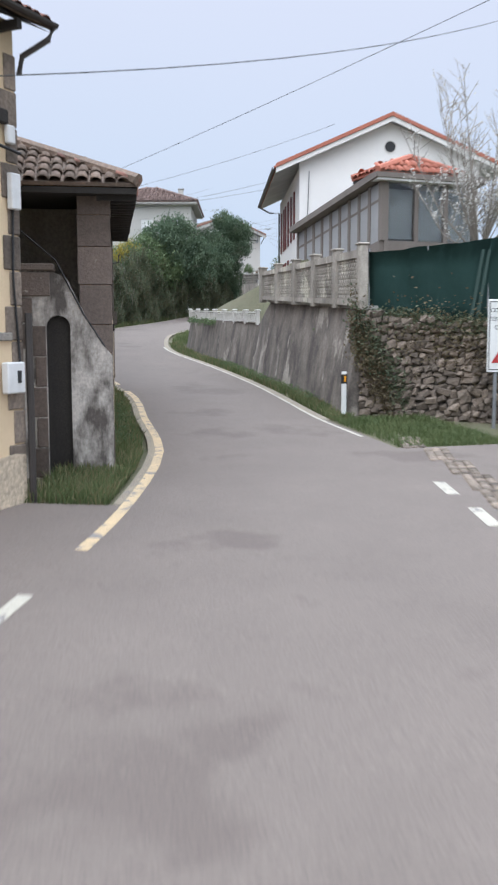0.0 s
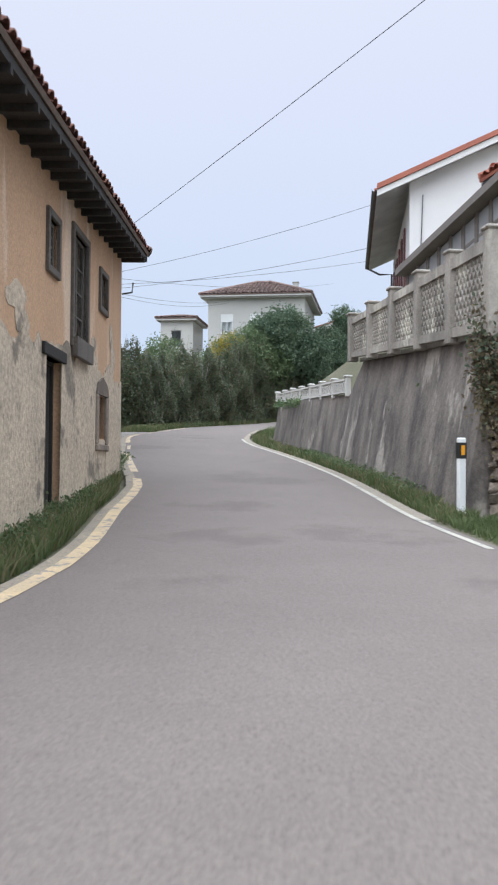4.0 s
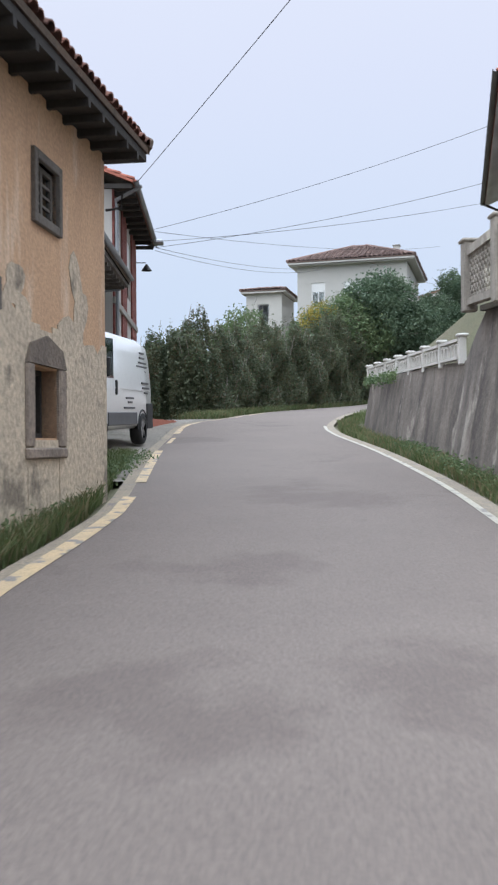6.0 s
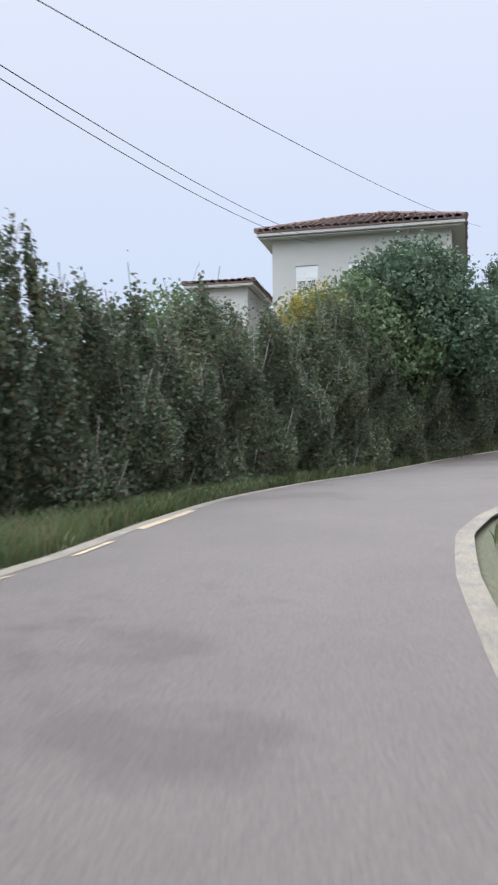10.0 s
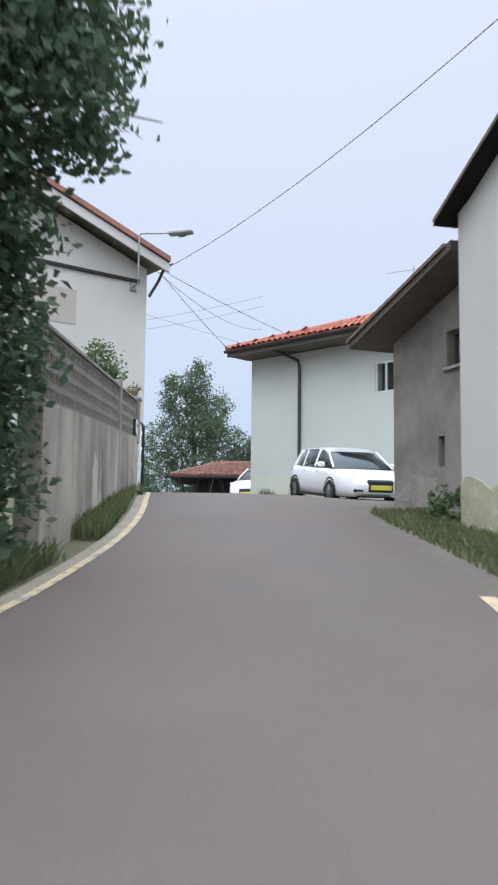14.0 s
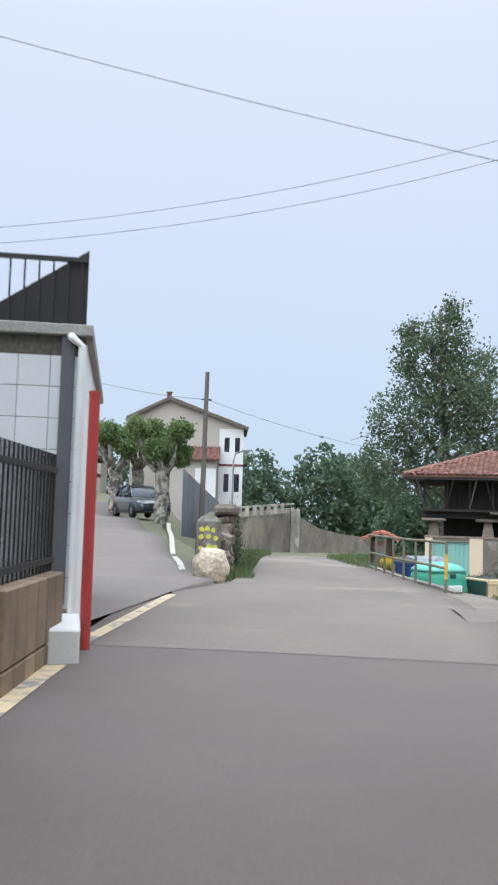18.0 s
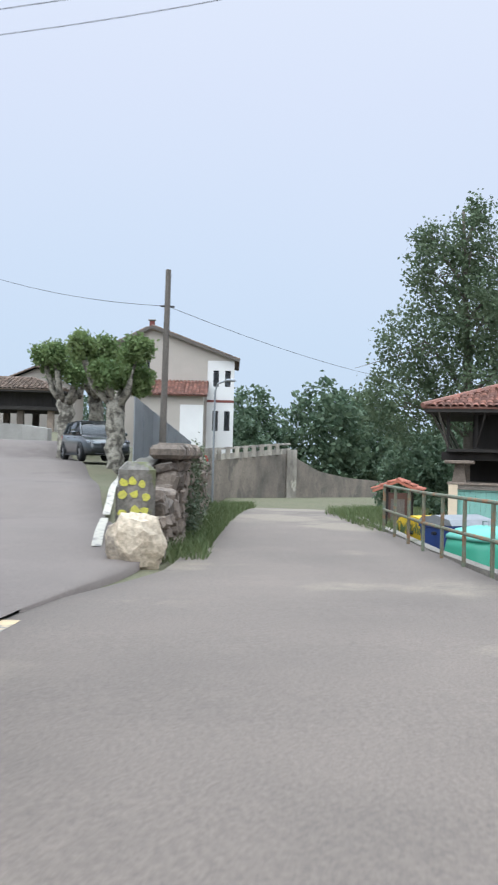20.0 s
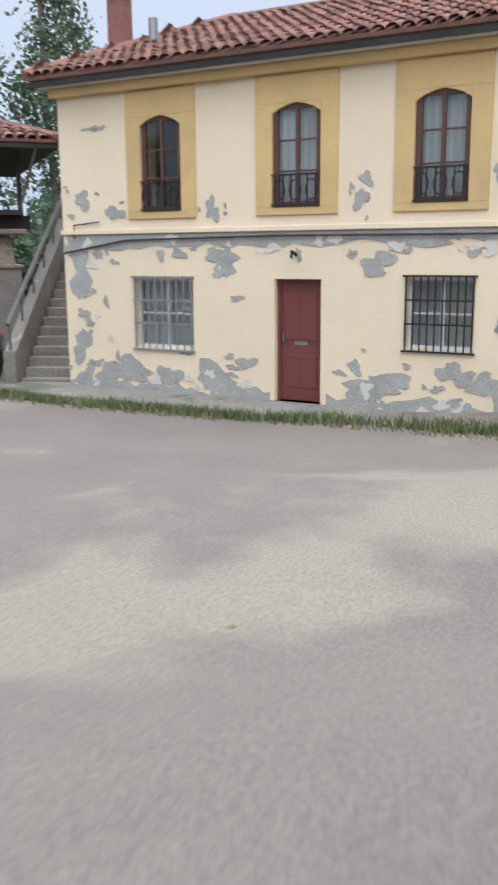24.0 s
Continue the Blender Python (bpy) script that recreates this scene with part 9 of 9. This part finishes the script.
def tree(name, base, label, height, r, blobs, leaf, size, seed, groups=260, each=16, bark=BARK, lean=(0, 0), category="tree"):
    """A tapered trunk, limbs out to each part of the crown, and a crown of small leaves; blobs: (dx, dy, height, rx, rz)."""
    rng = np.random.default_rng(seed)
    t = thing(name, pose(*base), label, category)
    top = Vector((lean[0], lean[1], height))
    trunk = [Vector((lean[0] * s + 0.02 * height * (math.sin(3 * s + seed) - math.sin(seed)), lean[1] * s, -0.4 + (height + 0.4) * s)) for s in np.linspace(0, 1, 9)]
    part("trunk", tubed(trunk, r, 9, r * 0.25), bark, t, smooth=True)
    bm = bmesh.new()
    pts = []
    for dx, dy, z, rx, rz in blobs:
        s = max(0.15, min(0.95, (z - rz * 0.7) / height))
        a = trunk[int(s * 8)]
        c = Vector((dx, dy, z))
        mid = a.lerp(c, 0.5) + Vector((0, 0, 0.12 * rx))
        tube(bm, [a, mid, c], r * 0.4, 6, True, r * 0.12)
        for _ in range(7):
            e = c + Vector(rng.normal(size=3) * (rx * 0.55, rx * 0.55, rz * 0.55))
            tube(bm, [mid.lerp(c, rng.uniform(0.2, 1.0)), e], r * 0.13, 5, True, r * 0.04)
        pts.append(clumps(rng, (dx, dy, z), (rx, rx, rz), int(groups * rx * rz / 2.2) + 12, each, size * 1.9))
    tagged(part("branchwork", bm, bark, t), kind="stuff")
    leaf_cloud("crown", np.concatenate(pts), size, leaf, t, seed)
    return t


def ridge(pts, half, tall, k, seed, ragged=0.5):
    """Points filling a hedge along a line: ground height, ragged top."""
    rng = np.random.default_rng(seed)
    p = np.array(pts, float)
    d = np.r_[0, np.cumsum(np.linalg.norm(np.diff(p[:, :2], axis=0), axis=1))]
    s = rng.uniform(0, d[-1], k)
    x, y, hs = np.interp(s, d, p[:, 0]), np.interp(s, d, p[:, 1]), np.interp(s, d, p[:, 2])
    i = np.clip(np.searchsorted(d, s) - 1, 0, len(p) - 2)
    tx, ty = (p[i + 1, 0] - p[i, 0]), (p[i + 1, 1] - p[i, 1])
    n = np.hypot(tx, ty)
    top = hs * (1 + ragged * 0.22 * np.sin(s * 1.3) * np.sin(s * 0.47 + 1) + ragged * 0.1 * np.sin(s * 3.7 + 2) + ragged * 0.08 * np.sin(s * 9.1) + rng.normal(size=k) * 0.05)
    z = rng.uniform(0, 1, k) ** 0.8 * top
    bulge = half * (1 + 0.22 * np.sin(s * 2.1 + z * 1.7) + 0.18 * np.sin(s * 5.3 - z * 3.1) + 0.2 * np.sin(s * 0.9 - z * 2.3)) * np.sqrt(np.clip(1.12 - (z / top) ** 3, 0.05, 1))
    o = np.where(rng.uniform(size=k) < 0.8, 1, -1) * bulge * rng.uniform(0.6, 1.05, k)
    x, y = x + o * ty / n, y - o * tx / n
    g = np.array([lie(a, b) for a, b in zip(p[:, 0], p[:, 1])])
    return np.stack([x, y, np.interp(s, d, g) + z - 0.1], 1)


HEDGE = [(-9.0, 38.5, 3.4), (-5.0, 38.0, 3.3), (-2.2, 37.6, 3.3), (-0.9, 38.5, 3.3), (-0.1, 40.5, 3.4), (1.2, 44, 3.5), (3.5, 48.1, 3.9), (6.1, 51.9, 4.5), (8.7, 55.2, 4.8), (12.2, 59.3, 4.5), (14.5, 62.4, 3.6), (16.6, 66.0, 2.6)]
hg = thing("hedge", None, "tall untrimmed dark hedge along the outer side of the bend", "hedge")
part("hedge_core", run_wall([(x - 0.5, y + 0.1, lie(x, y) - 0.3, lie(x, y) + h - 0.7) for x, y, h in HEDGE[:2] + HEDGE[4:]], -0.7, 0.5, 0.25), LEAF_HEDGE, hg)
pts = ridge(HEDGE, 0.75, 0, 330000, 5, 0.75)
corner = clumps(np.random.default_rng(6), (-1.55, 38.0, lie(-1.55, 38.0) + 1.6), (0.85, 0.85, 1.75), 420, 22, 0.14)
leaf_cloud("corner_foliage", corner, 0.075, LEAF_HEDGE, hg, 8)
leaf_cloud("foliage", pts[:235000], 0.055, LEAF_HEDGE, hg, 5)
leaf_cloud("dry_foliage", pts[235000:305000], 0.05, LEAF_BROWN, hg, 6)
leaf_cloud("fresh_foliage", pts[305000:], 0.055, LEAF_BUSH, hg, 7)
rng = random.Random(9)
bm = bmesh.new()
for k in range(420):
    q = pts[rng.randrange(len(pts))]
    tube(bm, [(q[0], q[1], q[2]), (q[0] + rng.uniform(-0.25, 0.25), q[1] + rng.uniform(-0.25, 0.25), q[2] + rng.uniform(0.3, 0.9))], 0.008, 4)
tagged(part("twig_tangle", bm, TWIG, hg), kind="stuff")

tree("garden_tree", (6.3, 54.4, 9.4), "broad round evergreen tree behind the hedge", 5.2, 0.22, [(0, 0, 3.6, 2.4, 2.0), (-1.7, -0.6, 2.9, 1.6, 1.3), (1.6, 0.8, 3.6, 2.0, 1.9), (0.7, 0, 5.0, 1.3, 0.9)], LEAF_BUSH, 0.11, 11)
tree("garden_tree", (9.35, 56.0, 9.35), "broad round evergreen tree behind the hedge", 7.4, 0.2, [(0, 0, 4.6, 2.2, 2.0), (1.8, 1.3, 4.2, 2.0, 1.9), (-1.0, -0.8, 5.9, 1.6, 1.3), (0.3, 0.2, 6.9, 1.2, 0.9), (1.1, 0.6, 6.1, 1.5, 1.2), (2.6, 1.8, 5.0, 1.5, 1.3)], LEAF_TREE, 0.10, 12)
tree("gorse_bush", (5.6, 53.2, 9.3), "yellow flowering gorse bush above the hedge", 5.2, 0.12, [(0, 0, 4.9, 0.9, 0.7), (-0.8, -0.9, 4.5, 0.7, 0.6)], LEAF_GORSE, 0.05, 13, 260, 16, category="bush")
tree("garden_tree", (1.2, 50.5, 8.8), "small bushy tree behind the hedge", 4.6, 0.12, [(0, 0, 4.0, 1.3, 1.3), (-0.7, 0, 3.2, 1.2, 1.0)], LEAF_BUSH, 0.09, 14)
tree("garden_tree", (-7.5, 44.5, 8.2), "small bushy tree behind the hedge", 5.2, 0.14, [(0, 0, 4.6, 1.6, 1.6), (1.2, 0, 3.6, 1.4, 1.2)], LEAF_BUSH, 0.1, 15)
# dark trees over the bend
tree("laurel_tree", (16.2, 64.7, 10.6), "tall dark evergreen with drooping leaves beside the wall", 7.2, 0.2, [(0, 0, 6.2, 1.3, 1.2), (0.9, -0.9, 5.2, 1.1, 1.0), (1.2, -0.5, 6.4, 1.0, 0.9), (-0.7, -1.2, 4.4, 1.3, 1.4), (0.3, -1.4, 6.7, 1.0, 0.9), (-0.4, 0, 7.4, 0.9, 0.8), (-0.9, -0.9, 2.6, 1.2, 1.5), (0.55, -0.5, 0.9, 0.55, 1.0), (0.6, -0.5, 2.5, 0.6, 1.0), (0.5, -0.5, 3.8, 0.7, 0.9)], LEAF_TREE, 0.085, 16, 300, 18)
tree("laurel_tree", (13.6, 62.0, 9.8), "dark leafy evergreen rising out of the hedge", 6.2, 0.2, [(0, 0, 5.0, 1.6, 1.5), (1.0, -0.3, 4.0, 1.4, 1.5), (0.5, 0.3, 6.3, 1.1, 0.9), (1.6, 0.8, 5.4, 1.2, 1.2), (-0.6, -0.9, 3.0, 1.3, 1.4)], LEAF_TREE, 0.085, 17, 300, 18)
tree("clipped_shrub", (20.55, 72.3, 12.3), "round clipped shrub on thin stems behind the pierced wall", 2.0, 0.035, [(0, 0, 2.35, 0.42, 0.36), (0.3, 0.2, 2.1, 0.22, 0.16), (-0.28, -0.1, 2.15, 0.2, 0.18)], LEAF_BUSH, 0.045, 18, 900, 14, category="bush")
# the birch and the poplars behind the granary
tree("birch", (46.0, 126.0, 11.5), "tall airy birch tree behind the granary", 14.4, 0.3, [(0, 0, 12.8, 1.4, 1.6), (-1.6, 0, 11.2, 1.8, 1.8), (1.7, 0.4, 10.8, 1.9, 1.9), (-2.4, 0, 8.0, 2.3, 2.0), (2.6, 0, 7.6, 2.4, 2.0), (0.2, -1.0, 9.0, 2.2, 2.2), (-3.2, 0.4, 5.0, 2.4, 2.0), (3.4, 0, 4.4, 2.6, 2.0), (0, -1.0, 5.4, 2.6, 2.2), (0.4, 0, 14.4, 0.6, 0.7), (-2.3, 0, 12.9, 0.7, 0.8)], LEAF_BIRCH, 0.12, 20, 105, 15)
tree("poplar", (59.0, 125.6, 12.0), "slender young poplar behind the house", 13.9, 0.2, [(0, 0, 12.2, 1.0, 1.6), (0.3, 0, 9.6, 1.4, 1.6), (-0.6, 0, 7.0, 1.7, 1.6), (0.6, 0, 5.0, 1.8, 1.5), (1.0, 0, 13.2, 0.5, 0.7)], LEAF_BIRCH, 0.15, 21, 75, 14)
tree("poplar", (55.8, 126.8, 12.0), "slender young poplar behind the house", 11.6, 0.18, [(0, 0, 10.6, 0.7, 1.2), (0.2, 0, 8.2, 1.2, 1.3), (-0.4, 0, 6.0, 1.5, 1.4), (0.5, 0, 4.0, 1.6, 1.3)], LEAF_BIRCH, 0.15, 22, 75, 14)
tree("poplar", (52.5, 126.5, 11.5), "low bushy tree behind the granary", 8.6, 0.2, [(0, 0, 7.4, 1.6, 1.3), (-1.6, 0, 5.8, 1.8, 1.5), (1.5, 0, 5.4, 1.8, 1.5), (0, 0, 4.0, 2.2, 1.8)], LEAF_TREE, 0.15, 23, 90, 14)
# pollarded plane trees on the lane
def pollard(x, y, z, seed):
    """A thick knobbly trunk, stub limbs, and a leafy head on each."""
    rng = random.Random(seed)
    t = thing("pollarded_plane", pose(x, y, z), "pollarded plane tree with knobbly pale trunk and leafy heads", "tree")
    bm = tubed([(0.04 * math.sin(k * 2.1 + seed), 0.04 * math.cos(k * 1.7), -0.4 + 0.34 * k) for k in range(9)], 0.27, 10, 0.32)
    for v in bm.verts:
        v.co.x += 0.05 * math.sin(v.co.z * 9 + v.co.y * 5)
        v.co.y += 0.05 * math.sin(v.co.z * 7 + v.co.x * 6)
    part("trunk", bm, BARK_PALE, t, smooth=True)
    heads = []
    for k in range(6):
        a = 2 * math.pi * k / 6 + rng.uniform(-0.3, 0.3)
        reach = rng.uniform(0.55, 1.15)
        top = rng.uniform(2.6, 3.7)
        p = [(0.1 * math.cos(a), 0.1 * math.sin(a), 2.0), (reach * 0.6 * math.cos(a), reach * 0.6 * math.sin(a), 2.55), (reach * math.cos(a), reach * math.sin(a), top)]
        part("limb", tubed(p, 0.13, 8, 0.1), BARK_PALE, t, smooth=True)
        heads.append((p[-1][0], p[-1][1], top + 0.2))
    g = np.random.default_rng(seed)
    leaf_cloud("crown", np.concatenate([clumps(g, c, (0.5, 0.5, 0.45), 120, 14, 0.09) for c in heads]), 0.085, LEAF_PLANE, t, seed)


pollard(28.6, 114.4, 13.2, 30)
pollard(26.9, 120.6, 13.5, 33)
pollard(28.1, 122.6, 13.8, 35)


# the blossom tree behind the netting
def blossom_tree():
    rng = random.Random(44)
    t = thing("blossom_tree", pose(7.9, 10.6, 8.5), "almost bare fruit tree with scattered white blossom", "tree")
    part("trunk", tubed([(0, 0, -0.3), (0.1, 0, 0.8), (0.0, 0.1, 1.6)], 0.11, 8, 0.08), BARK, t, smooth=True)
    bm, tips = bmesh.new(), []
    for k in range(22):
        a = 2 * math.pi * k / 22 + rng.uniform(-0.2, 0.2)
        reach, top = rng.uniform(0.4, 2.6), rng.uniform(3.8, 7.0)
        p = [Vector((0, 0.1, 1.5)), Vector((math.cos(a) * reach * 0.5, math.sin(a) * reach * 0.5, top * 0.55)), Vector((math.cos(a) * reach, math.sin(a) * reach, top))]
        tube(bm, p, 0.03, 6, True, 0.007)
        for j in range(13):
            s = rng.uniform(0.25, 0.95)
            q = p[0].lerp(p[1], s * 2) if s < 0.5 else p[1].lerp(p[2], s * 2 - 1)
            e = q + Vector((rng.uniform(-0.6, 0.6), rng.uniform(-0.6, 0.6), rng.uniform(0.2, 1.0)))
            tube(bm, [q, q.lerp(e, 0.5) + Vector((rng.uniform(-0.08, 0.08), 0, 0.03)), e], 0.013, 4, True, 0.005)
            tube(bm, [q.lerp(e, 0.5), q.lerp(e, 0.5) + Vector((rng.uniform(-0.35, 0.35), rng.uniform(-0.35, 0.35), rng.uniform(0.1, 0.5)))], 0.008, 4, True, 0.004)
            tips += [tuple(q.lerp(e, rng.uniform(0.2, 1.0)) + Vector((rng.uniform(-0.06, 0.06), rng.uniform(-0.06, 0.06), rng.uniform(-0.05, 0.05)))) for _ in range(14)]
    tagged(part("branchwork", bm, TWIG, t), kind="stuff")
    leaf_cloud("blossom", [p for p in tips if rng.random() < 0.45 + 0.5 * (p[2] < 4.6)], 0.055, LEAF_WHITE, t, 45, long=1.1)


blossom_tree()

# ivy, weeds, verges
rg = np.random.default_rng(60)


def along(a, b, k, dz, wide, out=0.0):
    s = rg.uniform(0, 1, k)
    p = np.outer(1 - s, a) + np.outer(s, b)
    return p + rg.normal(size=(k, 3)) * np.array([wide, wide, dz])


ivy = np.concatenate([along((4.3, 9.7, 8.3), (6.6, 7.9, 8.0), 4200, 0.14, 0.07), along((6.6, 7.9, 7.9), (9.8, 5.1, 7.7), 11000, 0.3, 0.1), along((3.8, 9.9, 8.3), (4.9, 9.1, 6.3), 2600, 0.35, 0.09), along((7.7, 6.9, 8.6), (9.8, 5.1, 9.2), 26000, 0.45, 0.14)])
leaf_cloud("dry_creeper", np.concatenate([along((3.75, 9.9, 8.2), (4.6, 9.3, 6.3), 3200, 0.4, 0.09), along((4.6, 9.4, 7.9), (8.5, 6.2, 7.2), 4200, 0.45, 0.1)]), 0.045, LEAF_BROWN, None, 65, "dry brown creeper on the rubble wall", "creeper", "stuff")
leaf_cloud("ivy", ivy, 0.05, LEAF_HEDGE, None, 61, "dark ivy hanging over the rubble wall", "ivy", "stuff")
leaf_cloud("ivy", np.concatenate([along((29.6, 102.5, 13.3), (30.9, 110.5, 13.4), 5000, 0.22, 0.08), along((29.5, 101.6, 12.5), (30.9, 110.5, 12.5), 6000, 0.3, 0.1)]), 0.05, LEAF_HEDGE, None, 62, "ivy and bramble over the lane wall", "ivy", "stuff")
leaf_cloud("ivy", np.concatenate([along((43.2, 113.75, 11.5), (45.4, 112.6, 12.0), 2600, 0.35, 0.05), along((44.6, 113.0, 11.0), (41.9, 114.4, 10.9), 1500, 0.2, 0.08)]), 0.07, LEAF_HEDGE, None, 64, "dark ivy on the base wall of the granary", "ivy", "stuff")
leaf_cloud("weeds", np.concatenate([along((4.0, 24, 8.5), (4.1, 29, 8.7), 500, 0.08, 0.05), along((4.0, 10, 6.4), (4.1, 16, 6.9), 1500, 0.4, 0.05)]), 0.05, LEAF_BUSH, None, 63, "small weeds rooted in the retaining wall", "weeds", "stuff")


def verge(line, y0, y1, d0, d1, k, seed, hgt, name, mat=BLADE, low=False, hill=False):
    r = np.random.default_rng(seed)
    p = np.array([q[:2] for q in line])
    p = p[(p[:, 1] >= y0) & (p[:, 1] <= y1)]
    t = np.gradient(p, axis=0)
    t /= np.linalg.norm(t, axis=1, keepdims=True)
    i = r.uniform(0, len(p) - 1.001, k)
    a, f = i.astype(int), (i % 1)[:, None]
    q = p[a] * (1 - f) + p[a + 1] * f
    d = r.uniform(0, 1, k) ** 0.8 * (d1 - d0) + d0
    q = q + np.stack([t[a][:, 1], -t[a][:, 0]], 1) * d[:, None]
    keep = (np.sin(q[:, 0] * 2.3) * np.sin(q[:, 1] * 1.7) + r.normal(size=k) * 0.5) > -0.75
    q = q[keep]
    z = np.array([lie(x, y, low, hill) for x, y in q]) - 0.04
    blades(name, np.column_stack([q, z]), hgt, mat, "tufted green roadside grass" if mat is BLADE else "dry straw among the roadside grass", seed)


for k, (ln, y0, y1, d0, d1, n, h) in enumerate(((EDGE_L, 1.2, 16.5, -1.5, -0.22, 20000, 0.24), (EDGE_L, 14.5, 21, -2.4, -0.25, 15000, 0.26), (EDGE_L, 33, 66, -1.6, -0.3, 22000, 0.3), (EDGE_R, 8, 31, 0.2, 0.75, 9000, 0.2), (EDGE_R, 5, 9, 0.2, 2.6, 8000, 0.16),
                                         (EDGE_R, -12, 0, 0.6, 4.0, 8000, 0.15), (EDGE_L, 66, 79, -1.0, -0.2, 9000, 0.26), (EDGE_R, 30, 60, 0.3, 2.0, 14000, 0.25), (EDGE_R, 58, 68.6, 0.3, 1.7, 12000, 0.17), (smooth_line(JUNC_L, 1.2), 98, 116, -1.0, 0.4, 9000, 0.3), (smooth_line(JUNC_R, 1.2), 104, 122, -0.3, 2.2, 9000, 0.3))):
    verge(ln, y0, y1, d0, d1, n, 70 + k, h, "grass")
    if k in (0, 2, 3, 6, 8):
        verge(ln, y0, y1, d0, d1, n // 4, 90 + k, h * 1.1, "dry_grass", BLADE_DRY)
verge([(44.0, 109.1), (45.3, 103.3), (46.6, 97.0)], 97, 110, -0.15, 0.3, 6000, 99, 0.22, "grass", low=True)
verge([(44.0, 109.1), (45.3, 103.3), (46.6, 97.0)], 97, 110, -0.15, 0.6, 1800, 98, 0.2, "dry_grass", BLADE_DRY, low=True)
verge([(33.0, 93.0), (33.4, 96), (34.2, 101), (35.0, 106)], 95.5, 106, 0.15, 0.5, 350, 100, 0.16, "grass", low=True)
leaf_cloud("weeds", np.concatenate([clumps(rg, (24.6, 66.0, 11.5), (0.3, 0.9, 0.4), 80, 12, 0.06)]), 0.06, LEAF_BUSH, None, 101, "leafy weeds growing at the foot of the walls", "weeds", "stuff")
leaf_cloud("weeds", np.concatenate([along((x0, y0, lie(x0, y0) + 0.15), (x1, y1, lie(x1, y1) + 0.15), 1500, 0.05, 0.13) for x0, y0, x1, y1 in ((-2.8, 6.2, -2.0, 12), (-2.1, 12, -1.4, 20), (1.2, 41, 4.5, 48.5), (-1.0, 36, 1.2, 41), (3.6, 12, 3.8, 22), (19.5, 69, 22, 74.5))]), 0.032, LEAF_BUSH, None, 102, "broad-leaved weeds along the road edge", "weeds", "stuff")

# tufts at the corner of the white house and by the end of the railing
for n, (x, y, sx, sy, k, hh, low) in enumerate(((28.15, 79.2, 0.1, 0.12, 130, 0.34, False), (28.5, 77.9, 0.08, 0.15, 150, 0.28, False), (33.9, 94.75, 0.07, 0.08, 36, 0.12, True), (34.6, 105.2, 0.3, 0.5, 700, 0.35, True), (22.78, 76.4, 0.07, 0.45, 420, 0.3, False))):
    g = np.random.default_rng(120 + n)
    q = np.array([x, y]) + g.normal(size=(k, 2)) * (sx, sy)
    blades("grass", np.column_stack([q, [lie(a, b, low) - 0.02 for a, b in q]]), hh, BLADE_DRY if n == 1 else BLADE, "tall weeds in a tuft", 130 + n, 0.3)

# far woods
woods = thing("far_woods", None, "hazy green woods beyond the village", "woods", kind="stuff")
rw_ = np.random.default_rng(77)
cl, core = [], bmesh.new()
for x, y, z, rx, rz, n in ([(50 + 3.2 * k + rw_.uniform(-1, 1), 138 + 3.0 * (k % 3) + rw_.uniform(-1, 1), 9.5 + rw_.uniform(0, 1.5), 3.2, 4.2, 420) for k in range(9)]
                          + [(38 + 4.5 * k + rw_.uniform(-1, 1), 170 + 6 * (k % 3), 9 + rw_.uniform(0, 3), 4.5, 6.5, 420) for k in range(14)]
                          + [(-30 + 7 * k + rw_.uniform(-2, 2), 205 + rw_.uniform(-6, 10), 12, 6, 8, 300) for k in range(10)]
                          + [(-46 + 3.5 * k, 62 + rw_.uniform(-3, 6), 10, 3.5, 4.5, 300) for k in range(10)]
                          + [(60 + 4 * k, 112 + 2 * k, 10.5, 3.2, 4.5, 300) for k in range(7)]):
    cl.append(clumps(rw_, (x, y, z + rz * 0.5), (rx, rx, rz), n, 12, 0.34))
leaf_cloud("foliage", np.concatenate(cl), 0.34, LEAF_TREE, woods, 78, kind="stuff")
near_wood = thing("thicket", None, "dense green thicket of bushes behind the granary", "thicket", kind="stuff")
pts = [clumps(rw_, (x, y, z), (rx, rx, rz), 900, 13, 0.2) for x, y, z, rx, rz in [(49 + 3.0 * k, 121.5 + 1.4 * k, 11.4, 2.2, 2.9) for k in range(4)] + [(47.5 + 2.8 * k, 133 + rw_.uniform(-2, 4), 12.0, 2.8, 3.4) for k in range(4)] + [(44.8, 121.0, 10.9, 1.6, 2.4), (42.6, 123.5, 10.4, 1.3, 1.8)]]
leaf_cloud("foliage", np.concatenate(pts), 0.16, LEAF_TREE, near_wood, 79, kind="stuff")
